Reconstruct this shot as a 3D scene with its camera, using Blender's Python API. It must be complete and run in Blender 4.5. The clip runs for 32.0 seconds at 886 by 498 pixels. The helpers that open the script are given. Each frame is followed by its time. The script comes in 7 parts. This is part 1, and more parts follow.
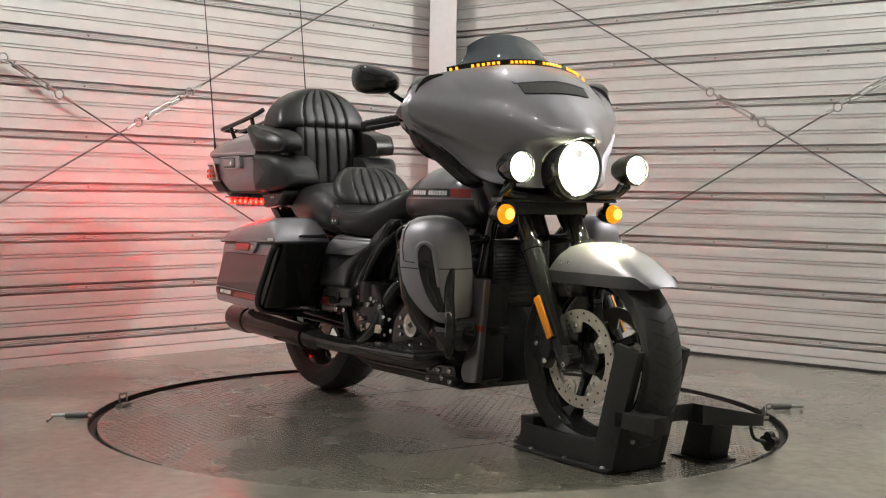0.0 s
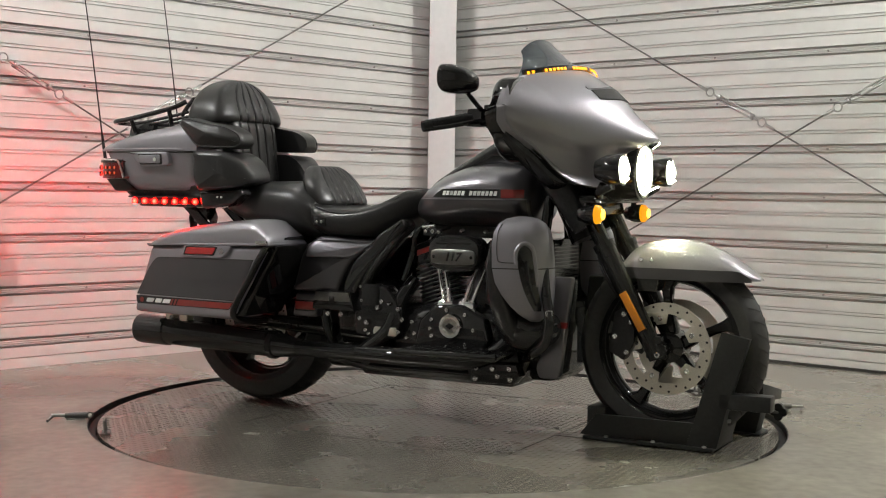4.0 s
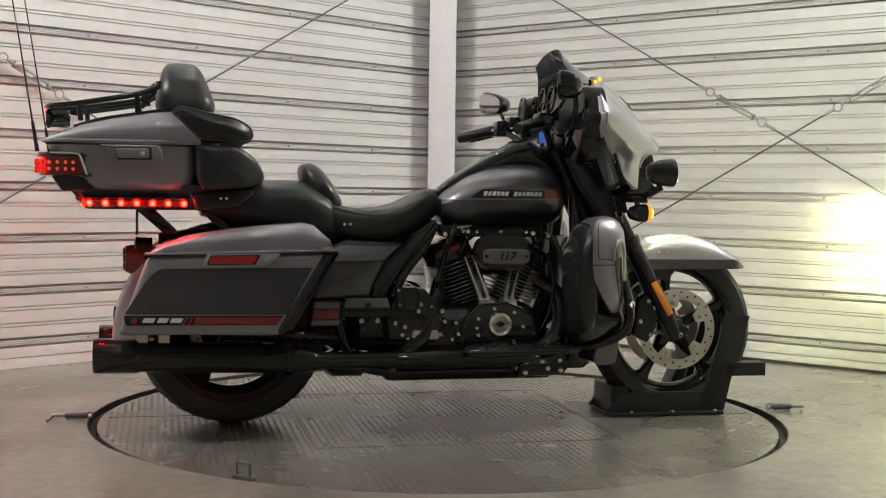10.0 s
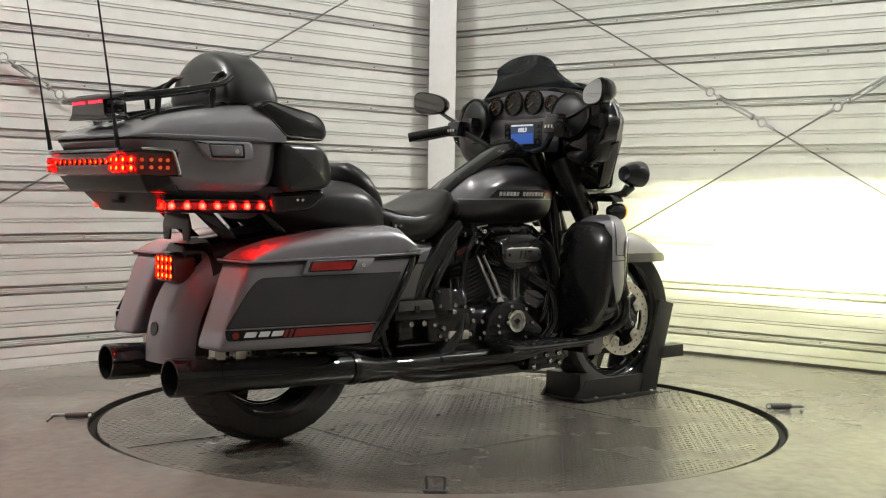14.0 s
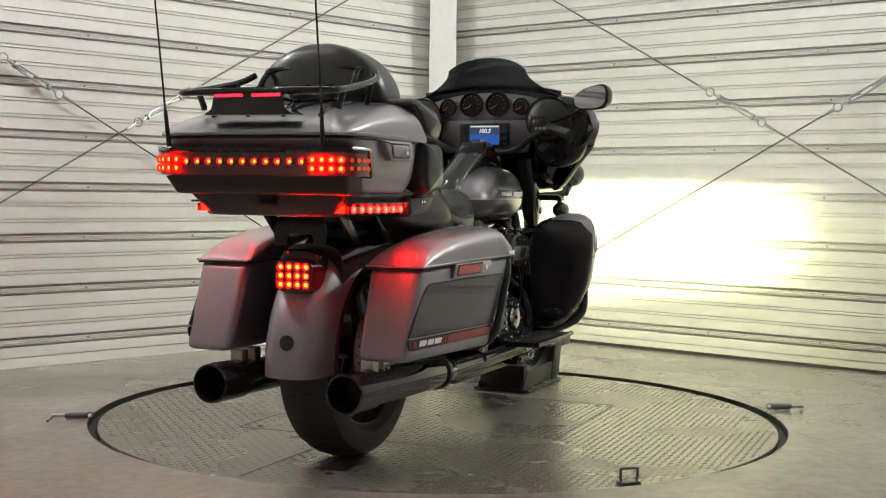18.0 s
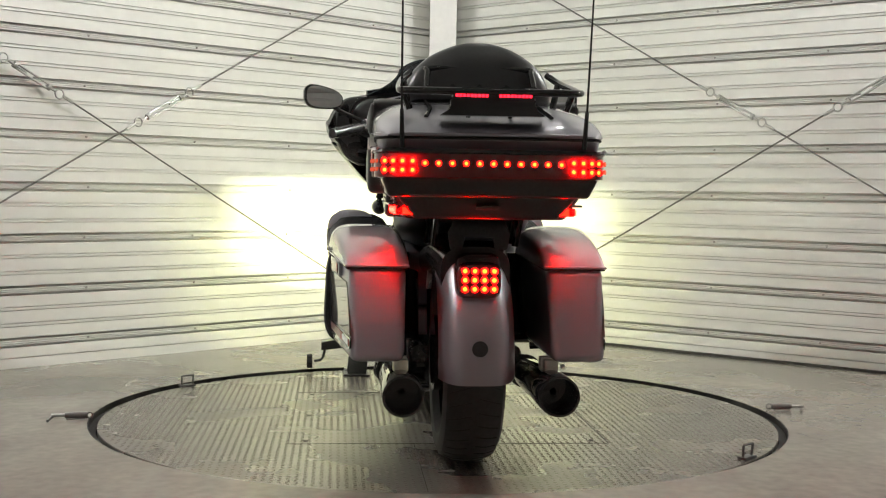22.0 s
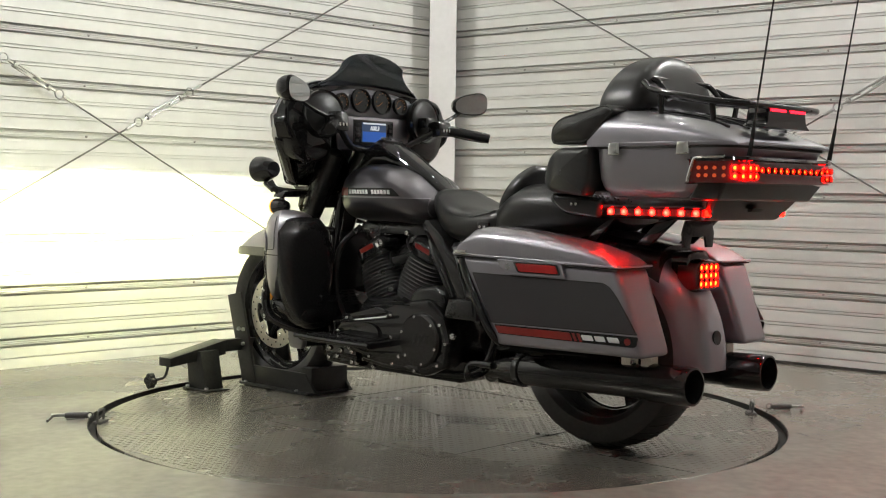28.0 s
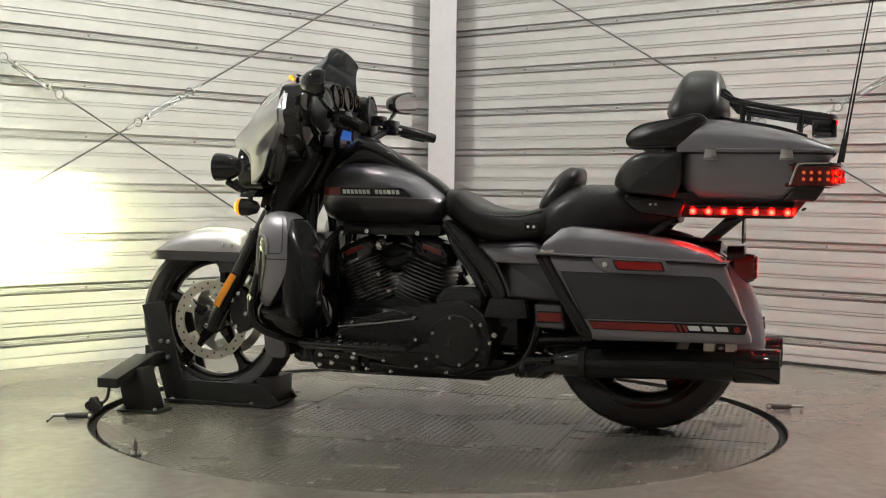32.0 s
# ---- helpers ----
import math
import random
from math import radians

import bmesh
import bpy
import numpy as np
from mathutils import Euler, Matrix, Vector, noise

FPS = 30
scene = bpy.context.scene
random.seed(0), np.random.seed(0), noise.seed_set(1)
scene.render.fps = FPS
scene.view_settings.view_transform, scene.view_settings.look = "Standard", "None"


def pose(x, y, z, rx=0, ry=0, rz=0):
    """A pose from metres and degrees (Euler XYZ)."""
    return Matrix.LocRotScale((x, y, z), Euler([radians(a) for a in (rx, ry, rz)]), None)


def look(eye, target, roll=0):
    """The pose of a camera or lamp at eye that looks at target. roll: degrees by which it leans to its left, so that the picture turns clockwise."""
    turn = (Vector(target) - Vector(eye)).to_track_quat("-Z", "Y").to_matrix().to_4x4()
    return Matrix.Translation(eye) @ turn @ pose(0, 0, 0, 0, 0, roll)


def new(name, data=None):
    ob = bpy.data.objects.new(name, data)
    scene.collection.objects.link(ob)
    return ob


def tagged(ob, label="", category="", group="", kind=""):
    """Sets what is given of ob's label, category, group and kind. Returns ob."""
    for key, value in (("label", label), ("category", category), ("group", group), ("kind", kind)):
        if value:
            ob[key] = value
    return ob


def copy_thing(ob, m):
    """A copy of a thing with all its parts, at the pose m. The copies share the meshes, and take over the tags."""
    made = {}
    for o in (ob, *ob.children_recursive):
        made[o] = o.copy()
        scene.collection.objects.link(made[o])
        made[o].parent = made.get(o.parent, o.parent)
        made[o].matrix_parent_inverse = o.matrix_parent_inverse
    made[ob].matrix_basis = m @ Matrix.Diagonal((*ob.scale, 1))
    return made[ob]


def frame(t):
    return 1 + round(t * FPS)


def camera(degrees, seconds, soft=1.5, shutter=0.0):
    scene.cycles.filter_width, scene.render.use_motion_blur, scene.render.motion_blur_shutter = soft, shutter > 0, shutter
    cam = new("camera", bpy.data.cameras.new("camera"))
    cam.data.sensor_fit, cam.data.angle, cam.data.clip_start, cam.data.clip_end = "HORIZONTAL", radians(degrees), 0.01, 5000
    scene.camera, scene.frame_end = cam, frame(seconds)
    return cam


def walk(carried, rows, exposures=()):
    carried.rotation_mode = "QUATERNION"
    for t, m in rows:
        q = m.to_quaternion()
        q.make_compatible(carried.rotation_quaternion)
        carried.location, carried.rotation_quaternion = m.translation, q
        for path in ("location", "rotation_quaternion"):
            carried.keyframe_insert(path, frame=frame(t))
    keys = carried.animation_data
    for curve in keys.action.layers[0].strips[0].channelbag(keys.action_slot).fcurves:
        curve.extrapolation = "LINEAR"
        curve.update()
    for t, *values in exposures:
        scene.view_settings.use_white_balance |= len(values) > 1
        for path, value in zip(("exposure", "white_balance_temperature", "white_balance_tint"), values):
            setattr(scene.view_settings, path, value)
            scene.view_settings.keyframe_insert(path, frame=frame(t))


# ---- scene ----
SECONDS = 32.0
EYE = (0.0, -4.559, 0.8143)
cam = camera(38.87, SECONDS, soft=1.1)
held = look(EYE, (0.01007, 0.43593, 0.58948), 0.818)
walk(cam, [(0.0, held), (SECONDS, held)])


def heading(t):
    """Turn of the turntable in degrees: the way the motorcycle points, from the x axis."""
    return -55.98 + 6.843 * t + 0.304 * (t - 16) ** 2 / 100


# ---- world and exposure ----
world = bpy.data.worlds.new("dark_outside")
scene.world = world
world.use_nodes = True
world.node_tree.nodes["Background"].inputs[0].default_value = (0.05, 0.055, 0.06, 1)
world.node_tree.nodes["Background"].inputs[1].default_value = 0.2
scene.view_settings.exposure = 0.08

# light strengths
FLOOD_EAST = 4700.0
FLOOD_WEST = 3300.0
STRIP = 290.0
HEAD_CORE = 210000.0
HEAD_LOW = 52000.0
HEAD_RING = 60.0
PASS = 170.0
# glow of the plates added below the front lenses to brighten the floor
FLOOR_GLOW = 1050.0
HEAD_SLOT = (0.046, 0.001, 0.025)     # half width, upper and lower edge of the beam slot
HEAD_CORE_SIZE = 0.0025
RED_BAR = 420.0
RED_TAIL = 290.0
AMBER = 2.2


# ---- materials ----
def nodes_of(name):
    m = bpy.data.materials.new(name)
    m.use_nodes = True
    return m, m.node_tree, m.node_tree.nodes["Principled BSDF"]


def surface(name, colour, rough, metal=0.0, coat=0.0, grain=0.0, scale=40.0, bump=0.0, bump_scale=200.0, stain=0.0,
            stain_scale=3.0, spec=0.5, coat_rough=0.05, rough_var=0.0):
    """A principled material: fine grain, broad stains and small relief in object space."""
    m, tree, bsdf = nodes_of(name)
    new_node, link = tree.nodes.new, tree.links.new
    bsdf.inputs["Roughness"].default_value = rough
    bsdf.inputs["Metallic"].default_value = metal
    bsdf.inputs["Coat Weight"].default_value = coat
    bsdf.inputs["Coat Roughness"].default_value = coat_rough
    bsdf.inputs["Specular IOR Level"].default_value = spec
    bsdf.inputs["Base Color"].default_value = (*colour, 1)
    coords = new_node("ShaderNodeTexCoord")
    if grain or stain:
        fine, broad = new_node("ShaderNodeTexNoise"), new_node("ShaderNodeTexNoise")
        fine.inputs["Scale"].default_value, fine.inputs["Detail"].default_value = scale, 4
        broad.inputs["Scale"].default_value, broad.inputs["Detail"].default_value = stain_scale, 6
        link(coords.outputs["Object"], fine.inputs["Vector"])
        link(coords.outputs["Object"], broad.inputs["Vector"])
        spread = new_node("ShaderNodeMapRange")
        spread.inputs[1].default_value, spread.inputs[2].default_value = 0.3, 0.7
        spread.inputs[3].default_value, spread.inputs[4].default_value = 1 - grain, 1 + grain
        link(fine.outputs[0], spread.inputs[0])
        wide = new_node("ShaderNodeMapRange")
        wide.inputs[1].default_value, wide.inputs[2].default_value = 0.3, 0.7
        wide.inputs[3].default_value, wide.inputs[4].default_value = 1 - stain, 1 + stain
        link(broad.outputs[0], wide.inputs[0])
        product = new_node("ShaderNodeMath")
        product.operation = "MULTIPLY"
        link(spread.outputs[0], product.inputs[0])
        link(wide.outputs[0], product.inputs[1])
        tint = new_node("ShaderNodeVectorMath")
        tint.operation = "SCALE"
        tint.inputs[0].default_value = colour
        link(product.outputs[0], tint.inputs["Scale"])
        link(tint.outputs[0], bsdf.inputs["Base Color"])
        if rough_var:
            vary = new_node("ShaderNodeMapRange")
            vary.inputs[1].default_value, vary.inputs[2].default_value = 0.3, 0.7
            vary.inputs[3].default_value, vary.inputs[4].default_value = max(rough - rough_var, 0.02), rough + rough_var
            link(broad.outputs[0], vary.inputs[0])
            link(vary.outputs[0], bsdf.inputs["Roughness"])
    if bump:
        relief, dent = new_node("ShaderNodeTexNoise"), new_node("ShaderNodeBump")
        relief.inputs["Scale"].default_value, relief.inputs["Detail"].default_value = bump_scale, 3
        dent.inputs["Strength"].default_value, dent.inputs["Distance"].default_value = bump, 0.002
        link(coords.outputs["Object"], relief.inputs["Vector"])
        link(relief.outputs[0], dent.inputs["Height"])
        link(dent.outputs[0], bsdf.inputs["Normal"])
    return m


def glowing(name, colour, strength, base=(0.02, 0.02, 0.02)):
    m, tree, bsdf = nodes_of(name)
    bsdf.inputs["Base Color"].default_value = (*base, 1)
    bsdf.inputs["Emission Color"].default_value = (*colour, 1)
    bsdf.inputs["Emission Strength"].default_value = strength
    bsdf.inputs["Roughness"].default_value = 0.2
    return m


def tinted(name, colour, rough=0.03, alpha=1.0):
    """Thin tinted plastic: partly see-through, glossy."""
    m, tree, bsdf = nodes_of(name)
    bsdf.inputs["Base Color"].default_value = (*colour, 1)
    bsdf.inputs["Roughness"].default_value = rough
    bsdf.inputs["Alpha"].default_value = alpha
    bsdf.inputs["Coat Weight"].default_value = 0.6
    return m


WALL = surface("white_ribbed_steel", (0.665, 0.665, 0.647), 0.42, grain=0.03, scale=14, stain=0.05, stain_scale=1.3, bump=0.05, bump_scale=60, rough_var=0.1)
POST = surface("painted_column", (0.66, 0.65, 0.66), 0.5, grain=0.03, scale=30, stain=0.04, stain_scale=2)
CONCRETE = surface("sealed_concrete", (0.205, 0.189, 0.163), 0.24, grain=0.10, scale=24, stain=0.22, stain_scale=1.7, bump=0.06, bump_scale=120, rough_var=0.03)
PLATE = surface("diamond_plate_steel", (0.19, 0.175, 0.15), 0.27, metal=0.42, grain=0.12, scale=60, stain=0.16, stain_scale=2.2, bump=0.05, bump_scale=180, rough_var=0.03)
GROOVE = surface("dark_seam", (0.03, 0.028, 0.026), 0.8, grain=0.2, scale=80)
RUBBER_EDGE = surface("black_rubber_edging", (0.010, 0.0095, 0.009), 0.7, grain=0.2, scale=60, bump=0.2)
# unseen surfaces: pale walls bounce fill light, a greyer ceiling dims reflections
BOUNCE_WALL = surface("unseen_bounce_wall", (0.72, 0.72, 0.70), 0.6, grain=0.05, stain=0.08)
CEILING = surface("unseen_ceiling", (0.36, 0.36, 0.35), 0.6, grain=0.03, stain=0.04)
GALV = surface("galvanised_steel", (0.46, 0.46, 0.45), 0.35, metal=0.9, grain=0.1, scale=80, rough_var=0.1, stain=0.1)
CABLE = surface("steel_cable", (0.16, 0.155, 0.15), 0.5, metal=0.6, grain=0.2, scale=300)
SCREW = surface("screw_head", (0.35, 0.34, 0.33), 0.45, metal=0.5, grain=0.1)
SILVER = surface("metallic_silver_paint", (0.275, 0.262, 0.290), 0.38, metal=0.62, coat=1.0, coat_rough=0.02, grain=0.10, scale=900, stain=0.03, stain_scale=5)
CHARCOAL = surface("charcoal_paint", (0.080, 0.076, 0.083), 0.30, metal=0.75, coat=1.0, coat_rough=0.02, grain=0.12, scale=900, stain=0.03, stain_scale=5)
GLOSS = surface("gloss_black", (0.015, 0.0148, 0.015), 0.04, coat=0.2, spec=0.5, grain=0.1, scale=60, stain=0.1)
SATIN = surface("satin_black", (0.021, 0.0206, 0.021), 0.16, grain=0.15, scale=120, stain=0.15, bump=0.04, bump_scale=400)
CAST = surface("black_cast_metal", (0.022, 0.0216, 0.022), 0.12, metal=0.3, grain=0.15, scale=90, stain=0.15, bump=0.08, bump_scale=300, coat=0.3)
LEATHER = surface("black_leather", (0.017, 0.0163, 0.0160), 0.33, grain=0.15, scale=120, stain=0.06, stain_scale=9, bump=0.035, bump_scale=520, rough_var=0.02)
TYRE = surface("tyre_rubber", (0.032, 0.031, 0.030), 0.58, grain=0.2, scale=70, stain=0.2, stain_scale=6, bump=0.15, bump_scale=250)
CHROME = surface("chrome", (0.85, 0.85, 0.84), 0.09, metal=1.0, grain=0.04, scale=200)
BRUSHED = surface("brushed_steel", (0.72, 0.68, 0.60), 0.42, metal=1.0, grain=0.10, scale=260, bump=0.05, bump_scale=500, stain=0.06)
DERBY = surface("dark_spun_metal", (0.060, 0.058, 0.058), 0.26, metal=0.9, grain=0.1, scale=300, bump=0.03, bump_scale=500)
PLATE_DARK = surface("dark_brushed_plate", (0.20, 0.195, 0.19), 0.30, metal=1.0, grain=0.12, scale=260, bump=0.05, bump_scale=500)
BLACK_STEEL = surface("black_powder_coat", (0.019, 0.019, 0.0185), 0.36, spec=0.35, grain=0.2, scale=100, stain=0.25, stain_scale=7, bump=0.12, bump_scale=500)
RED_PAINT = surface("red_stripe", (0.22, 0.014, 0.011), 0.3, coat=0.8, grain=0.06, scale=300, stain=0.1)
RED_LENS = surface("red_reflector", (0.36, 0.012, 0.012), 0.12, coat=0.8, grain=0.2, scale=500, bump=0.3, bump_scale=600)
DARK_RED_LENS = surface("smoked_red_lens", (0.10, 0.006, 0.006), 0.08, coat=0.9, grain=0.2, scale=500)
AMBER_LENS = surface("amber_reflector", (0.78, 0.27, 0.02), 0.2, coat=0.6, grain=0.15, scale=500, bump=0.3, bump_scale=600)
WHITE_MARK = surface("white_lettering", (0.75, 0.74, 0.73), 0.4, coat=0.5, grain=0.02)
MIRROR_GLASS = surface("mirror_glass", (0.52, 0.54, 0.54), 0.02, metal=1.0)
SMOKE = tinted("smoked_screen", (0.042, 0.056, 0.070), 0.06, 0.80)
GAUGE_FACE = surface("gauge_face", (0.008, 0.008, 0.008), 0.10, spec=0.35, grain=0.1)
HEAD_CORE_M = glowing("headlamp_core", (1.0, 1.0, 0.52), HEAD_CORE)
HEAD_LOW_M = glowing("headlamp_low_core", (1.0, 1.0, 0.34), HEAD_LOW)
HEAD_RING_M = glowing("headlamp_lens", (1.0, 1.0, 0.68), HEAD_RING)
FLOOR_GLOW_M = glowing("added_floor_glow_face", (1.0, 1.0, 0.60), FLOOR_GLOW)
LENS_SPOT_M = glowing("lens_dim_spot", (1.0, 0.97, 0.86), 0.75)
LENS_RIM_M = glowing("lens_rim", (1.0, 0.98, 0.86), 1.1)
PASS_M = glowing("passing_lamp_lens", (1.0, 1.0, 0.68), PASS)
SIDE_LED_M = glowing("red_side_led", (1.0, 0.10, 0.02), 0.55)
BRAKE_LED_M = glowing("red_brake_led", (1.0, 0.012, 0.03), 4.0)
LAMP_DARK = surface("lamp_tunnel", (0.5, 0.5, 0.48), 0.6, grain=0.05)
FIN = surface("cut_fin_edges", (0.60, 0.595, 0.59), 0.32, metal=0.95, grain=0.1, scale=120)
SILVER_DARK = surface("deep_silver_paint", (0.170, 0.163, 0.178), 0.30, metal=0.80, coat=1.0, coat_rough=0.02, grain=0.10, scale=900, stain=0.03, stain_scale=5)
LEATHER_SMOOTH = surface("smooth_black_vinyl", (0.024, 0.0235, 0.0235), 0.30, grain=0.12, scale=120, stain=0.12, stain_scale=6, bump=0.08, bump_scale=420)
RED_BAR_M = glowing("red_led", (1.0, 0.0006, 0.0003), RED_BAR)
RED_BAR_HOT_M = glowing("red_bar_hot_core", (1.0, 0.0016, 0.0009), RED_BAR)
RED_HOT_M = glowing("red_tail_hot_core", (1.0, 0.0036, 0.0003), RED_TAIL)
RED_TAIL_M = glowing("red_tail_led", (1.0, 0.00026, 0.00008), RED_TAIL)
AMBER_M = glowing("amber_led", (1.0, 0.36, 0.01), AMBER)
AMBER_CORE_M = glowing("amber_bulb", (1.0, 0.62, 0.06), 3.4)
AMBER_SOFT_M = glowing("amber_lamp", (1.0, 0.36, 0.004), 1.0)
SCREEN_BLUE_M = glowing("screen_blue", (0.02, 0.14, 0.62), 0.55)
SCREEN_DARK_M = glowing("screen_dark", (0.03, 0.06, 0.13), 0.7)
SCREEN_WHITE_M = glowing("screen_white", (0.8, 0.85, 0.9), 0.7)
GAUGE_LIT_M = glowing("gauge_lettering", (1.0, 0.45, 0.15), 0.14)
FLOOD_EAST_M = glowing("flood_light_face", (0.985, 0.98, 0.93), FLOOD_EAST)
FLOOD_WEST_M = glowing("dimmer_flood_light_face", (0.985, 0.98, 0.93), FLOOD_WEST)
STRIP_M = glowing("strip_light_face", (0.985, 0.98, 0.93), STRIP)


# ---- mesh helpers ----
def finish(name, bm, material, angle=38):
    me = bpy.data.meshes.new(name)
    bmesh.ops.recalc_face_normals(bm, faces=bm.faces)
    bm.to_mesh(me)
    bm.free()
    me.materials.append(material)
    me.polygons.foreach_set("use_smooth", [True] * len(me.polygons))
    me.set_sharp_from_angle(angle=radians(angle))
    return me


def part(name, bm, material, parent, label="", angle=38):
    """One mesh object under a thing or under a part."""
    ob = new(name, finish(name, bm, material, angle))
    if parent is not None:
        ob.parent = parent
    if label:
        tagged(ob, label)
    return ob


def thing(name, label, category, m=None, group="", kind=""):
    ob = tagged(new(name), label, category, group, kind)
    if m is not None:
        ob.matrix_basis = m
    return ob


def hexa(lo, hi, bevel=0.0, seg=2, bm=None):
    """A block between two quads: lo and hi are ((x0, x1, y0, y1, z)) rectangles or lists of four points."""
    bm = bm or bmesh.new()

    def ring(q):
        if len(q) == 5:
            x0, x1, y0, y1, z = q
            q = [(x0, y0, z), (x1, y0, z), (x1, y1, z), (x0, y1, z)]
        return [bm.verts.new(p) for p in q]
    a, b = ring(lo), ring(hi)
    faces = [bm.faces.new(a[::-1]), bm.faces.new(b)]
    faces += [bm.faces.new((a[i], a[(i + 1) % 4], b[(i + 1) % 4], b[i])) for i in range(4)]
    if bevel:
        edges = list({e for f in faces for e in f.edges})
        bmesh.ops.bevel(bm, geom=edges, offset=bevel, segments=seg, profile=0.6, affect="EDGES", clamp_overlap=True)
    return bm


def box(x0, x1, y0, y1, z0, z1, bevel=0.0, seg=2, bm=None):
    return hexa((x0, x1, y0, y1, z0), (x0, x1, y0, y1, z1), bevel, seg, bm)


def prism(outline, y0, y1, bevel=0.0, seg=2, bm=None, plane="xz"):
    """An outline in the xz plane (or another), drawn out along the third axis from y0 to y1."""
    bm = bm or bmesh.new()

    def at(p, d):
        return {"xz": (p[0], d, p[1]), "xy": (p[0], p[1], d), "yz": (d, p[0], p[1])}[plane]
    a, b = [bm.verts.new(at(p, y0)) for p in outline], [bm.verts.new(at(p, y1)) for p in outline]
    n = len(outline)
    faces = [bm.faces.new(a[::-1]), bm.faces.new(b)]
    faces += [bm.faces.new((a[i], a[(i + 1) % n], b[(i + 1) % n], b[i])) for i in range(n)]
    if bevel:
        edges = list({e for f in faces for e in f.edges})
        bmesh.ops.bevel(bm, geom=edges, offset=bevel, segments=seg, profile=0.6, affect="EDGES", clamp_overlap=True)
    return bm


def loft(rings, cap=True, closed=True, bm=None):
    """Skin through rings of equal point count."""
    bm = bm or bmesh.new()
    rows = [[bm.verts.new(p) for p in r] for r in rings]
    n = len(rows[0])
    for a, b in zip(rows, rows[1:]):
        for i in range(n if closed else n - 1):
            j = (i + 1) % n
            bm.faces.new((a[i], a[j], b[j], b[i]))
    if cap and closed:
        bm.faces.new(rows[0][::-1])
        bm.faces.new(rows[-1])
    return bm


def oval(hw, hh, n=2.0, count=24):
    """Points of a superellipse."""
    out = []
    for i in range(count):
        a = 2 * math.pi * i / count
        c, s = math.cos(a), math.sin(a)
        out.append((hw * math.copysign(abs(c) ** (2 / n), c), hh * math.copysign(abs(s) ** (2 / n), s)))
    return out


def loft_x(stations, count=24, bm=None):
    """Skin along x; a station is (x, y, z, half width, half height, exponent)."""
    return loft([[(x, y + a, z + b) for a, b in oval(hw, hh, n, count)] for x, y, z, hw, hh, n in stations], bm=bm)


def loft_z(stations, count=24, bm=None):
    """Skin along z; a station is (z, x, y, half length x, half width y, exponent)."""
    return loft([[(x + a, y + b, z) for a, b in oval(hx, hy, n, count)] for z, x, y, hx, hy, n in stations], bm=bm)


def smooth_path(points, steps=6):
    pts = [Vector(p) for p in points]
    if len(pts) < 3:
        return pts
    ext = [2 * pts[0] - pts[1], *pts, 2 * pts[-1] - pts[-2]]
    out = []
    for i in range(1, len(ext) - 2):
        p0, p1, p2, p3 = ext[i - 1:i + 3]
        for k in range(steps):
            t = k / steps
            out.append(0.5 * (2 * p1 + (p2 - p0) * t + (2 * p0 - 5 * p1 + 4 * p2 - p3) * t * t + (3 * p1 - p0 - 3 * p2 + p3) * t ** 3))
    return out + [pts[-1]]


def tube(points, r, seg=10, steps=6, bm=None, flat=1.0):
    """A round bar along a smoothed path; r may be one radius or one for each end."""
    path = smooth_path(points, steps)
    r0, r1 = r if isinstance(r, tuple) else (r, r)
    rings, up = [], None
    for i, p in enumerate(path):
        d = (path[min(i + 1, len(path) - 1)] - path[max(i - 1, 0)]).normalized()
        if up is None:
            up = d.orthogonal().normalized()
        up = (up - d * up.dot(d)).normalized()
        side = d.cross(up)
        rr = r0 + (r1 - r0) * i / max(len(path) - 1, 1)
        rings.append([p + rr * (math.cos(2 * math.pi * k / seg) * up + flat * math.sin(2 * math.pi * k / seg) * side) for k in range(seg)])
    return loft(rings, bm=bm)


def lathe(profile, m, seg=28, bm=None, cap=True):
    """A turned shape: profile of (radius, height along local z), placed by m."""
    rings = [[m @ Vector((r * math.cos(2 * math.pi * k / seg), r * math.sin(2 * math.pi * k / seg), h)) for k in range(seg)] for r, h in profile]
    return loft(rings, cap=cap, bm=bm)


def facing(p, d):
    """A pose at p whose z axis points along d."""
    return Matrix.Translation(p) @ Vector(d).to_track_quat("Z", "Y").to_matrix().to_4x4()


def disc(p, d, r, h, seg=20, bm=None, edge=0.15):
    e = min(r, h) * edge
    return lathe([(r - e, 0), (r, e), (r, h - e), (r - e, h)], facing(p, d), seg, bm)


def grid(fn, nu, nv, bm=None, flip=False):
    """A sheet from fn(u, v), both 0 to 1."""
    bm = bm or bmesh.new()
    rows = [[bm.verts.new(fn(i / nu, j / nv)) for i in range(nu + 1)] for j in range(nv + 1)]
    for j in range(nv):
        for i in range(nu):
            bm.faces.new((rows[j][i], rows[j][i + 1], rows[j + 1][i + 1], rows[j + 1][i]))
    return bm


def thicken(bm, t):
    bmesh.ops.recalc_face_normals(bm, faces=bm.faces)
    bmesh.ops.solidify(bm, geom=list(bm.faces), thickness=t)
    return bm


def curve(knots, x):
    """Smooth value through knots (x, value)."""
    if x <= knots[0][0]:
        return knots[0][1]
    for (a, va), (b, vb) in zip(knots, knots[1:]):
        if x <= b:
            t = (x - a) / (b - a)
            return va + (vb - va) * t
    return knots[-1][1]


def bolt(p, d, r=0.008, h=0.006, bm=None):
    return lathe([(r, 0), (r, h * 0.7), (r * 0.75, h), (0.45 * r, h), (0.4 * r, h * 0.55)], facing(p, d), 8, bm)


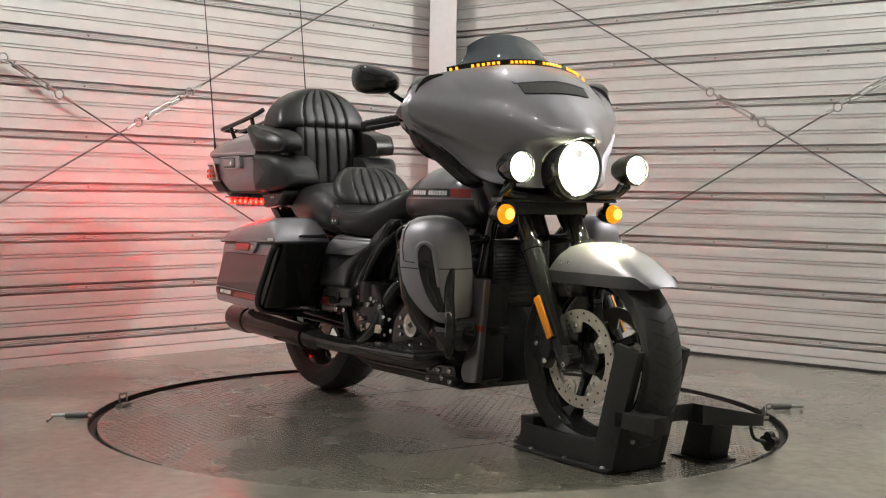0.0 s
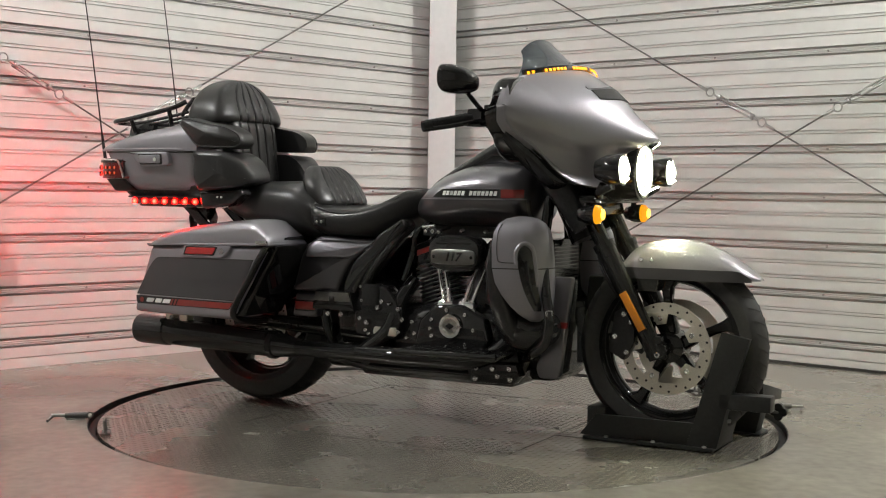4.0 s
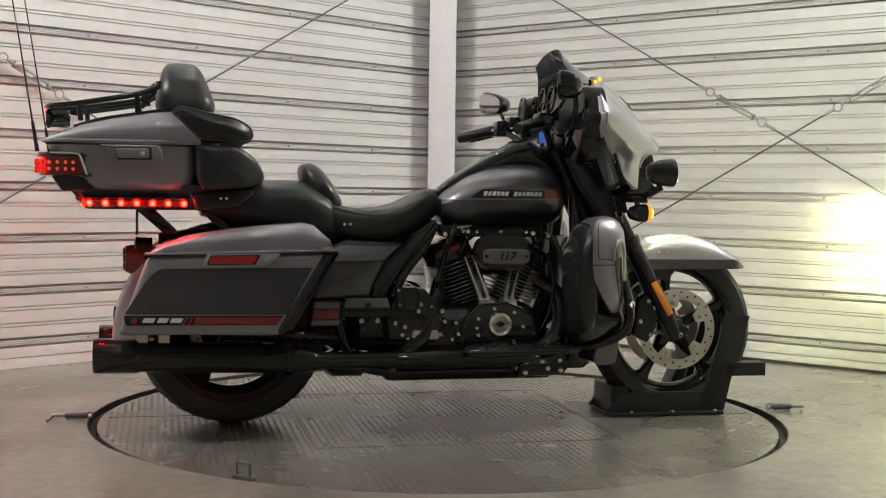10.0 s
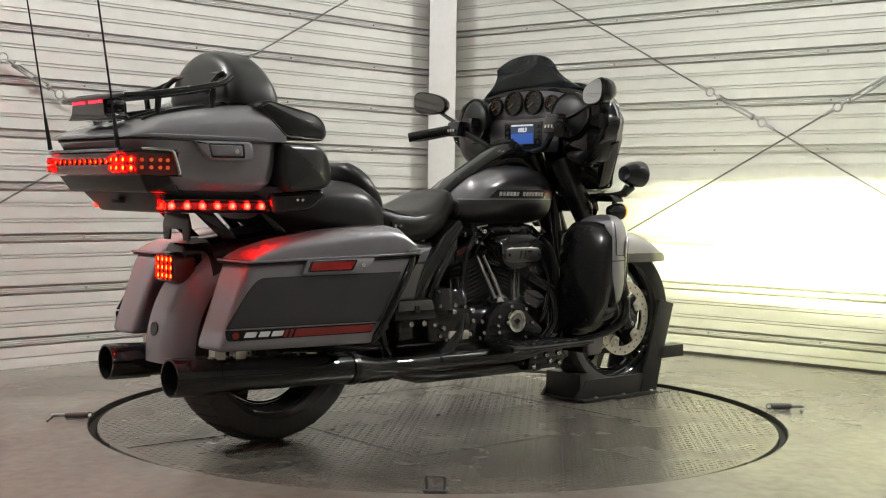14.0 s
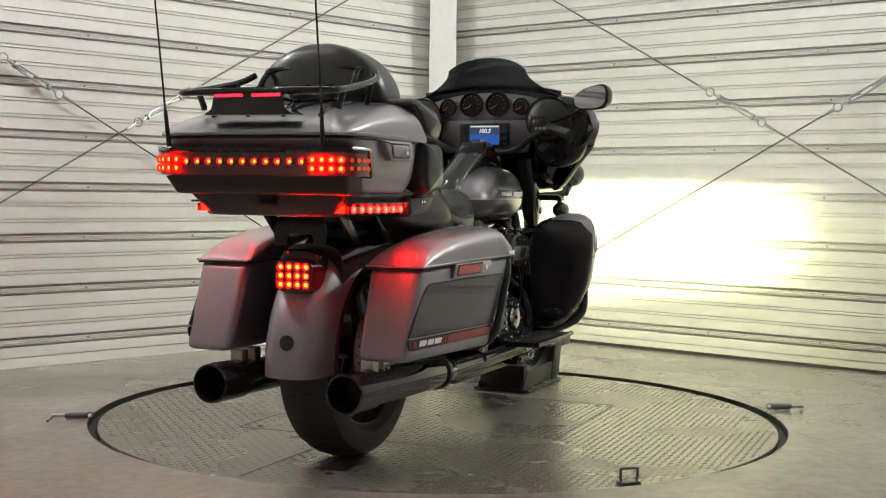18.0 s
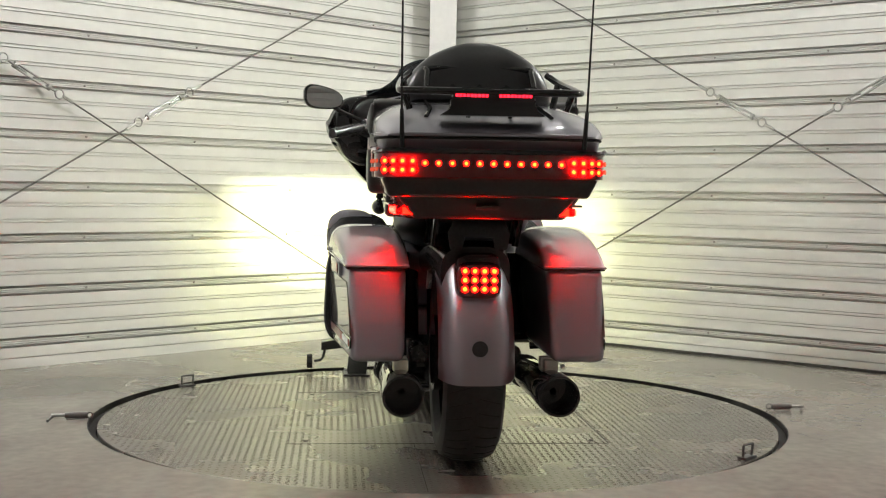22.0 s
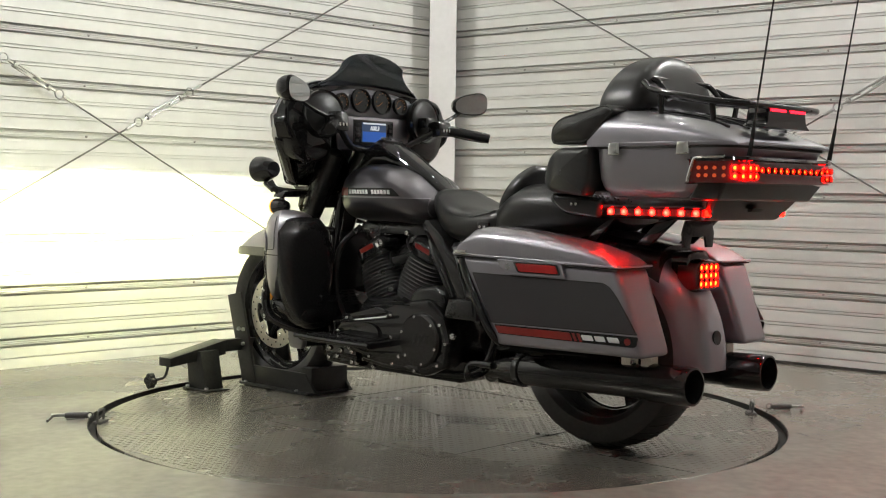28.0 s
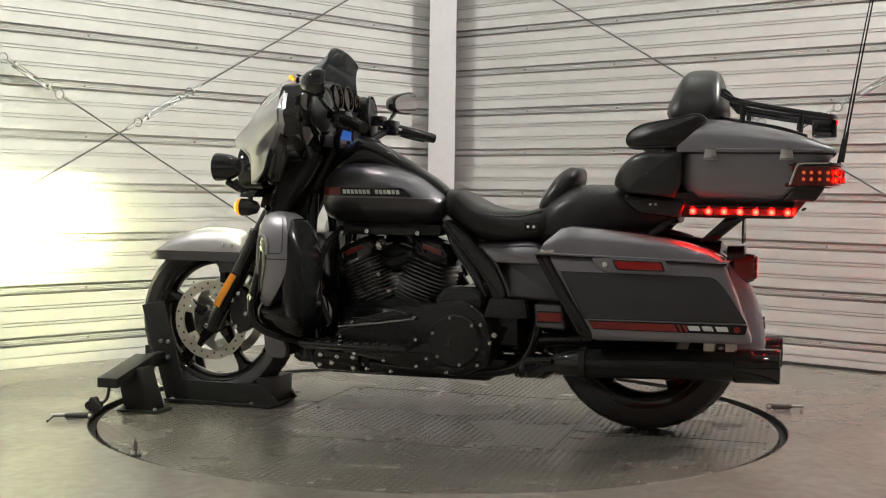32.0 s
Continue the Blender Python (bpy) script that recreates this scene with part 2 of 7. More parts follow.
def rounded(outline, r=0.01, n=4):
    """An outline with its corners rounded; a point may carry a radius of its own as a third value."""
    out, count = [], len(outline)
    for i, p in enumerate(outline):
        a, b, c = (Vector(outline[k % count][:2]) for k in (i - 1, i, i + 1))
        e = p[2] if len(p) > 2 else r
        d0, d1 = a - b, c - b
        e = min(e, 0.45 * d0.length, 0.45 * d1.length)
        p0, p1 = b + d0.normalized() * e, b + d1.normalized() * e
        for k in range(n + 1):
            t = k / n
            out.append(p0 * (1 - t) ** 2 + b * 2 * t * (1 - t) + p1 * t * t)
    return out


def inset_line(line, d):
    """A closed line moved inwards by d."""
    area = sum(a.x * b.y - b.x * a.y for a, b in zip(line, line[1:] + line[:1]))
    turn, out = (1 if area > 0 else -1), []
    for i, p in enumerate(line):
        e0, e1 = p - line[i - 1], line[(i + 1) % len(line)] - p
        n = Vector((-e0.y, e0.x)).normalized() + Vector((-e1.y, e1.x)).normalized()
        out.append(p + n.normalized() * d * turn)
    return out


def pebble(outline, inner, outer, edge, s=1, r=0.015, crown=0.0, plane="xz", seg=4, bm=None):
    """A body with a side outline, a flat inner face and an outer face at outer(a, b) with rounded edges, mirrored by s."""
    line = rounded(outline, r)
    face = outer if callable(outer) else (lambda a, b: outer)
    c = sum(line, Vector((0, 0))) / len(line)

    def at(p, d):
        return (p.x, s * d, p.y) if plane == "xz" else (d, s * p.x, p.y)
    sign = 1 if face(c.x, c.y) > inner else -1
    rings = [[at(p, inner) for p in line]]
    for k in range(seg + 1):
        a = math.pi / 2 * k / seg
        moved = inset_line(line, edge * (1 - math.cos(a)))
        rings.append([at(p, face(p.x, p.y) - sign * edge * (1 - math.sin(a))) for p in moved])
    if crown:
        for f in (0.85, 0.65, 0.4, 0.15):
            ring = [c + (p - c) * f for p in moved]
            rings.append([at(p, face(p.x, p.y) + sign * crown * (1 - f * f)) for p in ring])
    return loft(rings, bm=bm)


def pad(mid, width, rise, depth, ribs=0, groove=0.006, span=0.55, power=4.0, nu=96, nv=26, gather=0.0):
    """A stuffed pad that faces forwards: mid(v) is the middle line's x, width(v) the half width, rise the low and high z, depth(v) the thickness."""
    def sheet(sign):
        rows = []
        for j in range(nv + 1):
            q = math.sin(math.pi / 2 * (2 * j / nv - 1))
            v = (q + 1) / 2
            row = []
            for i in range(nu + 1):
                u = 2 * i / nu - 1
                u = math.copysign(1 - (1 - abs(u)) ** 1.4, u)
                h = (max(1 - abs(u) ** power, 0) * max(1 - abs(q) ** power, 0)) ** (1 / power)
                x = mid(v) + sign * depth(v) / 2 * h
                if sign > 0 and ribs and abs(u) < span * 1.15:
                    k = (u / span * (1 + gather * (v - 0.5)) + 1) / 2 * ribs
                    if -0.3 < k < ribs + 0.3:
                        x -= groove * max(0.0, 1 - abs(k - round(k)) / 0.16) ** 1.5 * h
                row.append((x, width(v) * u, rise[0] + (rise[1] - rise[0]) * v))
            rows.append(row)
        return rows
    bm = bmesh.new()
    loft(sheet(1), closed=False, bm=bm)
    loft([r[::-1] for r in sheet(-1)], closed=False, bm=bm)
    bmesh.ops.remove_doubles(bm, verts=bm.verts, dist=0.0002)
    return bm


def lettering(name, text, size, m, material, parent, label="", depth=0.001):
    cu = bpy.data.curves.new(name, "FONT")
    cu.body, cu.size, cu.extrude, cu.align_x, cu.align_y = text, size, depth, "CENTER", "CENTER"
    cu.shear, cu.offset = 0.25, size * 0.03
    tmp = new("tmp_text", cu)
    dg = bpy.context.evaluated_depsgraph_get()
    me = bpy.data.meshes.new_from_object(tmp.evaluated_get(dg))
    bpy.data.objects.remove(tmp)
    me.materials.clear()
    me.materials.append(material)
    ob = new(name, me)
    ob.parent, ob.matrix_basis = parent, m
    if label:
        tagged(ob, label)
    return ob


# ---- the room ----
CORNER = Vector((0.019, 2.987, 0))
LEFT_WAY = Vector((-0.7009, -0.7133, 0))      # along the left wall, away from the corner
RIGHT_WAY = Vector((0.766, -0.6428, 0))
LEFT_IN = Vector((0.7133, -0.7009, 0))        # into the room
RIGHT_IN = Vector((-0.6428, -0.766, 0))
RUN = 8.6
TOP = 4.2
END_L = CORNER + LEFT_WAY * RUN
END_R = CORNER + RIGHT_WAY * RUN
BACK = END_L + RIGHT_WAY * 8.8


def rib_profile():
    """Height and relief of the ribbed sheet: one tall rib and two fine double creases in each course."""
    out = [(0.0, 0.0), (0.044, 0.0), (0.0445, -0.014), (0.0485, -0.014), (0.049, 0.0)]
    z = 0.115
    while z < TOP - 0.1:
        out += [(z - 0.0225, 0.0), (z - 0.0215, -0.038), (z - 0.0115, -0.038), (z - 0.0105, -0.002), (z - 0.0062, -0.002), (z - 0.0059, -0.014), (z - 0.0035, -0.014), (z - 0.0032, -0.002),
                (z + 0.0032, -0.002), (z + 0.0035, -0.014), (z + 0.0059, -0.014), (z + 0.0062, -0.002), (z + 0.0105, -0.002),
                (z + 0.0115, -0.038), (z + 0.0215, -0.038), (z + 0.0225, 0.0)]
        for c in (0.080, 0.153):
            for e in (-0.0075, 0.0075):
                out += [(z + c + e - 0.0024, 0.0), (z + c + e - 0.0021, -0.012), (z + c + e + 0.0021, -0.012), (z + c + e + 0.0024, 0.0)]
        z += 0.2335
    return out + [(TOP, 0.0)]


def ribbed_wall(name, start, way, inward, length, label, screws=True, skin=WALL):
    bm = bmesh.new()
    prof = rib_profile()
    rings = [[start + way * s + inward * d + Vector((0, 0, z)) for z, d in prof] for s in (0, length)]
    loft(rings, closed=False, bm=bm)
    back = [[start + way * s - inward * 0.08 + Vector((0, 0, z)) for z in (0, TOP)] for s in (0, length)]
    loft(back, closed=False, bm=bm)
    wall = tagged(new(name, finish(name, bm, skin, 20)), label, "wall", kind="structure")
    if screws:
        bm = bmesh.new()
        for k in range(12):
            z = 0.115 + 0.2335 * k
            s = 0.58 + 0.01 * (k % 3)
            while s < 4.6:
                bolt(start + way * s + inward * -0.003 + Vector((0, 0, z)), inward, 0.0055, 0.006, bm)
                s += 0.597
        heads = part("screws", bm, SCREW, wall, "small steel screw heads along the ribs")
        heads["kind"] = "stuff"
    return wall


def build_room():
    ribbed_wall("wall_north_west", CORNER, LEFT_WAY, LEFT_IN, RUN, "white ribbed steel sheet wall with horizontal ribs")
    ribbed_wall("wall_north_east", CORNER, RIGHT_WAY, RIGHT_IN, RUN, "white ribbed steel sheet wall with horizontal ribs")
    # unseen walls added behind the camera, pale so that they fill the front
    ribbed_wall("wall_south_west", END_L, (BACK - END_L).normalized(), -LEFT_WAY, (BACK - END_L).length, "unseen pale grey ribbed wall added behind the camera to bounce light", False, BOUNCE_WALL)
    ribbed_wall("wall_south_east", END_R, (BACK - END_R).normalized(), -RIGHT_WAY, (BACK - END_R).length, "unseen pale grey ribbed wall added behind the camera to bounce light", False, BOUNCE_WALL)
    # unseen ceiling, added to close the room
    bm = bmesh.new()
    for z in (TOP, TOP + 0.15):
        vs = [bm.verts.new((p.x, p.y, z)) for p in (CORNER, END_L, BACK, END_R)]
        bm.faces.new(vs)
    tagged(new("ceiling", finish("ceiling", bm, CEILING)), "plain grey ceiling, unseen, added to close the room", "ceiling", kind="structure")
    # floor: one sheet with a round opening for the turntable
    bm = bmesh.new()
    n = 96
    rim = [bm.verts.new((1.236 * math.cos(2 * math.pi * k / n), 1.236 * math.sin(2 * math.pi * k / n), 0.009)) for k in range(n)]
    lip = [bm.verts.new((1.30 * math.cos(2 * math.pi * k / n), 1.30 * math.sin(2 * math.pi * k / n), 0.007)) for k in range(n)]
    low = [bm.verts.new((v.co.x, v.co.y, -0.05)) for v in rim]
    mid = [bm.verts.new((1.75 * math.cos(2 * math.pi * k / n), 1.75 * math.sin(2 * math.pi * k / n), 0)) for k in range(n)]
    far = [bm.verts.new((12 * math.cos(2 * math.pi * k / n), 12 * math.sin(2 * math.pi * k / n), 0)) for k in range(n)]
    for k in range(n):
        j = (k + 1) % n
        bm.faces.new((rim[k], rim[j], lip[j], lip[k]))
        bm.faces.new((lip[k], lip[j], mid[j], mid[k]))
        bm.faces.new((mid[k], mid[j], far[j], far[k]))
        bm.faces.new((low[k], low[j], rim[j], rim[k]))
    bm.faces.new(low)
    tagged(new("floor", finish("floor", bm, CONCRETE)), "worn grey sealed concrete floor round the turntable", "floor", kind="structure")
    # dark rubber edging on the rim of the opening; its black floor imitates the gap's shade
    bm = bmesh.new()
    prof = [(1.2345, -0.045), (1.2345, 0.0075), (1.2325, 0.0080), (1.2310, -0.012), (1.2070, -0.014), (1.2070, -0.045)]
    lathe(prof, Matrix(), 96, bm, cap=False)
    tagged(new("turntable_edging", finish("turntable_edging", bm, RUBBER_EDGE)), "black rubber edging round the turntable, its black floor standing in for the gap's shade", "edging", kind="structure")
    # dark-coloured strip that stands in for the shadow gap under the right wall
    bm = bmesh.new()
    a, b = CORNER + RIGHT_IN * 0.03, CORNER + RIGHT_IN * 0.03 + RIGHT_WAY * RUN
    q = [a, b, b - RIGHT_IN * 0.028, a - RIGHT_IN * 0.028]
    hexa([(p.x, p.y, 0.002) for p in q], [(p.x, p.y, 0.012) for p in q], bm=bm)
    tagged(new("wall_foot_shade", finish("wall_foot_shade", bm, GROOVE)), "dark strip standing in for the shadow gap at the foot of the ribbed wall", "trim", kind="structure")


def build_post():
    post = thing("corner_post", "pale grey painted steel box column in the corner", "column", pose(-0.003, 2.77, 0))
    part("shaft", box(-0.0765, 0.0765, -0.075, 0.075, 0.012, TOP, 0.004), POST, post)
    part("base_plate", box(-0.12, 0.12, -0.11, 0.11, 0, 0.012, 0.002), POST, post)
    for x in (-0.1, 0.1):
        for y in (-0.09, 0.09):
            part("bolt", bolt((x, y, 0.012), (0, 0, 1), 0.012, 0.02), GALV, post)


def wall_point(side, s, z, off=0.05):
    way, inward = (LEFT_WAY, LEFT_IN) if side < 0 else (RIGHT_WAY, RIGHT_IN)
    return CORNER + way * s + inward * off + Vector((0, 0, z))


def brace(name, side, a, b, t0, t1, label):
    """A diagonal cable with a turnbuckle between t0 and t1 (fractions of the way from a to b)."""
    pa, pb = wall_point(side, *a), wall_point(side, *b)
    ob = thing(name, label, "cable brace", group="wall bracing")
    d = (pb - pa)
    way = d.normalized()
    p0, p1 = pa + d * t0, pa + d * t1
    gap = 0.035
    part("upper_cable", tube([pa, p0 - way * gap], 0.0042, 6), CABLE, ob)
    part("lower_cable", tube([p1 + way * gap, pb], 0.0042, 6), CABLE, ob)
    inward = LEFT_IN if side < 0 else RIGHT_IN
    across = way.cross(inward).normalized()
    for nm, p, s in (("upper_eye", p0, -1), ("lower_eye", p1, 1)):
        bm = bmesh.new()
        c = p - way * s * 0.0
        pts = [c + 0.021 * (math.cos(k * math.pi / 8) * way + math.sin(k * math.pi / 8) * across) for k in range(17)]
        tube(pts, 0.0042, 8, 1, bm)
        part(nm, bm, GALV, ob, "galvanised ring")
        part("clamp", tube([p + way * s * 0.021, p + way * s * 0.075], 0.008, 8), GALV, ob)
        part("hook", tube([p - way * s * 0.02, p - way * s * 0.06], 0.0055, 8), GALV, ob)
    q0, q1 = p0 + way * 0.06, p1 - way * 0.06
    bm = bmesh.new()
    for sgn in (-1, 1):
        tube([q0 + across * sgn * 0.0105, q1 + across * sgn * 0.0105], 0.0052, 8, 1, bm)
    for q in (q0, q1):
        tube([q - way * 0.008, q + way * 0.008], 0.0155, 10, 1, bm)
    part("turnbuckle", bm, GALV, ob, "galvanised turnbuckle body")
    part("thread", tube([q0, q0 + (q1 - q0) * 0.35], 0.005, 8), GALV, ob)


def build_braces():
    told = "thin diagonal steel cable with turnbuckle before the wall"
    brace("cable_brace", -1, (0.049, 2.294), (4.078, 0.043), 0.4470, 0.5180, told)
    brace("cable_brace", -1, (4.290, 2.163), (0.251, 0.012), 0.3661, 0.4320, told)
    brace("cable_brace", 1, (0.058, 2.303), (4.093, 0.043), 0.4265, 0.4971, told)
    brace("cable_brace", 1, (4.295, 2.253), (0.179, 0.003), 0.3820, 0.4491, told)


def flood_light(p, target, size, face):
    ob = thing("flood_light", "square white flood light mounted high", "flood light", look(p, target), group="flood lights")
    part("housing", box(-size / 2 - 0.03, size / 2 + 0.03, -size / 2 - 0.03, size / 2 + 0.03, 0.004, 0.08, 0.01), SATIN, ob)
    part("face", box(-size / 2, size / 2, -size / 2, size / 2, 0, 0.003), face, ob)
    part("bracket", tube([(0, 0, 0.07), (0, 0, 0.2), (0, 0.25, 0.22)], 0.015, 8), SATIN, ob)


def ceiling_light(m):
    ob = thing("ceiling_light", "small round white ceiling lamp, lit", "ceiling light", m, group="ceiling lights")
    part("housing", lathe([(0.02, 0.16), (0.040, 0.15), (0.050, 0.02), (0.050, 0.0), (0.044, 0.002), (0.041, 0.012)], Matrix(), 28, cap=False), POST, ob)
    part("diffuser", disc((0, 0, 0.006), (0, 0, 1), 0.040, 0.006, 24), STRIP_M, ob)
    return ob


def build_lights():
    flood_light((3.0, 0.05, 3.1), (-0.5, 1.5, 0.9), 0.08, FLOOD_EAST_M)
    flood_light((-2.75, -1.0, 3.1), (0.6, 1.5, 0.9), 0.08, FLOOD_WEST_M)
    first = ceiling_light(pose(-1.9, -0.6, TOP - 0.16))
    for x, y in ((1.9, -0.6), (-0.65, 0.5), (0.65, 0.5), (-0.9, 1.5), (0.9, 1.5), (-2.7, -1.8), (2.7, -1.8), (-0.65, -2.6), (0.65, -2.6), (-1.7, -3.5), (1.7, -3.5), (-0.55, -4.3), (0.55, -4.3)):
        copy_thing(first, pose(x, y, TOP - 0.16))


def floor_latch(m):
    """A spring bolt that lies on the floor at the turntable's rim."""
    ob = thing("floor_latch", "small steel barrel bolt lying on the concrete floor", "latch", m, group="floor latches")
    part("barrel", tube([(0, 0, 0.016), (0.075, 0, 0.016)], 0.011, 12), CABLE, ob)
    part("rod", tube([(-0.045, 0, 0.016), (0.0, 0, 0.016)], 0.006, 10), GALV, ob, "bright steel rod")
    part("handle", tube([(-0.043, 0, 0.016), (-0.046, -0.02, 0.012), (-0.055, -0.06, 0.008)], 0.005, 8), CABLE, ob)
    part("foot", box(0.005, 0.07, -0.012, 0.012, 0, 0.006, 0.001), GALV, ob)
    bm = bmesh.new()
    pts = [(0.083 + 0.010 * math.cos(k * math.pi / 6), 0, 0.014 + 0.010 * math.sin(k * math.pi / 6)) for k in range(13)]
    tube(pts, 0.003, 8, 1, bm)
    part("ring", bm, CABLE, ob)
    return ob


def build_turntable():
    """The disc that turns: diamond plate, hatch seams, screws and two tie-down rings."""
    table = thing("turntable", "round diamond plate steel turntable set flush in the floor", "turntable")
    bm = bmesh.new()
    lathe([(1.200, -0.03), (1.204, -0.002), (1.202, 0.0)], Matrix(), 128, bm)
    part("plate", bm, PLATE, table)
    verts, faces = [], []
    pitch = 0.0235
    n = int(1.2 / pitch) + 2
    for i in range(-n, n + 1):
        for j in range(-n, n + 1):
            x, y = (i + 0.5) * pitch, (j + 0.5) * pitch
            if x * x + y * y > 1.185 ** 2:
                continue
            a = radians(45 if (i + j) % 2 else -45)
            u, w = Vector((math.cos(a), math.sin(a), 0)), Vector((-math.sin(a), math.cos(a), 0))
            c, k = Vector((x, y, 0.0)), len(verts)
            verts += [c + u * 0.0095, c + w * 0.0040, c - u * 0.0095, c - w * 0.0040, c + u * 0.0045 + Vector((0, 0, 0.0011)), c - u * 0.0045 + Vector((0, 0, 0.0011))]
            faces += [(k, k + 1, k + 4), (k + 1, k + 5, k + 4), (k + 1, k + 2, k + 5), (k + 2, k + 3, k + 5), (k + 3, k + 4, k + 5), (k + 3, k, k + 4)]
    me = bpy.data.meshes.new("tread_pattern")
    me.from_pydata(verts, [], faces)
    me.materials.append(PLATE)
    tread = new("tread_pattern", me)
    tread.parent = table
    tagged(tread, "raised lozenge tread pattern", kind="stuff")
    # hatch seams
    x0, x1, y0, y1 = -0.515, 0.515, -0.52, 0.525
    for a, b in (((x0, y0), (x1, y0)), ((x1, y0), (x1, y1)), ((x1, y1), (x0, y1)), ((x0, y1), (x0, y0)), ((-1.17, 0.12), (x0, 0.12)), ((x1, -0.12), (1.17, -0.12))):
        d = Vector((b[0] - a[0], b[1] - a[1], 0)).normalized()
        w = Vector((-d.y, d.x, 0)) * 0.0010
        A, B = Vector((*a, 0)), Vector((*b, 0))
        q = [A - w, B - w, B + w, A + w]
        part("seam", hexa([(p.x, p.y, -0.001) for p in q], [(p.x, p.y, 0.0012) for p in q]), GROOVE, table, "dark seam of the hatch")
    for x in (-0.47, 0.0, 0.47):
        for y in (-0.47, 0.0, 0.47):
            part("screw", disc((x, y, -0.001), (0, 0, 1), 0.008, 0.003, 12), GROOVE, table)
    for x, y, a in ((-0.76, -0.905, 130), (0.675, 0.985, 125)):
        # folding tie-down ring on a small base
        r = part("tie_down", box(-0.032, 0.032, -0.016, 0.016, 0.0, 0.009, 0.002), CABLE, table, "small steel folding tie-down ring")
        r.matrix_basis = pose(x, y, 0, 0, 0, a)
        bm = bmesh.new()
        pts = [(-0.024, 0, 0.006), (-0.026, 0.003, 0.040), (-0.020, 0.004, 0.046), (0.020, 0.004, 0.046), (0.026, 0.003, 0.040), (0.024, 0, 0.006)]
        tube(pts, 0.0042, 8, 3, bm)
        part("ring", bm, CABLE, r)
    return table


def build_chock():
    """The black wheel clamp that holds the front wheel."""
    ch = thing("wheel_chock", "black steel wheel chock clamped on the front wheel", "wheel chock")
    for y in (-0.10, 0.085):
        part("side_rail", hexa((0.60, 1.05, y, y + 0.015, 0.012), (0.66, 1.05, y, y + 0.015, 0.085), 0.003), BLACK_STEEL, ch)
    part("base_plate", box(0.62, 1.06, -0.12, 0.12, 0.002, 0.012, 0.002), BLACK_STEEL, ch)
    part("rear_lug", box(0.625, 0.69, -0.095, 0.095, 0.014, 0.108, 0.004), BLACK_STEEL, ch)
    for y, s in ((-0.105, 1), (0.105, -1)):
        lo = [(0.97, y, 0.012), (1.06, y, 0.012), (1.06, y + 0.03 * s, 0.012), (0.97, y + 0.012 * s, 0.012)]
        hi = [(1.075, y, 0.385), (1.165, y, 0.365), (1.165, y + 0.03 * s, 0.365), (1.075, y + 0.012 * s, 0.385)]
        part("upright", hexa(lo, hi, 0.002), BLACK_STEEL, ch)
    part("cross_beam", box(1.065, 1.10, -0.10, 0.19, 0.14, 0.19, 0.004), BLACK_STEEL, ch)
    part("front_plate", hexa((1.058, 1.068, -0.105, 0.075, 0.012), (1.094, 1.104, -0.105, 0.075, 0.165), 0.002), BLACK_STEEL, ch)
    for y in (-0.05, 0.02):
        part("bolt", bolt((1.088, y, 0.095), (1, 0, 0), 0.007, 0.010), GALV, ch)
    part("stop_arm", box(1.07, 1.235, -0.105, -0.045, 0.140, 0.190, 0.004), BLACK_STEEL, ch)
    lo = [(0.98, 0.26, 0.006), (1.10, 0.26, 0.006), (1.10, 0.345, 0.006), (0.98, 0.345, 0.006)]
    hi = [(1.04, 0.24, 0.155), (1.14, 0.24, 0.155), (1.14, 0.33, 0.155), (1.04, 0.33, 0.155)]
    part("outrigger_leg", hexa(lo, hi, 0.004), BLACK_STEEL, ch)
    part("outrigger_foot", box(0.955, 1.12, 0.245, 0.36, 0.0, 0.006, 0.001), BLACK_STEEL, ch)
    lo = [(1.06, 0.19, 0.13), (1.14, 0.19, 0.13), (1.14, 0.46, 0.10), (1.06, 0.46, 0.10)]
    hi = [(1.06, 0.19, 0.19), (1.14, 0.19, 0.19), (1.14, 0.46, 0.135), (1.06, 0.46, 0.135)]
    part("outrigger_arm", hexa(lo, hi, 0.003), BLACK_STEEL, ch)
    part("crank_rod", tube([(1.10, 0.44, 0.12), (1.105, 0.455, 0.06), (1.12, 0.49, 0.045)], 0.006, 8), BLACK_STEEL, ch)
    bm = bmesh.new()
    for k in range(4):
        a = k * math.pi / 2
        disc((1.12 + 0.016 * math.cos(a), 0.50, 0.045 + 0.016 * math.sin(a)), (0, 1, 0), 0.016, 0.025, 12, bm)
    part("crank_knob", bm, SATIN, ch, "black star knob")
    for x, y in ((0.70, -0.11), (0.86, -0.11), (1.03, -0.11), (0.70, 0.11), (1.03, 0.11), (0.97, 0.35), (1.10, 0.35)):
        part("bolt", bolt((x, y, 0.010), (0, 0, 1), 0.008, 0.008), GALV, ch)
    for z in (0.17, 0.23):
        for x in (1.05, 1.08):
            part("bolt", bolt((x, 0.105, z), (0, 1, 0), 0.008, 0.012), GALV, ch)
    return ch


build_room()
build_post()
build_braces()
build_lights()
floor_latch(pose(-1.296, -0.225, 0.0065, 0, 0, 14))
floor_latch(pose(1.34, 0.178, 0.006, 0, 0, 178))
turntable = build_turntable()
wheel_chock = build_chock()


# ---- the motorcycle: x forward, y to its left, z up, origin on the turntable's axis ----
bike = thing("motorcycle", "silver and charcoal touring motorcycle with all its lamps lit", "motorcycle")
FRONT_AXLE = Vector((0.885, 0, 0.316))
REAR_AXLE = Vector((-0.748, 0, 0.326))
SIDES = (-1, 1)


def mirror_pts(pts, s):
    return [(x, s * y, z) for x, y, z in pts]


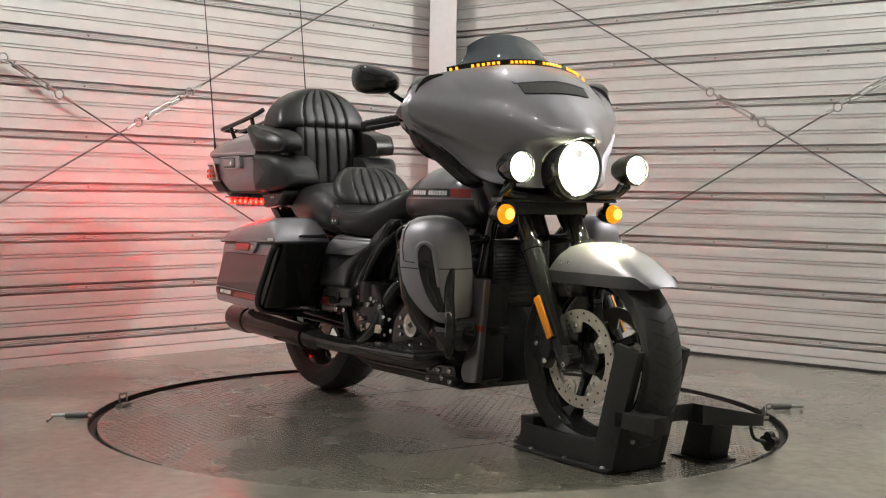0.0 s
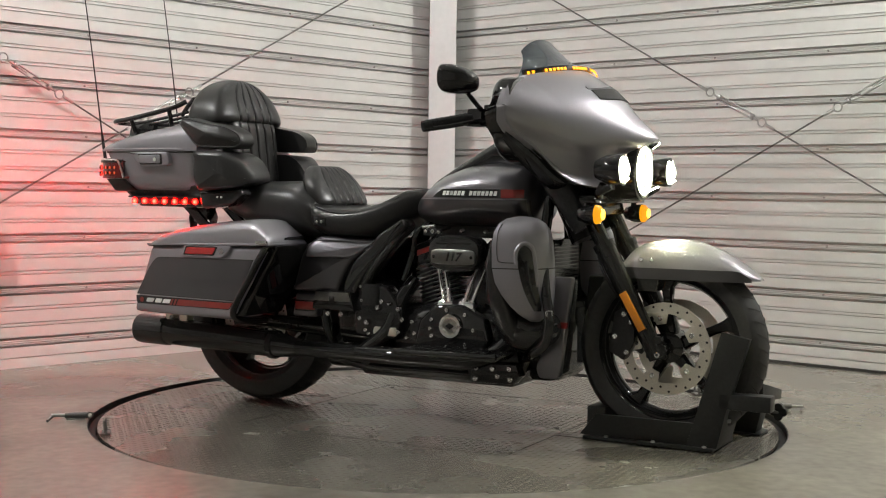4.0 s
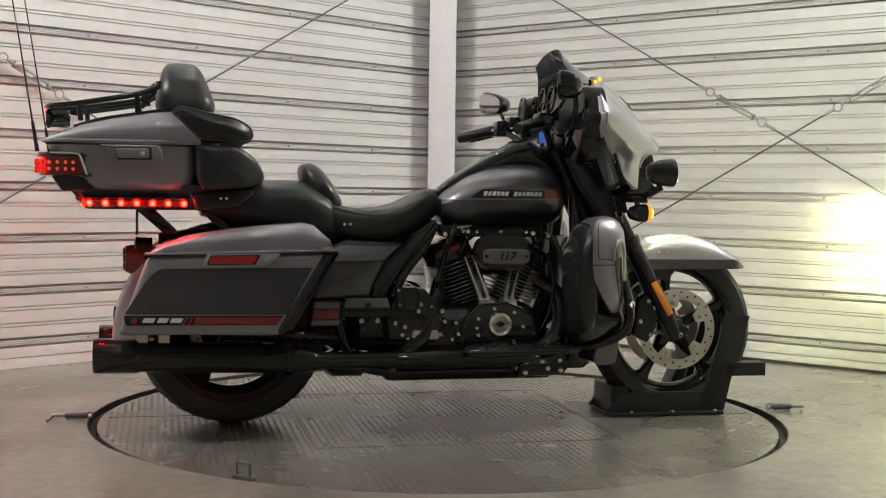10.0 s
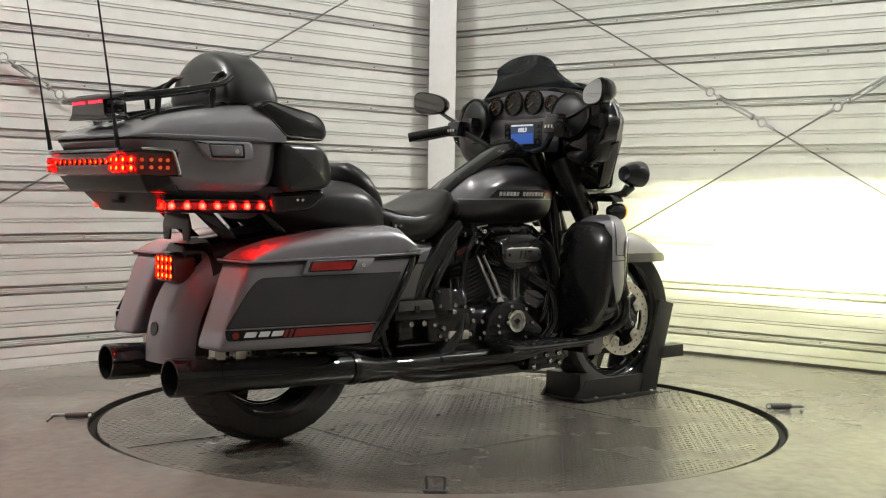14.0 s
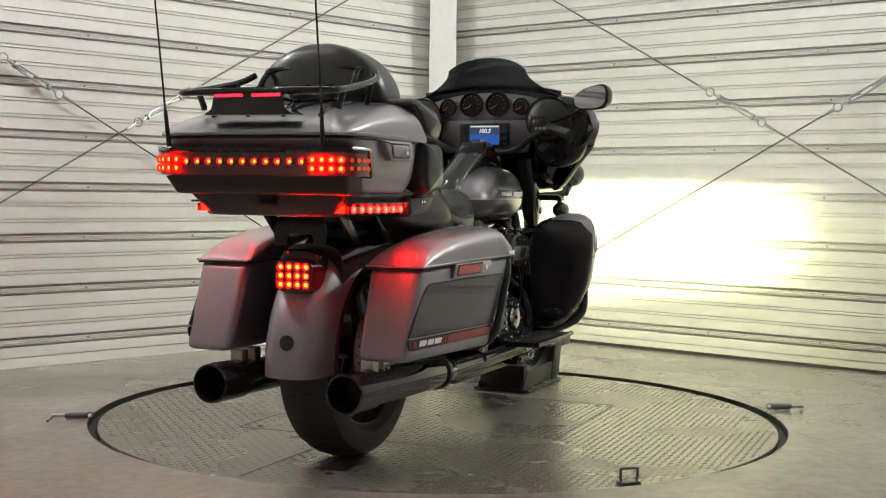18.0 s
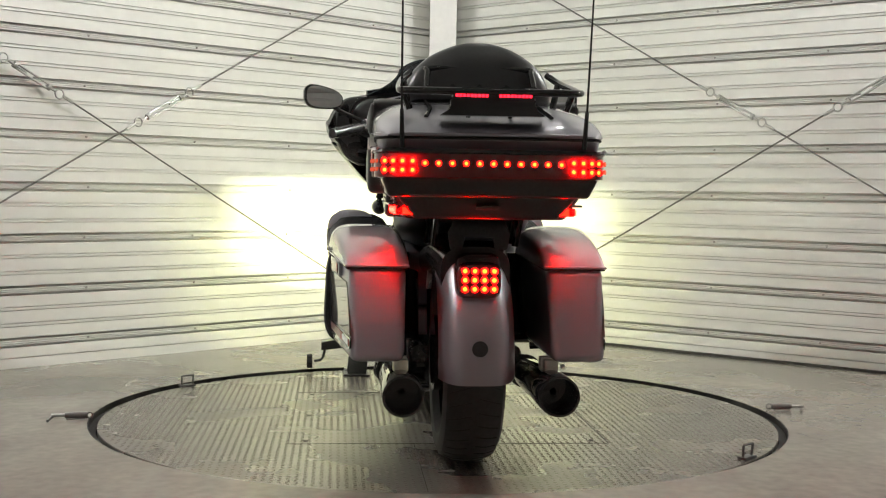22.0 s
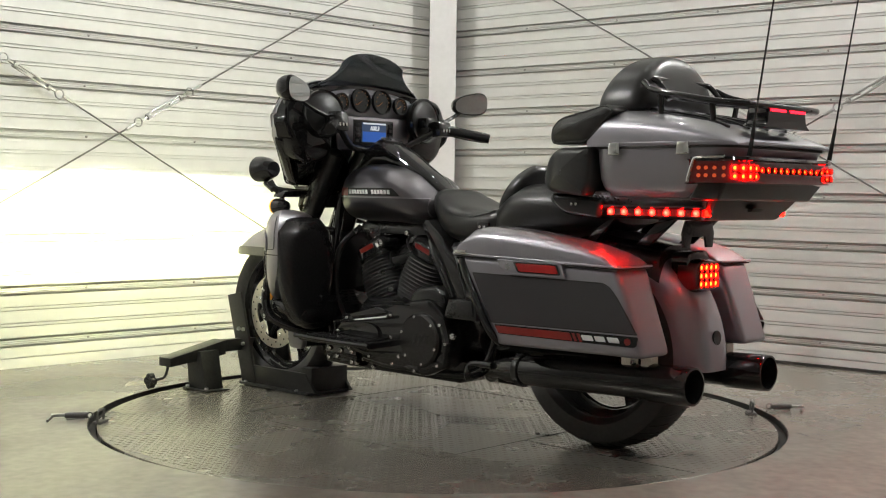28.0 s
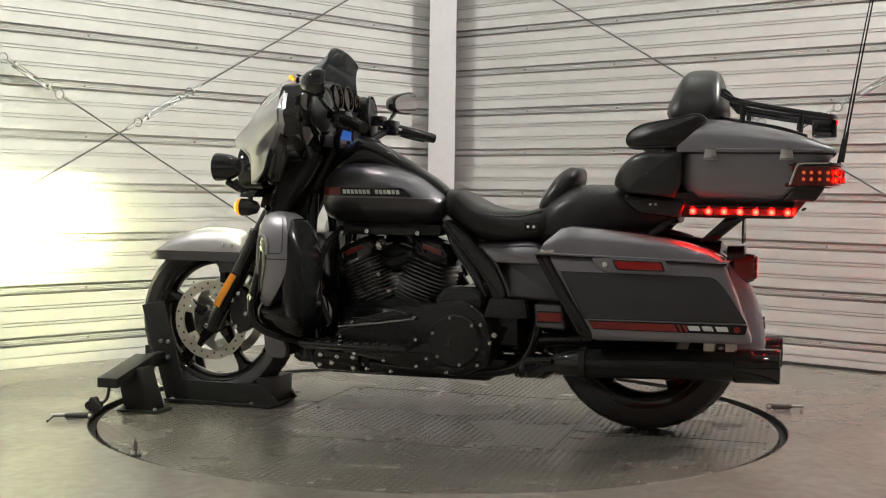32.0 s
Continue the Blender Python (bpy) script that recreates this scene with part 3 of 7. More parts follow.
# --- wheels ---
def tyre_mesh(c, radius, width, rim):
    w, m = width / 2, facing(c, (0, 1, 0))
    prof = [(rim, -w * 0.72), (rim + 0.02, -w * 0.95), ((rim + radius) / 2 + 0.005, -w), (radius - 0.022, -w * 0.88), (radius - 0.006, -w * 0.5), (radius, 0.0)]
    prof = prof + [(r, -h) for r, h in prof[-2::-1]] + [(rim - 0.004, w * 0.6), (rim - 0.004, -w * 0.6), (rim, -w * 0.72)]
    return lathe(prof, m, 72, cap=False)


def wheel(name, c, radius, width, rim, label):
    tyre = part(name, tyre_mesh(c, radius, width, rim), TYRE, bike, label)
    w, m = width / 2, facing(c, (0, 1, 0))
    # tread grooves as raised dark-edged blocks across the crown
    bm = bmesh.new()
    for k in range(44):
        a = 2 * math.pi * k / 44
        for s in SIDES:
            pts = []
            for f, lag in ((0.12, 0.0), (0.45, 0.03), (0.8, 0.075)):
                y = s * w * f
                r = radius - 0.0014 - 0.022 * (f / 0.88) ** 2.6
                b = a + lag + (0.035 if s > 0 else 0)
                pts.append(c + Vector((r * math.cos(b), y, r * math.sin(b))))
            tube(pts, 0.0022, 4, 2, bm)
    tread = part("tread", bm, GROOVE, tyre)
    tread["kind"] = "stuff"
    rim_w = w * 0.62
    prof = [(rim - 0.002, -rim_w), (rim + 0.006, -rim_w * 1.1), (rim + 0.006, -rim_w * 1.16), (rim - 0.004, -rim_w * 1.16), (rim - 0.016, -rim_w * 0.9), (rim - 0.028, -rim_w * 0.4), (rim - 0.03, 0)]
    prof += [(r, -h) for r, h in prof[-2::-1]]
    part("rim", lathe(prof, m, 72, cap=False), GLOSS, tyre, "gloss black cast rim")
    for k in range(5):
        a = 2 * math.pi * k / 5 + 0.35
        d, n = Vector((math.cos(a), 0, math.sin(a))), Vector((-math.sin(a), 0, math.cos(a)))
        rings = []
        for f, hw, hy, sweep in ((0.045, 0.024, 0.030, 0.0), (0.10, 0.017, 0.022, 0.006), (0.16, 0.015, 0.018, 0.012), (rim - 0.045, 0.020, 0.022, 0.012), (rim - 0.022, 0.036, 0.030, 0.006)):
            p = c + d * f + n * sweep
            rings.append([p + n * (hw * q) + Vector((0, hy * e, 0)) for q, e in ((-1, -0.6), (-0.6, -1), (0.6, -1), (1, -0.6), (1, 0.6), (0.6, 1), (-0.6, 1), (-1, 0.6))])
        part("spoke", loft(rings), GLOSS, tyre)
    part("hub", lathe([(0.03, -w * 0.85), (0.05, -w * 0.7), (0.052, 0), (0.05, w * 0.7), (0.03, w * 0.85)], m, 32), GLOSS, tyre)
    return tyre


def rotor(c, r, band, y, parent, lugs=5, holes=30):
    m = facing(c + Vector((0, y, 0)), (0, 1, 0))
    ring = part("brake_rotor", lathe([(r - band, -0.0025), (r, -0.0025), (r, 0.0025), (r - band, 0.0025), (r - band, -0.0025)], m, 64, cap=False), BRUSHED, parent, "drilled steel brake disc")
    bm = bmesh.new()
    s = 1 if y > 0 else -1
    for k in range(holes):
        a = 2 * math.pi * k / holes
        rr = r - band * (0.28 if k % 2 else 0.68)
        disc(c + Vector((rr * math.cos(a), y + s * 0.0012, rr * math.sin(a))), (0, s, 0), 0.0042, 0.0018, 8, bm)
    drill = part("drill_holes", bm, GROOVE, ring)
    drill["kind"] = "stuff"
    for k in range(lugs):
        a = 2 * math.pi * k / lugs + 0.5
        d, n = Vector((math.cos(a), 0, math.sin(a))), Vector((-math.sin(a), 0, math.cos(a)))
        base = c + Vector((0, y, 0))
        q = [base + d * (r - band + 0.006) + n * 0.030, base + d * (r - band + 0.006) - n * 0.030, base + d * (r - band - 0.034) - n * 0.016, base + d * (r - band - 0.034) + n * 0.016]
        e = Vector((0, 0.003, 0))
        part("rotor_lug", hexa([p - e for p in q], [p + e for p in q], 0.001), BRUSHED, ring)
        part("lug_bolt", bolt(base + d * (r - band - 0.014) + Vector((0, s * 0.003, 0)), (0, s, 0), 0.009, 0.006), CHROME, ring)


def build_wheels():
    fw = wheel("front_wheel", FRONT_AXLE, 0.316, 0.13, 0.240, "front wheel with black cast spokes and worn tyre")
    rw = wheel("rear_wheel", REAR_AXLE, 0.328, 0.18, 0.228, "wide rear wheel with black cast spokes")
    for s in SIDES:
        rotor(FRONT_AXLE, 0.150, 0.036, s * 0.075, fw)
        part("axle_cap", disc(FRONT_AXLE + Vector((0, s * 0.085, 0)), (0, s, 0), 0.022, 0.05, 20), GLOSS, fw)
    rotor(REAR_AXLE, 0.146, 0.036, -0.085, rw)
    part("drive_pulley", lathe([(0.09, 0.07), (0.115, 0.07), (0.115, 0.10), (0.09, 0.10)], facing(REAR_AXLE, (0, 1, 0)), 48), CAST, rw)
    for s in SIDES:
        cal = part("brake_caliper", prism([(0.70, 0.30), (0.755, 0.27), (0.79, 0.33), (0.795, 0.42), (0.765, 0.46), (0.72, 0.43)], *sorted((s * 0.062, s * 0.115)), 0.01), SATIN, bike, "black front brake caliper")
        for x, z in ((0.755, 0.425), (0.725, 0.35), (0.765, 0.30), (0.78, 0.40)):
            part("caliper_bolt", bolt((x, s * 0.115, z), (0, s, 0), 0.009, 0.006), CHROME, cal)
        part("brake_hose", tube(mirror_pts([(0.75, 0.10, 0.45), (0.70, 0.12, 0.53), (0.66, 0.10, 0.60), (0.64, 0.08, 0.70)], s), 0.005, 8), SATIN, bike)


# --- front end ---
def build_fork():
    for s in SIDES:
        lo, hi = Vector((0.865, s * 0.108, 0.300)), Vector((0.50, s * 0.108, 0.98))
        d = hi - lo
        leg = part("fork_slider", tube([lo - d * 0.02, lo + d * 0.50], (0.030, 0.033), 18, 1), GLOSS, bike, "gloss black fork leg")
        part("fork_collar", tube([lo + d * 0.49, lo + d * 0.52], 0.037, 18, 1), GLOSS, leg)
        part("axle_clamp", hexa((0.835, 0.905, *sorted((s * 0.085, s * 0.13)), 0.285), (0.835, 0.885, *sorted((s * 0.085, s * 0.13)), 0.36), 0.01), SATIN, leg)
        part("clamp_bolt", bolt((0.875, s * 0.13, 0.30), (0, s, 0), 0.010, 0.008), CHROME, leg)
        part("fork_tube", tube([lo + d * 0.50, lo + d * 0.86], 0.0265, 18, 1), GLOSS, bike)
        # broad black shroud over the upper fork
        a, b = Vector((0.615, s * 0.125, 0.70)), Vector((0.455, s * 0.14, 0.965))
        e = (b - a).normalized()
        n = Vector((e.z, 0, -e.x))
        rings = []
        for f, hw, hy in ((0, 0.035, 0.026), (0.1, 0.040, 0.032), (0.6, 0.052, 0.040), (1.0, 0.050, 0.040)):
            p = a + (b - a) * f
            rings.append([p + n * u + Vector((0, v, 0)) for u, v in oval(hw, hy, 3.0, 20)])
        shroud = part("fork_shroud", loft(rings), SATIN, bike, "broad satin black fork shroud")
        part("shroud_badge", disc((0.615, s * 0.158, 0.745), (0, s, 0), 0.014, 0.006, 20), CHROME, shroud)
        # amber reflector strip along the slider
        p, q = Vector((0.760, s * 0.148, 0.497)), Vector((0.829, s * 0.148, 0.378))
        t = (q - p).normalized()
        w = Vector((t.z, 0, -t.x)) * 0.013
        quad = [p - w, q - w, q + w, p + w]
        off = Vector((0, 0.004 * s, 0))
        part("amber_reflector", hexa([v - off for v in quad], [v + off for v in quad], 0.002), AMBER_LENS, leg, "long amber reflector")
        part("reflector_base", hexa([v - off * 7 + (v - (p + q) / 2) * 0.06 for v in quad], [v - off * 1.2 + (v - (p + q) / 2) * 0.06 for v in quad], 0.002), SATIN, leg)
        # lamp bar
        part("lamp_arm", tube(mirror_pts([(0.66, 0.06, 0.80), (0.68, 0.14, 0.805), (0.70, 0.22, 0.815), (0.72, 0.235, 0.845)], s), 0.014, 10), SATIN, bike)
    part("lower_triple_clamp", hexa((0.575, 0.66, -0.15, 0.15, 0.745), (0.56, 0.645, -0.15, 0.15, 0.80), 0.012), SATIN, bike)
    part("lamp_bar", hexa((0.64, 0.70, -0.24, 0.24, 0.785), (0.63, 0.69, -0.23, 0.23, 0.81), 0.008), GLOSS, bike, "black bar carrying the passing lamps")
    part("steering_neck", tube([(0.42, 0, 0.98), (0.57, 0, 0.66)], 0.05, 18, 1), SATIN, bike)


FEN_TOP = [(0.735, 0.600), (0.76, 0.635), (0.80, 0.655), (0.86, 0.667), (0.92, 0.668), (0.98, 0.658), (1.04, 0.636), (1.09, 0.607), (1.14, 0.574), (1.172, 0.549)]
FEN_W = [(0.735, 0.080), (0.80, 0.086), (0.95, 0.088), (1.05, 0.086), (1.11, 0.079), (1.145, 0.064), (1.163, 0.046), (1.172, 0.024)]


def fender_row(x, bottom, count=20, grow=0.0):
    top, w = curve(FEN_TOP, x) + grow, curve(FEN_W, x) + grow
    h = max(top - bottom, 0.004)
    out = []
    for i in range(count + 1):
        a = math.pi * i / count
        c, s = math.cos(a), math.sin(a)
        out.append((x, w * math.copysign(abs(c) ** 0.62, c), bottom + h * s ** 0.72))
    return out


def build_front_fender():
    xs = [0.735 + (1.172 - 0.735) * k / 26 for k in range(27)]
    bm = loft([fender_row(x, 0.545 + 0.012 * max(0, 0.8 - x) / 0.06 * 0.6) for x in xs], closed=False)
    fen = part("front_fender", thicken(bm, -0.003), SILVER, bike, "silver front fender with a dark lower band")
    for s in SIDES:
        rows = []
        for x in xs[:-1]:
            w = curve(FEN_W, x) + 0.0012
            top = min(0.577, curve(FEN_TOP, x) - 0.012)
            rows.append([(x, s * (w + 0.0032), 0.541), (x, s * (w + 0.0034), (0.541 + top) / 2), (x, s * (w + 0.0030), top)])
        part("lower_band", thicken(loft(rows, closed=False), 0.002), CHARCOAL, fen, "charcoal band along the fender edge")
        for x in (0.80, 0.835):
            part("fender_bolt", bolt((x, s * 0.085, 0.602), (0, s, 0.2), 0.007, 0.006), CHROME, fen)
    part("fender_mount", prism([(0.79, 0.50), (0.85, 0.50), (0.86, 0.56), (0.78, 0.56)], -0.086, 0.086, 0.004), SATIN, bike)


CHIN = [(0.0, 0.70, 0.0, 0.830), (0.35, 0.69, 0.15, 0.833), (0.60, 0.625, 0.240, 0.846), (0.72, 0.580, 0.282, 0.880), (0.82, 0.548, 0.330, 0.938), (0.92, 0.500, 0.388, 0.985), (0.97, 0.478, 0.417, 1.008), (1.0, 0.462, 0.429, 1.036)]


def soft_curve(knots, x, r=0.05):
    return sum(curve(knots, min(max(x + d, knots[0][0]), knots[-1][0])) for d in (-r, -r / 2, 0, r / 2, r)) / 5


def fair_low(u):
    """Lower edge of the fairing shell, from the chin up to the wing tip."""
    q, s = abs(u), 1 if u >= 0 else -1
    r = 0.05 * min(1, (1 - q) * 6)
    x, y, z = (soft_curve([(k[0], k[i]) for k in CHIN], q, r) for i in (1, 2, 3))
    return Vector((x, s * y, z))


def fair_mid(u):
    """Foremost line of the shell."""
    q = abs(u)
    y = 0.433 * math.sin(u * 0.95) / math.sin(0.95)
    return Vector((0.748 - 0.284 * (abs(y) / 0.433) ** 1.6, y, 1.0 + 0.085 * q ** 2))


def fair_top(u):
    y = 0.429 * math.sin(u * 1.35) / math.sin(1.35)
    return Vector((max(0.560 - 0.090 * (y / 0.285) ** 2, 0.452), y, 1.224 - 0.030 * (y / 0.285) ** 2 - 0.066 * abs(u) ** 7))


VM = 0.44


def fair_point(u, v, grow=0.0):
    lo, mid, top = fair_low(u), fair_mid(u), fair_top(u)
    if v < VM:
        t = v / VM
        k = math.sin(math.pi / 2 * t)
        p = Vector((lo.x + (mid.x - lo.x) * k ** 0.9, lo.y + (mid.y - lo.y) * (0.55 * k + 0.45 * t), lo.z + (mid.z - lo.z) * t))
    else:
        t = (v - VM) / (1 - VM)
        k = math.cos(math.pi / 2 * t)
        p = Vector((top.x + (mid.x - top.x) * k, top.y + (mid.y - top.y) * k, mid.z + (top.z - mid.z) * (0.75 * t + 0.25 * math.sin(math.pi / 2 * t))))
    # sculpted line along the wing: the shell steps in below it
    line = 0.918 + 0.135 * abs(u) ** 1.5
    q = min(max((line - p.z) / 0.030, 0.0), 1.0) * min(max((abs(u) - 0.38) / 0.2, 0.0), 1.0) * min(max((p.z - lo.z) / 0.03, 0.0), 1.0)
    p.x -= 0.016 * q
    p.y -= math.copysign(0.014, u) * q
    # brow over the headlamp
    p.x += 0.070 * math.exp(-(u / 0.27) ** 2) * math.exp(-((p.z - 0.985) / (0.030 if p.z < 0.985 else 0.065)) ** 2) + grow
    return p


def build_fairing():
    nu, nv = 72, 40
    bm = grid(lambda a, v: fair_point(2 * a - 1, v), nu, nv)
    # round opening for the headlamp
    gone = [f for f in bm.faces if f.calc_center_median().y ** 2 + (f.calc_center_median().z - 0.893) ** 2 < 0.094 ** 2]
    bmesh.ops.delete(bm, geom=gone, context="FACES")
    shell = part("outer_fairing", thicken(bm, -0.004), SILVER, bike, "silver batwing fairing with rounded wings")
    # air slot under the screen
    rows = []
    for k in range(17):
        u = -0.25 + 0.50 * k / 16
        rows.append([fair_point(u, 0.735 - 0.02 * abs(u), 0.011), fair_point(u, 0.835 - 0.10 * abs(u), 0.011)])
    part("air_slot", thicken(loft(rows, closed=False), 0.004), GROOVE, shell, "black air slot")
    for lo, hi, nm in ((0.845, 0.868, "slot_trim"),):
        rows = [[fair_point(-0.27 + 0.54 * k / 16, lo - 0.1 * abs(-0.27 + 0.54 * k / 16), 0.012), fair_point(-0.27 + 0.54 * k / 16, hi - 0.1 * abs(-0.27 + 0.54 * k / 16), 0.012)] for k in range(17)]
        part(nm, thicken(loft(rows, closed=False), 0.003), SILVER, shell)
    # eyebrow trim over the headlamp
    near = [fair_point(-0.36 + 0.72 * i / 36, 0.05 + 0.45 * j / 36) for i in range(37) for j in range(37)]
    pts = []
    for k in range(19):
        a = math.pi * (0.06 + 0.88 * k / 18)
        y, z = 0.099 * math.cos(a), 0.893 + 0.099 * math.sin(a)
        best = min(near, key=lambda p: (p.y - y) ** 2 + (p.z - z) ** 2)
        pts.append((best.x + 0.003, y, z))
    pts = [Vector((sum(pts[min(max(k + d, 0), 18)][0] for d in (-1, 0, 1)) / 3, p[1], p[2])) for k, p in enumerate(pts)]
    part("headlamp_trim", tube(pts, 0.0045, 8, 2), CHROME, shell, "bright trim arch over the headlamp")
    part("nacelle", lathe([(0.096, -0.10), (0.100, 0.0), (0.098, 0.028), (0.090, 0.030)], facing((0.745, 0, 0.893), (1, 0, -0.04)), 40, cap=False), GLOSS, shell)
    # inner fairing
    def inner(u, v):
        lo, top = fair_low(u), fair_top(u)
        low = max(lo.z + 0.006, 0.975)
        z = low + (top.z - 0.006 - low) * v
        y = (lo.y if lo.z > 0.97 else math.copysign(0.395, u) * min(1, abs(u) / 0.9)) * (1 - v) + top.y * v
        side = math.copysign(0.012 * math.sin(math.pi * v), u) * abs(u) ** 4
        return Vector((0.392 + 0.010 * v + 0.050 * (1 - abs(u) ** 3) * (0.25 + 0.75 * (1 - abs(2 * v - 1.25) ** 2 * 0.4)), y * 0.985 + side, z))
    bm = grid(lambda a, v: inner(2 * a - 1, v), 40, 16)
    dash = part("inner_fairing", thicken(bm, 0.004), GLOSS, bike, "gloss black inner fairing with gauges and radio")
    # rounded rear lip round the wings and under the screen
    loop = [(-1 + 0.25 * k / 8, 0.0) for k in range(8, -1, -1)] + [(-1, k / 14) for k in range(1, 14)] + [(-1 + 2 * k / 40, 1.0) for k in range(41)] + [(1, 1 - k / 14) for k in range(1, 14)] + [(1 - 0.25 * k / 8, 0.0) for k in range(9)]
    rows = []
    for u, v in loop:
        a, b = fair_point(u, v), inner(u, v)
        m = a * 0.45 + b * 0.55
        m.y += math.copysign(0.010, a.y) * abs(u) ** 6 * (1 if 0 < v < 1 else 0.6)
        m.x = min(m.x, (a.x + b.x) / 2)
        rows.append([a, a * 0.35 + m * 0.65 + Vector((0, math.copysign(0.004, a.y) * abs(u) ** 6, 0.002 if v > 0.5 else -0.002)), m, b])
    part("wing_edge", loft([r[:2] for r in rows], closed=False), SILVER, shell)
    part("rear_lip", loft([r[1:] for r in rows], closed=False), GLOSS, shell)
    rows = []
    for k in range(33):
        u = -0.86 + 1.72 * k / 32
        p = fair_low(u)
        rows.append([p, Vector((max(p.x - 0.05, 0.47), p.y * 0.93, p.z + 0.004)), Vector((max(p.x - 0.13, 0.44), p.y * 0.88, p.z + 0.05))])
    part("chin_lip", thicken(loft(rows, closed=False), 0.004), GLOSS, dash)
    # silver gauge panel
    rows = []
    for k in range(25):
        y = -0.27 + 0.54 * k / 24
        drop = 0.028 * (y / 0.27) ** 2
        rows.append([(0.430, y, 1.205 - drop * 1.6), (0.405, y, 1.185 - drop * 1.4), (0.400, y, 1.12 - drop * 0.5), (0.412, y * 0.8, 1.095)])
    panel = part("gauge_panel", thicken(loft(rows, closed=False), 0.006), SILVER, dash, "silver gauge panel")
    for y, z, r in ((0.158, 1.146, 0.031), (0.060, 1.156, 0.045), (-0.048, 1.156, 0.045), (-0.146, 1.146, 0.031)):
        g = part("gauge", lathe([(r - 0.004, -0.01), (r + 0.003, 0.0), (r + 0.003, 0.014), (r - 0.002, 0.014), (r - 0.004, 0.006)], facing((0.398, y, z), (-1, 0, 0.12)), 28), GAUGE_FACE, dash, "round black gauge")
        bm = bmesh.new()
        for k in range(9):
            a = radians(-120 + 30 * k)
            p = Vector((0.3865, y + math.sin(a) * r * 0.72, z + 0.002 + math.cos(a) * r * 0.72))
            disc(p, (-1, 0, 0.12), 0.0024, 0.001, 6, bm)
        marks = part("gauge_marks", bm, GAUGE_LIT_M, g)
        marks["kind"] = "stuff"
        part("needle", tube([(0.3862, y, z), (0.3862, y + r * 0.5, z - r * 0.35)], 0.0013, 5, 1), GAUGE_LIT_M, g)
    rows = [[(0.397, y, 1.094), (0.392, y, 1.07), (0.392, y, 1.00), (0.402, y * 0.92, 0.972)] for y in (-0.185, -0.17, -0.09, 0.0, 0.09, 0.17, 0.185)]
    part("radio_surround", thicken(loft(rows, closed=False), 0.006), CHARCOAL, dash, "charcoal panel round the radio")
    radio = part("radio", box(0.383, 0.45, -0.105, 0.105, 0.985, 1.085, 0.008), GLOSS, dash, "black radio with lit blue screen")
    part("screen", box(0.380, 0.384, -0.062, 0.062, 1.000, 1.075), SCREEN_DARK_M, radio)
    part("screen_glow", box(0.3785, 0.3805, -0.060, 0.060, 1.002, 1.040), SCREEN_BLUE_M, radio, "blue lit lower part of the screen")
    lettering("station", "100.3", 0.022, Matrix(((0, 0, -1, 0.379), (-1, 0, 0, 0.0), (0, 1, 0, 1.053), (0, 0, 0, 1))), SCREEN_WHITE_M, radio, "white radio frequency 100.3")
    bm = bmesh.new()
    box(0.3785, 0.3805, -0.058, 0.058, 1.068, 1.074, bm=bm)
    part("screen_bar", bm, SCREEN_WHITE_M, radio)
    for s in SIDES:
        for z in (1.065, 1.045, 1.025, 1.005):
            part("radio_button", box(0.379, 0.385, *sorted((s * 0.078, s * 0.094)), z - 0.006, z + 0.006, 0.002), SATIN, radio)
        ear = [(0.185, 1.010, 0.03), (0.205, 0.935, 0.04), (0.300, 0.905, 0.05), (0.372, 0.945, 0.05), (0.406, 1.005, 0.04), (0.418, 1.060, 0.04), (0.414, 1.125, 0.04), (0.378, 1.176, 0.05), (0.290, 1.192, 0.04), (0.190, 1.150, 0.03)]
        part("inner_ear", pebble(ear, 0.47, lambda y, z: 0.388 + 0.10 * max(0.0, y - 0.34) + 0.12 * max(0.0, 0.97 - z), 0.034, s, plane="yz", crown=0.008, seg=6), GLOSS, dash, "rounded gloss black inner wing of the fairing", 70)
        at_spk = facing((0.380, s * 0.262, 1.095), (-1, s * 0.12, 0.06))
        spk = part("speaker", lathe([(0.080, -0.02), (0.084, 0.006), (0.076, 0.016), (0.060, 0.020), (0.030, 0.026), (0.004, 0.028)], at_spk, 40), BLACK_STEEL, dash, "round black loudspeaker")
        part("speaker_ring", lathe([(0.081, 0.004), (0.090, 0.006), (0.088, 0.016), (0.081, 0.014)], at_spk, 40), GLOSS, spk)
        # wind deflector under the wing
        rows = []
        for k in range(17):
            t = k / 16
            p = fair_low(s * (0.975 - 0.36 * t)) + Vector((-0.012, -s * 0.008, 0.004))
            drop = 0.066 * math.sin(math.pi * (0.12 + 0.80 * t)) ** 0.8
            rows.append([p, p + Vector((-0.004, s * 0.010, -drop * 0.45)), p + Vector((-0.016, -s * 0.004, -drop * 0.85)), p + Vector((-0.034, -s * 0.022, -drop))])
        part("wind_deflector", thicken(loft(rows, closed=False), 0.005), GLOSS, bike, "gloss black wind deflector")


def screen_point(u, v, grow=0.0):
    """Smoked windscreen: broad flared foot, narrower rounded top."""
    foot = 0.285
    w = foot * (1 - v) ** 1.9 + 0.160 * (1 - (1 - v) ** 1.9)
    top = 1.228 - 0.035 * u * u + 0.112 * v * (1 - 0.14 * abs(u) ** 5)
    x = 0.540 - 0.130 * v ** 0.9 - (0.10 - 0.082 * v) * u * u + grow
    return Vector((x, w * u, top))


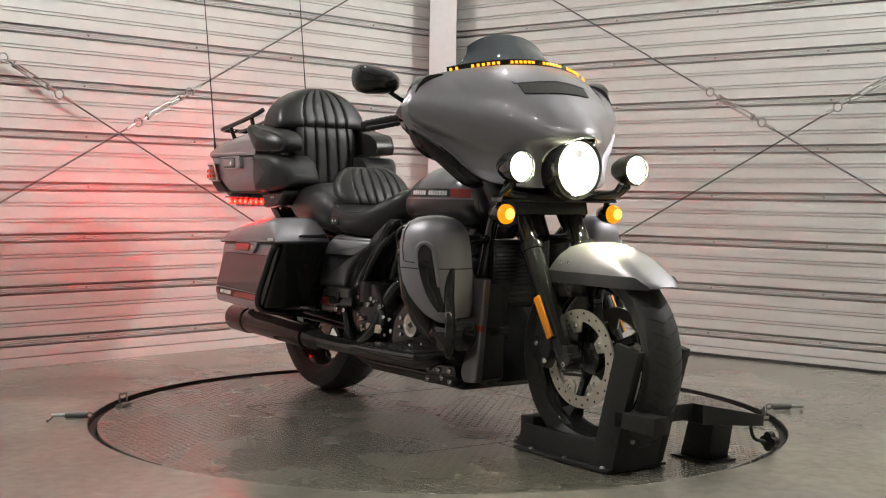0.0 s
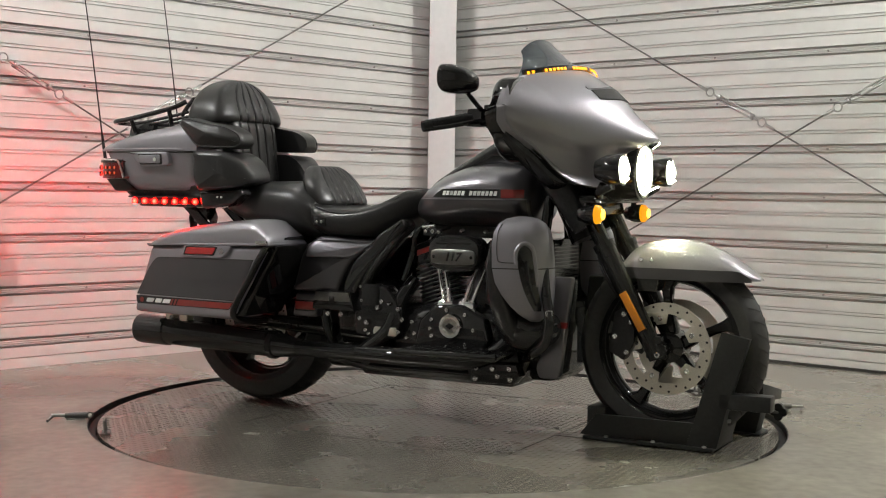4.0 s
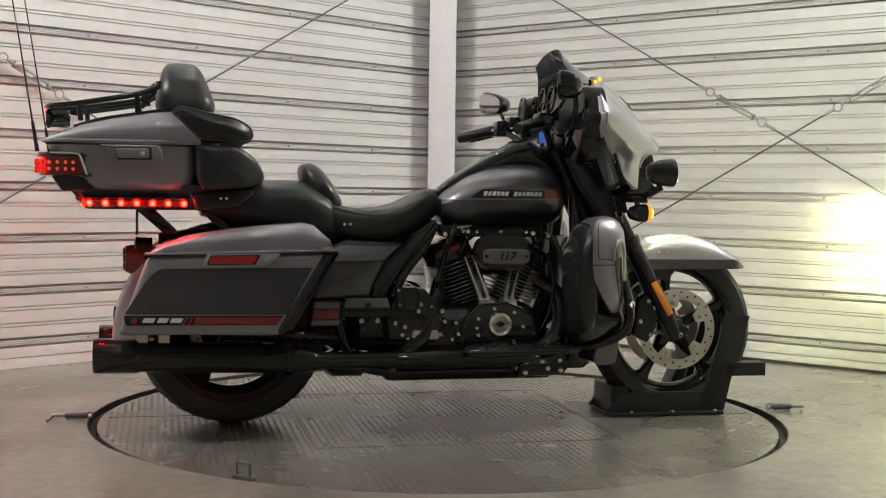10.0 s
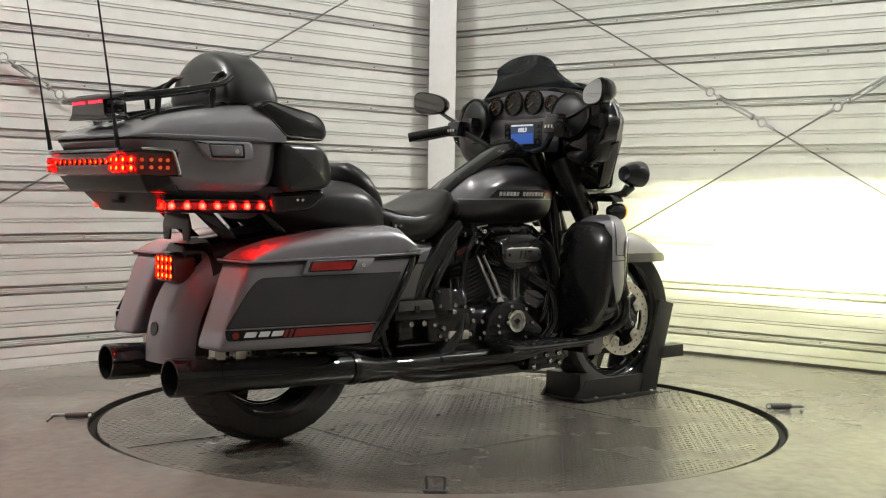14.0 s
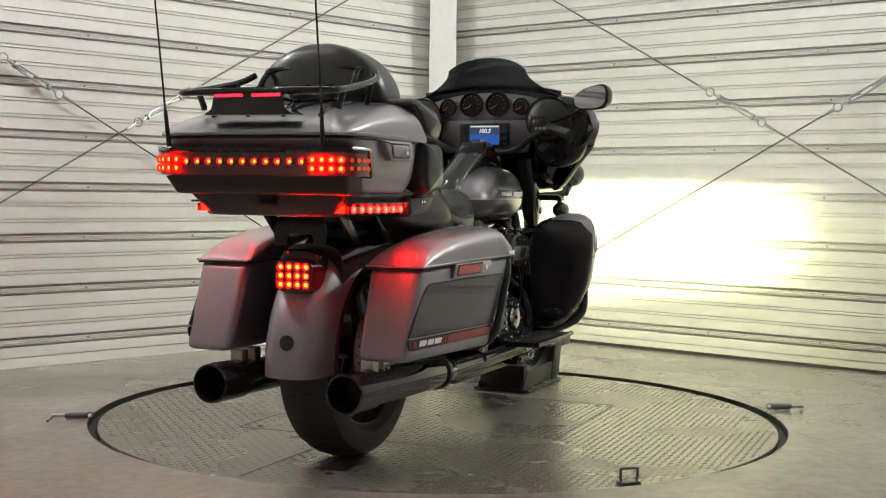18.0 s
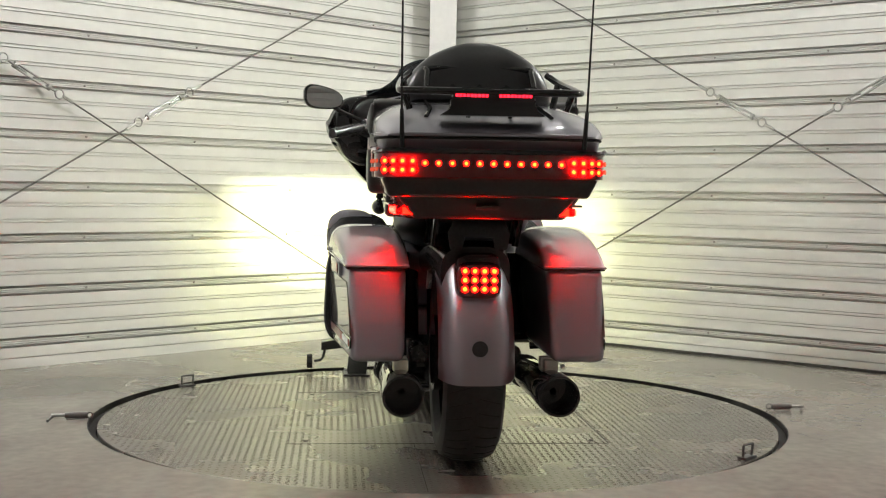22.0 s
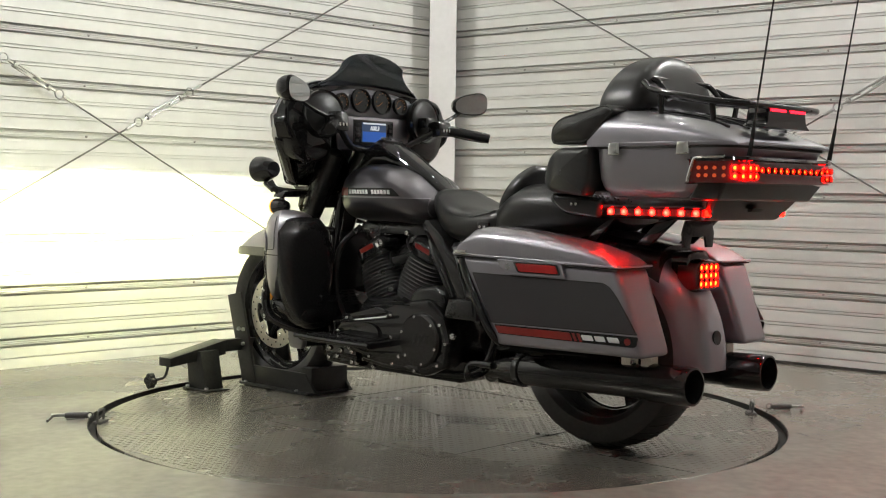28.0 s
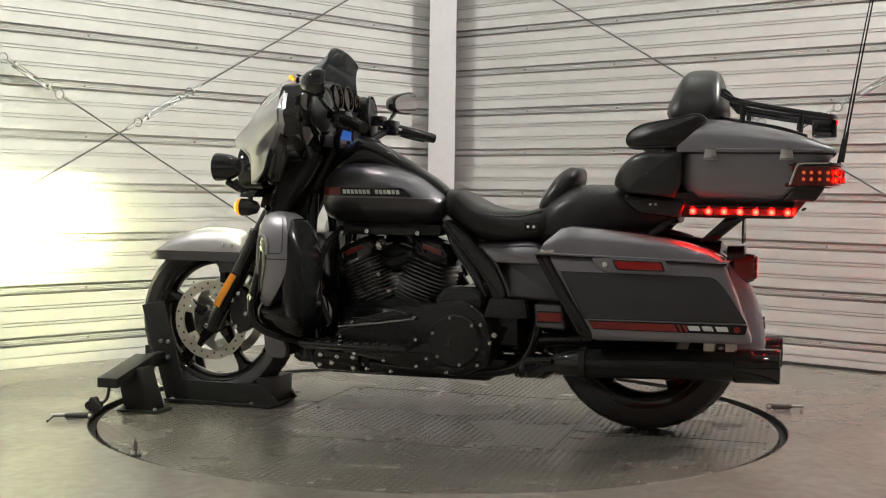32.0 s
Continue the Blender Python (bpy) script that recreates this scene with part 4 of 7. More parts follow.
def build_screen():
    bm = grid(lambda a, v: screen_point(2 * a - 1, v), 32, 12)
    scr = part("windscreen", thicken(bm, 0.004), SMOKE, bike, "short dark smoked windscreen with flared foot")
    rows = [[screen_point(-1 + 2 * k / 32, 0.0, 0.022) + Vector((0, 0, -0.002)), screen_point(-1 + 2 * k / 32, 0.0, 0.016) + Vector((0, 0, 0.018))] for k in range(33)]
    bar = part("light_bar", thicken(loft(rows, closed=False), 0.010), GLOSS, bike, "black bar with amber running lamps under the windscreen")
    for g, count in ((-0.955, 2), (-0.64, 6), (-0.215, 6), (0.215, 6), (0.64, 6), (0.955, 2)):
        for d in [(k - (count - 1) / 2) * 0.054 for k in range(count)]:
            p = screen_point(g + d, 0.0, 0.030) + Vector((0, 0, 0.008))
            q = screen_point(g + d + 0.01, 0.0, 0.030) + Vector((0, 0, 0.008))
            t = (q - p).normalized()
            n = Vector((t.y, -t.x, 0))
            up = Vector((-0.35, 0, 1)).normalized()
            e = [p - t * 0.0044 - up * 0.0048, p + t * 0.0044 - up * 0.0048, p + t * 0.0044 + up * 0.0048, p - t * 0.0044 + up * 0.0048]
            part("amber_led", hexa([v - n * 0.003 for v in e], [v + n * 0.001 for v in e], 0.0005), AMBER_M, bar)


def build_lamps():
    # headlamp: a bright core deep in a dark tunnel behind a slot throws the beam; the lens round the slot glows
    c = Vector((0.775, 0, 0.893))
    d = Vector((1, 0, -0.005))
    m = facing(c, d)
    head = part("headlamp", lathe([(0.088, -0.155), (0.090, -0.02), (0.090, 0.0), (0.0855, 0.002), (0.084, -0.006), (0.0835, -0.150)], m, 40, cap=False), GLOSS, bike, "round headlamp, fully lit")
    # local axes of the lens: x across, y up
    across, up = Vector((0, 1, 0)), Vector((0, 0, 1))
    bm = bmesh.new()
    hw, hu, hl = HEAD_SLOT
    seg = 48
    outer = [c + across * 0.079 * math.cos(2 * math.pi * k / seg) + up * 0.079 * math.sin(2 * math.pi * k / seg) for k in range(seg)]
    rim, deep = [], []
    for k in range(seg):
        a = 2 * math.pi * k / seg
        ca, sa = math.cos(a), math.sin(a)
        f = min(hw / max(abs(ca), 1e-6), (hu if sa > 0 else hl) / max(abs(sa), 1e-6))
        rim.append(c + across * f * ca + up * f * sa)
    part("lens_rim", loft([outer, [c + (p - c) * 1.07 for p in outer]], cap=False), LENS_RIM_M, head)
    part("lens", loft([outer, rim], cap=False, bm=bm), HEAD_RING_M, head, "glowing headlamp lens")
    # added glowing plate, tilted down to light the floor ahead; no lamp part
    spill = part("added_floor_glow", box(-0.042, 0.042, -0.006, 0.006, 0.0, 0.002), FLOOR_GLOW_M, head, "added glowing plate below the lens that brightens the floor")
    spill.matrix_basis = facing(c + Vector((0.010, 0, -0.068)), (0.42, 0, -0.9)) @ pose(0, 0, 0, 0, 0, 90)
    for z in (-0.056, 0.046):
        part("lens_spot", disc(c + Vector((0.0, 0, z)), (1, 0, 0), 0.014, 0.002, 18), LENS_SPOT_M, head)
    def chamber(x):
        ring = []
        for k in range(seg):
            ca, sa = math.cos(2 * math.pi * k / seg), math.sin(2 * math.pi * k / seg)
            f = min(0.060 / max(abs(ca), 1e-6), (0.022 if sa > 0 else 0.036) / max(abs(sa), 1e-6))
            ring.append(c + across * f * ca + up * f * sa + Vector((x, 0, 0)))
        return ring
    mouth = [p + Vector((-0.0005, 0, 0)) for p in rim]
    part("tunnel", loft([mouth, chamber(-0.003), chamber(-0.080), [c + Vector((-0.081, 0, 0)) + (p - c) * 0.0005 for p in rim]], cap=False), LAMP_DARK, head)
    part("back", lathe([(0.0885, -0.152), (0.05, -0.165), (0.001, -0.166)], m, 40, cap=False), GLOSS, head)
    e = HEAD_CORE_SIZE
    part("core", box(-0.076 + c.x, -0.072 + c.x, -0.016, 0.016, c.z - 0.0005, c.z - 0.0005 + 2 * e), HEAD_CORE_M, head)
    part("low_core", box(-0.040 + c.x, -0.037 + c.x, -0.010, 0.010, c.z + 0.0030, c.z + 0.0055), HEAD_LOW_M, head)
    for s in SIDES:
        c = Vector((0.775, s * 0.235, 0.893))
        lamp = part("passing_lamp", lathe([(0.0004, -0.0865), (0.012, -0.085), (0.030, -0.078), (0.045, -0.045), (0.051, -0.005), (0.051, 0.012), (0.0465, 0.014), (0.045, 0.004)], facing(c, (1, 0, 0)), 36, cap=False), GLOSS, bike, "round black passing lamp, lit")
        part("lens", lathe([(0.003, 0.0300), (0.012, 0.0285), (0.021, 0.0245), (0.029, 0.0180), (0.035, 0.0120), (0.039, 0.008)], facing(c, (1, 0, 0)), 32), PASS_M, lamp, "glowing lens")
        # the same added glow below each passing lamp
        spill = part("added_floor_glow", box(-0.017, 0.017, -0.005, 0.005, 0.0, 0.002), FLOOR_GLOW_M, lamp, "added glowing plate below the lens that brightens the floor")
        spill.matrix_basis = facing(c + Vector((0.014, 0, -0.034)), (0.42, 0, -0.9)) @ pose(0, 0, 0, 0, 0, 90)
        part("lens_rim", lathe([(0.039, 0.008), (0.0455, 0.005)], facing(c, (1, 0, 0)), 32, cap=False), LENS_RIM_M, lamp)
        for z in (-0.022, 0.022):
            part("lens_spot", disc(c + Vector((0.0215, 0, z)), (1, 0, 0.6 * z / abs(z)), 0.0065, 0.002, 14), LENS_SPOT_M, lamp)
        part("lamp_mount", tube([c + Vector((-0.03, 0, -0.052)), (0.70, s * 0.235, 0.815)], 0.013, 10, 1), SATIN, lamp)
        t = Vector((0.675, s * 0.222, 0.749))
        sig = part("turn_signal", lathe([(0.008, -0.05), (0.022, -0.04), (0.031, -0.01), (0.032, 0.018)], facing(t, (1, 0, 0)), 28), GLOSS, bike, "black bullet turn signal")
        part("lens", lathe([(0.031, 0.018), (0.030, 0.028), (0.022, 0.036), (0.006, 0.040)], facing(t, (1, 0, 0)), 28), AMBER_SOFT_M, sig, "amber lens, lit")
        part("bulb", disc(t + Vector((0.0395, 0, 0)), (1, 0, 0), 0.017, 0.003, 16), AMBER_CORE_M, sig)
        part("stalk", tube([t + Vector((-0.02, 0, 0.0)), t + Vector((-0.01, 0, 0.055))], 0.010, 8, 1), GLOSS, sig)


def build_bars():
    for s in SIDES:
        part("handlebar", tube(mirror_pts([(0.385, 0.03, 0.968), (0.365, 0.13, 0.980), (0.325, 0.21, 1.025), (0.285, 0.275, 1.056), (0.23, 0.345, 1.045)], s), 0.0125, 12), SATIN, bike)
        grip = part("grip", tube(mirror_pts([(0.275, 0.295, 1.058), (0.16, 0.415, 1.026)], s), 0.0185, 16, 1), SATIN, bike, "ribbed black rubber grip")
        bm = bmesh.new()
        a, b = Vector((0.268, s * 0.302, 1.056)), Vector((0.168, s * 0.408, 1.028))
        for k in range(9):
            p = a + (b - a) * (k + 0.5) / 9
            w = (b - a).normalized() * 0.004
            tube([p - w, p + w], 0.0202, 14, 1, bm)
        part("grip_rings", bm, SATIN, grip)["kind"] = "stuff"
        part("switch_box", hexa((0.255, 0.315, *sorted((s * 0.235, s * 0.305)), 1.030), (0.265, 0.32, *sorted((s * 0.235, s * 0.305)), 1.090), 0.010), GLOSS, bike, "black switch housing")
        part("lever", tube(mirror_pts([(0.335, 0.255, 1.058), (0.30, 0.32, 1.045), (0.255, 0.375, 1.030), (0.205, 0.425, 1.018)], s), 0.0075, 8), GLOSS, bike)
        part("reservoir", hexa((0.30, 0.355, *sorted((s * 0.205, s * 0.262)), 1.065), (0.305, 0.35, *sorted((s * 0.205, s * 0.262)), 1.105), 0.008), GLOSS, bike)
        for k in range(3):
            part("switch", box(0.252, 0.258, *sorted((s * (0.250 + 0.016 * k), s * (0.260 + 0.016 * k))), 1.048, 1.060, 0.002), CHROME, bike)
        # mirror head, turned in towards the rider
        c = Vector((0.300, s * 0.452, 1.168))
        head = Matrix.Translation(c) @ Matrix.Rotation(radians(20 * s), 4, "Z")

        def ring_at(f, k, hw=0.078, hh=0.044):
            return [head @ Vector((f, a, b * (1 + 2.6 * s * a) + 0.10 * s * a)) for a, b in oval(hw * k, hh * k, 2.8, 28)]
        mir = part("mirror", loft([ring_at(f, k) for f, k in ((-0.012, 0.55), (-0.010, 0.93), (-0.004, 1.0), (0.016, 0.98), (0.040, 0.84), (0.060, 0.55), (0.068, 0.2))]), GLOSS, bike, "black oval mirror")
        part("mirror_glass", loft([ring_at(-0.0135, 1.0, 0.071, 0.0385), ring_at(-0.0125, 1.0, 0.071, 0.0385)]), MIRROR_GLASS, mir, "silvered mirror glass")
        part("mirror_stem", tube([c + Vector((0.02, -s * 0.02, -0.025)), c + Vector((0.02, -s * 0.09, -0.06)), (0.315, s * 0.30, 1.085)], 0.008, 8), GLOSS, mir)


# --- tank and seat ---
TANK = [(-0.055, 0.752, 0.018, 0.06), (-0.02, 0.757, 0.050, 0.115), (0.02, 0.768, 0.072, 0.148), (0.07, 0.782, 0.092, 0.166), (0.15, 0.800, 0.106, 0.176), (0.24, 0.808, 0.112, 0.180),
        (0.32, 0.808, 0.112, 0.176), (0.375, 0.804, 0.106, 0.162), (0.41, 0.798, 0.090, 0.135), (0.428, 0.792, 0.064, 0.095)]


def tank_at(x):
    return [curve([(t[0], t[k]) for t in TANK], x) for k in (1, 2, 3)]


def tank_y(x, z):
    zc, hh, hw = tank_at(x)
    q = min(abs((z - zc) / hh), 0.999)
    return hw * (1 - q ** 2.5) ** (1 / 2.5)


def build_tank():
    bm = loft([[(x, a, zc + b) for a, b in oval(hw, hh, 2.5, 36)] for x, zc, hh, hw in
               [(x, *tank_at(x)) for x in [-0.055 + 0.483 * k / 30 for k in range(31)]]])
    tank = part("fuel_tank", bm, SILVER_DARK, bike, "silver over charcoal fuel tank")
    for s in SIDES:
        rows = []
        for k in range(31):
            x = -0.045 + 0.462 * k / 30
            zc, hh, hw = tank_at(x)
            zt = min(0.788 + 0.004 * x, zc + hh * 0.9)
            zl = zc - hh * 0.992
            rows.append([(x, s * (tank_y(x, zl + (zt - zl) * j / 10) + 0.0016), zl + (zt - zl) * j / 10) for j in range(11)])
        part("lower_panel", thicken(loft(rows, closed=False), 0.001), CHARCOAL, tank, "charcoal lower tank panel")
        rows = []
        for k in range(31):
            x = -0.03 + 0.44 * k / 30
            z = 0.789 + 0.004 * x
            rows.append([(x, s * (tank_y(x, z) + 0.003), z), (x, s * (tank_y(x, z + 0.003) + 0.003), z + 0.003)])
        part("pinstripe", thicken(loft(rows, closed=False), 0.0006), SILVER, tank)
        # black flash with a white name in plain bars and a red end
        flash = []
        for k in range(21):
            t = k / 20
            x = 0.066 + 0.265 * t
            zl = 0.7965
            zt = zl + 0.029 * min(1, t / 0.14)
            flash.append([(x, s * (tank_y(x, zl + (zt - zl) * j / 4) + 0.0028), zl + (zt - zl) * j / 4) for j in range(5)])
        band = part("tank_flash", thicken(loft(flash, closed=False), 0.0008), GLOSS, tank, "black flash on the tank side")
        red = []
        for k in range(9):
            x = 0.331 + 0.072 * k / 8
            red.append([(x, s * (tank_y(x, 0.7965 + 0.029 * j / 4) + 0.0028), 0.7965 + 0.029 * j / 4) for j in range(5)])
        part("red_end", thicken(loft(red, closed=False), 0.0008), RED_PAINT, tank, "dark red end of the flash")
        bm = bmesh.new()
        for k in range(14):
            if k == 6:
                continue
            x = 0.108 + 0.0152 * k
            z0, z1 = 0.8035, 0.8185
            lean = 0.004
            quad = []
            for dx, z in ((0, z0), (0.0115, z0), (0.0115 + lean, z1), (lean, z1)):
                quad.append((x + dx, s * (tank_y(x + dx, z) + 0.0042), z))
            hexa(quad, [(p[0], p[1] + s * 0.0008, p[2]) for p in quad], bm=bm)
        part("tank_badge", bm, WHITE_MARK, band, "white name drawn as plain slanted bars")["kind"] = "stuff"
    # console along the spine
    st = [(-0.03, 0, 0.800, 0.040, 0.022, 2.6), (0.02, 0, 0.835, 0.050, 0.028, 2.6), (0.10, 0, 0.878, 0.056, 0.034, 2.6), (0.18, 0, 0.918, 0.060, 0.040, 2.6), (0.25, 0, 0.950, 0.066, 0.048, 2.6),
          (0.31, 0, 0.955, 0.072, 0.058, 2.6), (0.36, 0, 0.925, 0.074, 0.055, 2.6), (0.41, 0, 0.875, 0.070, 0.04, 2.6)]
    con = part("console", loft_x(st, 28), GLOSS, bike, "gloss black console along the tank top")
    part("fuel_door", disc((0.285, 0, 0.998), (-0.25, 0, 1), 0.042, 0.012, 28), SATIN, con)


def seat_ring(x, zt, zb, w, dish, count=28):
    """One cross-section of the saddle: rounded sides, a top that dips by dish in the middle."""
    zc, hh = (zt + zb) / 2, (zt - zb) / 2
    out = []
    for a, b in oval(w, hh, 2.9, count):
        z = zc + b
        if b > 0:
            z -= dish * (1 - (a / w) ** 2)
        out.append((x, a, z))
    return out


def build_seat():
    st = [(-0.030, 0.800, 0.742, 0.070, 0.0), (-0.043, 0.828, 0.720, 0.098, 0.003), (-0.085, 0.829, 0.690, 0.130, 0.008), (-0.12, 0.814, 0.664, 0.152, 0.014), (-0.17, 0.790, 0.642, 0.176, 0.020),
          (-0.23, 0.775, 0.632, 0.194, 0.022), (-0.30, 0.771, 0.630, 0.204, 0.022), (-0.36, 0.774, 0.634, 0.206, 0.020), (-0.41, 0.784, 0.652, 0.198, 0.014), (-0.455, 0.800, 0.69, 0.185, 0.008)]
    rider = part("rider_seat", loft([seat_ring(*s) for s in st]), LEATHER, bike, "black leather rider saddle with raised nose", 60)
    st = [(-0.40, 0.765, 0.625, 0.175, 0.0), (-0.43, 0.805, 0.628, 0.200, 0.003), (-0.47, 0.832, 0.634, 0.212, 0.006), (-0.51, 0.854, 0.640, 0.216, 0.008), (-0.56, 0.858, 0.648, 0.214, 0.010), (-0.65, 0.856, 0.66, 0.206, 0.010),
          (-0.75, 0.850, 0.68, 0.190, 0.006), (-0.82, 0.835, 0.71, 0.165, 0.0), (-0.86, 0.80, 0.72, 0.13, 0.0)]
    part("passenger_seat", loft([seat_ring(*s) for s in st]), LEATHER, bike, "black leather passenger seat", 60)
    lean = lambda v: -0.412 - 0.092 * v + 0.012 * v * v
    rest = part("rider_backrest", pad(lean, lambda v: 0.165 * (1 - abs(v - 0.30) ** 2.4 * 1.75) ** 0.5, (0.752, 0.906), lambda v: 0.120 - 0.040 * v, 5, 0.010, 0.62, 3.0, gather=-0.2), LEATHER, bike, "small black leather rider backrest with stitched channels", 60)
    part("backrest_post", box(-0.475, -0.445, -0.03, 0.03, 0.72, 0.82, 0.006), SATIN, rest)
    for s in SIDES:
        # stitched seam that parts the saddle's top from its side
        part("seat_seam", tube([(x, s * y, z) for x, y, z in ((-0.09, 0.125, 0.795), (-0.16, 0.158, 0.752), (-0.24, 0.186, 0.735), (-0.33, 0.196, 0.735), (-0.41, 0.186, 0.755))], 0.0028, 6), LEATHER_SMOOTH, rider)
        buckle = part("seat_buckle", box(-0.40, -0.35, *sorted((s * 0.196, s * 0.209)), 0.685, 0.715, 0.004), SATIN, bike)
        for x in (-0.385, -0.365):
            part("buckle_stud", bolt((x, s * 0.209, 0.70), (0, s, 0), 0.006, 0.005), CHROME, buckle)


# --- engine ---
def cylinder(base, top, name, label):
    d = (Vector(top) - Vector(base))
    length, d = d.length, d.normalized()
    n = Vector((d.z, 0, -d.x))
    b = Vector(base)
    cyl = part(name, loft([[b + d * f + n * u + Vector((0, v, 0)) for u, v in oval(0.055, 0.062, 3, 24)] for f in (0, length)]), CAST, bike, label)
    for k in range(13):
        f = length * (0.03 + 0.72 * k / 12)
        g = 0.088 + 0.008 * math.sin(k * 0.28)
        rings = [[b + d * (f + e) + n * (u * q) + Vector((0, v * q, 0)) for u, v in oval(g, g * 1.26, 3.2, 28)] for e, q in ((0, 0.96), (0.0006, 1.0), (0.0018, 1.0), (0.0026, 0.96))]
        part("fin", loft(rings), FIN, cyl)
    rings = [[b + d * (length * f) + n * u + Vector((0, v, 0)) for u, v in oval(hu, hv, 3.6, 28)] for f, hu, hv in ((0.79, 0.080, 0.095), (0.83, 0.088, 0.104), (0.98, 0.088, 0.104), (1.06, 0.082, 0.096), (1.12, 0.06, 0.074))]
    part("rocker_box", loft(rings), GLOSS, cyl, "gloss black rocker cover")
    for s in (SIDES if "rear" in name else (1,)):
        p = b + d * length * 0.97 + n * 0.0 + Vector((0, s * 0.103, 0))
        q = [p - n * 0.040 - d * 0.009, p + n * 0.034 - d * 0.009, p + n * 0.040 + d * 0.009, p - n * 0.034 + d * 0.009]
        part("red_insert", hexa([tuple(v) for v in q], [tuple(v + Vector((0, s * 0.003, 0))) for v in q], 0.001), RED_PAINT, cyl, "red trim insert")
    return cyl


def build_engine():
    cylinder((0.085, 0, 0.395), (0.005, 0, 0.615), "rear_cylinder", "black finned rear cylinder")
    cylinder((0.215, 0, 0.395), (0.305, 0, 0.605), "front_cylinder", "black finned front cylinder")
    case = part("crankcase", loft_x([(-0.13, 0, 0.30, 0.12, 0.10, 3.4), (-0.08, 0, 0.30, 0.165, 0.125, 3.4), (0.10, 0, 0.305, 0.175, 0.130, 3.4), (0.27, 0, 0.31, 0.165, 0.120, 3.4), (0.34, 0, 0.31, 0.12, 0.085, 3.4)], 32), CAST, bike, "black engine crankcase")
    gear = part("gearbox", loft_x([(-0.36, 0, 0.36, 0.10, 0.09, 3.6), (-0.32, 0, 0.37, 0.155, 0.120, 3.6), (-0.14, 0, 0.37, 0.160, 0.125, 3.6), (-0.08, 0, 0.36, 0.12, 0.10, 3.6)], 32), CAST, bike, "black gearbox housing")
    # right side: cam cover with round badge
    cover = part("cam_cover", prism([(0.02, 0.29), (0.07, 0.245), (0.27, 0.25), (0.31, 0.31), (0.29, 0.39), (0.20, 0.43), (0.10, 0.425), (0.04, 0.37)], -0.205, -0.16, 0.012, 3), GLOSS, bike, "gloss black cam cover")
    part("badge_ring", lathe([(0.040, 0), (0.044, 0.006), (0.040, 0.014), (0.030, 0.012)], facing((0.166, -0.205, 0.356), (0, -1, 0)), 32), CHROME, cover)
    part("badge", disc((0.166, -0.213, 0.356), (0, -1, 0), 0.031, 0.004, 28), BRUSHED, cover, "round brushed badge")
    part("badge_mark", prism([(0.148, 0.356), (0.166, 0.345), (0.184, 0.356), (0.166, 0.367)], -0.2185, -0.2165), GLOSS, cover)
    for k in range(7):
        a = 2 * math.pi * k / 7
        part("cover_bolt", bolt((0.166 + 0.085 * math.cos(a), -0.205, 0.345 + 0.065 * math.sin(a)), (0, -1, 0), 0.0075, 0.006), CHROME, cover)
    for p, q in (((0.115, -0.16, 0.425), (0.060, -0.115, 0.585)), ((0.140, -0.165, 0.430), (0.088, -0.12, 0.590)), ((0.195, -0.165, 0.430), (0.232, -0.12, 0.590)), ((0.220, -0.16, 0.425), (0.262, -0.115, 0.585))):
        rod = part("pushrod_tube", tube([p, q], 0.0085, 12, 1), CHROME, bike, "bright pushrod tube")
        part("tappet_block", tube([p, Vector(p) + (Vector(q) - Vector(p)) * 0.10], 0.015, 12, 1), CHROME, rod)
    for x in (0.128, 0.208):
        part("tappet_cover", hexa((x - 0.032, x + 0.032, -0.185, -0.13, 0.415), (x - 0.026, x + 0.026, -0.178, -0.13, 0.440), 0.005), CHROME, bike)
    # air cleaner
    air = part("air_cleaner", loft([[(0.178 + a, y, 0.605 + b) for a, b in oval(hw, hh, 3.0, 36)] for y, hw, hh in ((-0.12, 0.075, 0.045), (-0.14, 0.096, 0.060), (-0.205, 0.100, 0.064), (-0.222, 0.094, 0.058), (-0.228, 0.080, 0.046))]), GLOSS, bike, "gloss black oval air cleaner")
    insert = part("air_cleaner_insert", loft([[(0.180 + a, y, 0.594 + b) for a, b in oval(hw, hh, 5.0, 32)] for y, hw, hh in ((-0.224, 0.084, 0.026), (-0.231, 0.084, 0.026), (-0.233, 0.080, 0.023))]), PLATE_DARK, air, "brushed metal plate")
    lettering("number", "117", 0.040, Matrix(((1, 0, 0, 0.180), (0, 0, -1, -0.2338), (0, 1, 0, 0.593), (0, 0, 0, 1))), GLOSS, air, "black number 117", 0.0008)
    for x in (0.108, 0.252):
        part("insert_screw", bolt((x, -0.232, 0.594), (0, -1, 0), 0.006, 0.003), SATIN, air)
    for k in range(3):
        part("air_cleaner_rib", tube([(0.115 + 0.01 * k, -0.226 + 0.004 * k, 0.640 + 0.009 * k), (0.245 - 0.01 * k, -0.226 + 0.004 * k, 0.640 + 0.009 * k)], 0.003, 6, 1), GLOSS, air)
    # right side: gearbox cover and hardware
    side = part("gearbox_cover", prism([(-0.225, 0.30), (-0.06, 0.29), (-0.03, 0.36), (-0.06, 0.43), (-0.10, 0.48), (-0.19, 0.48), (-0.235, 0.40)], -0.200, -0.13, 0.012, 3), CAST, bike, "black gearbox side cover")
    part("cover_plate", prism([(-0.140, 0.305), (-0.055, 0.305), (-0.050, 0.318), (-0.055, 0.335), (-0.140, 0.335), (-0.146, 0.318)], -0.207, -0.199, 0.002), BRUSHED, side, "small brushed plate")
    part("master_cylinder", loft_z([(0.41, -0.165, -0.185, 0.040, 0.03, 3), (0.46, -0.165, -0.185, 0.044, 0.032, 3), (0.485, -0.165, -0.185, 0.038, 0.028, 3)], 20), SATIN, side)
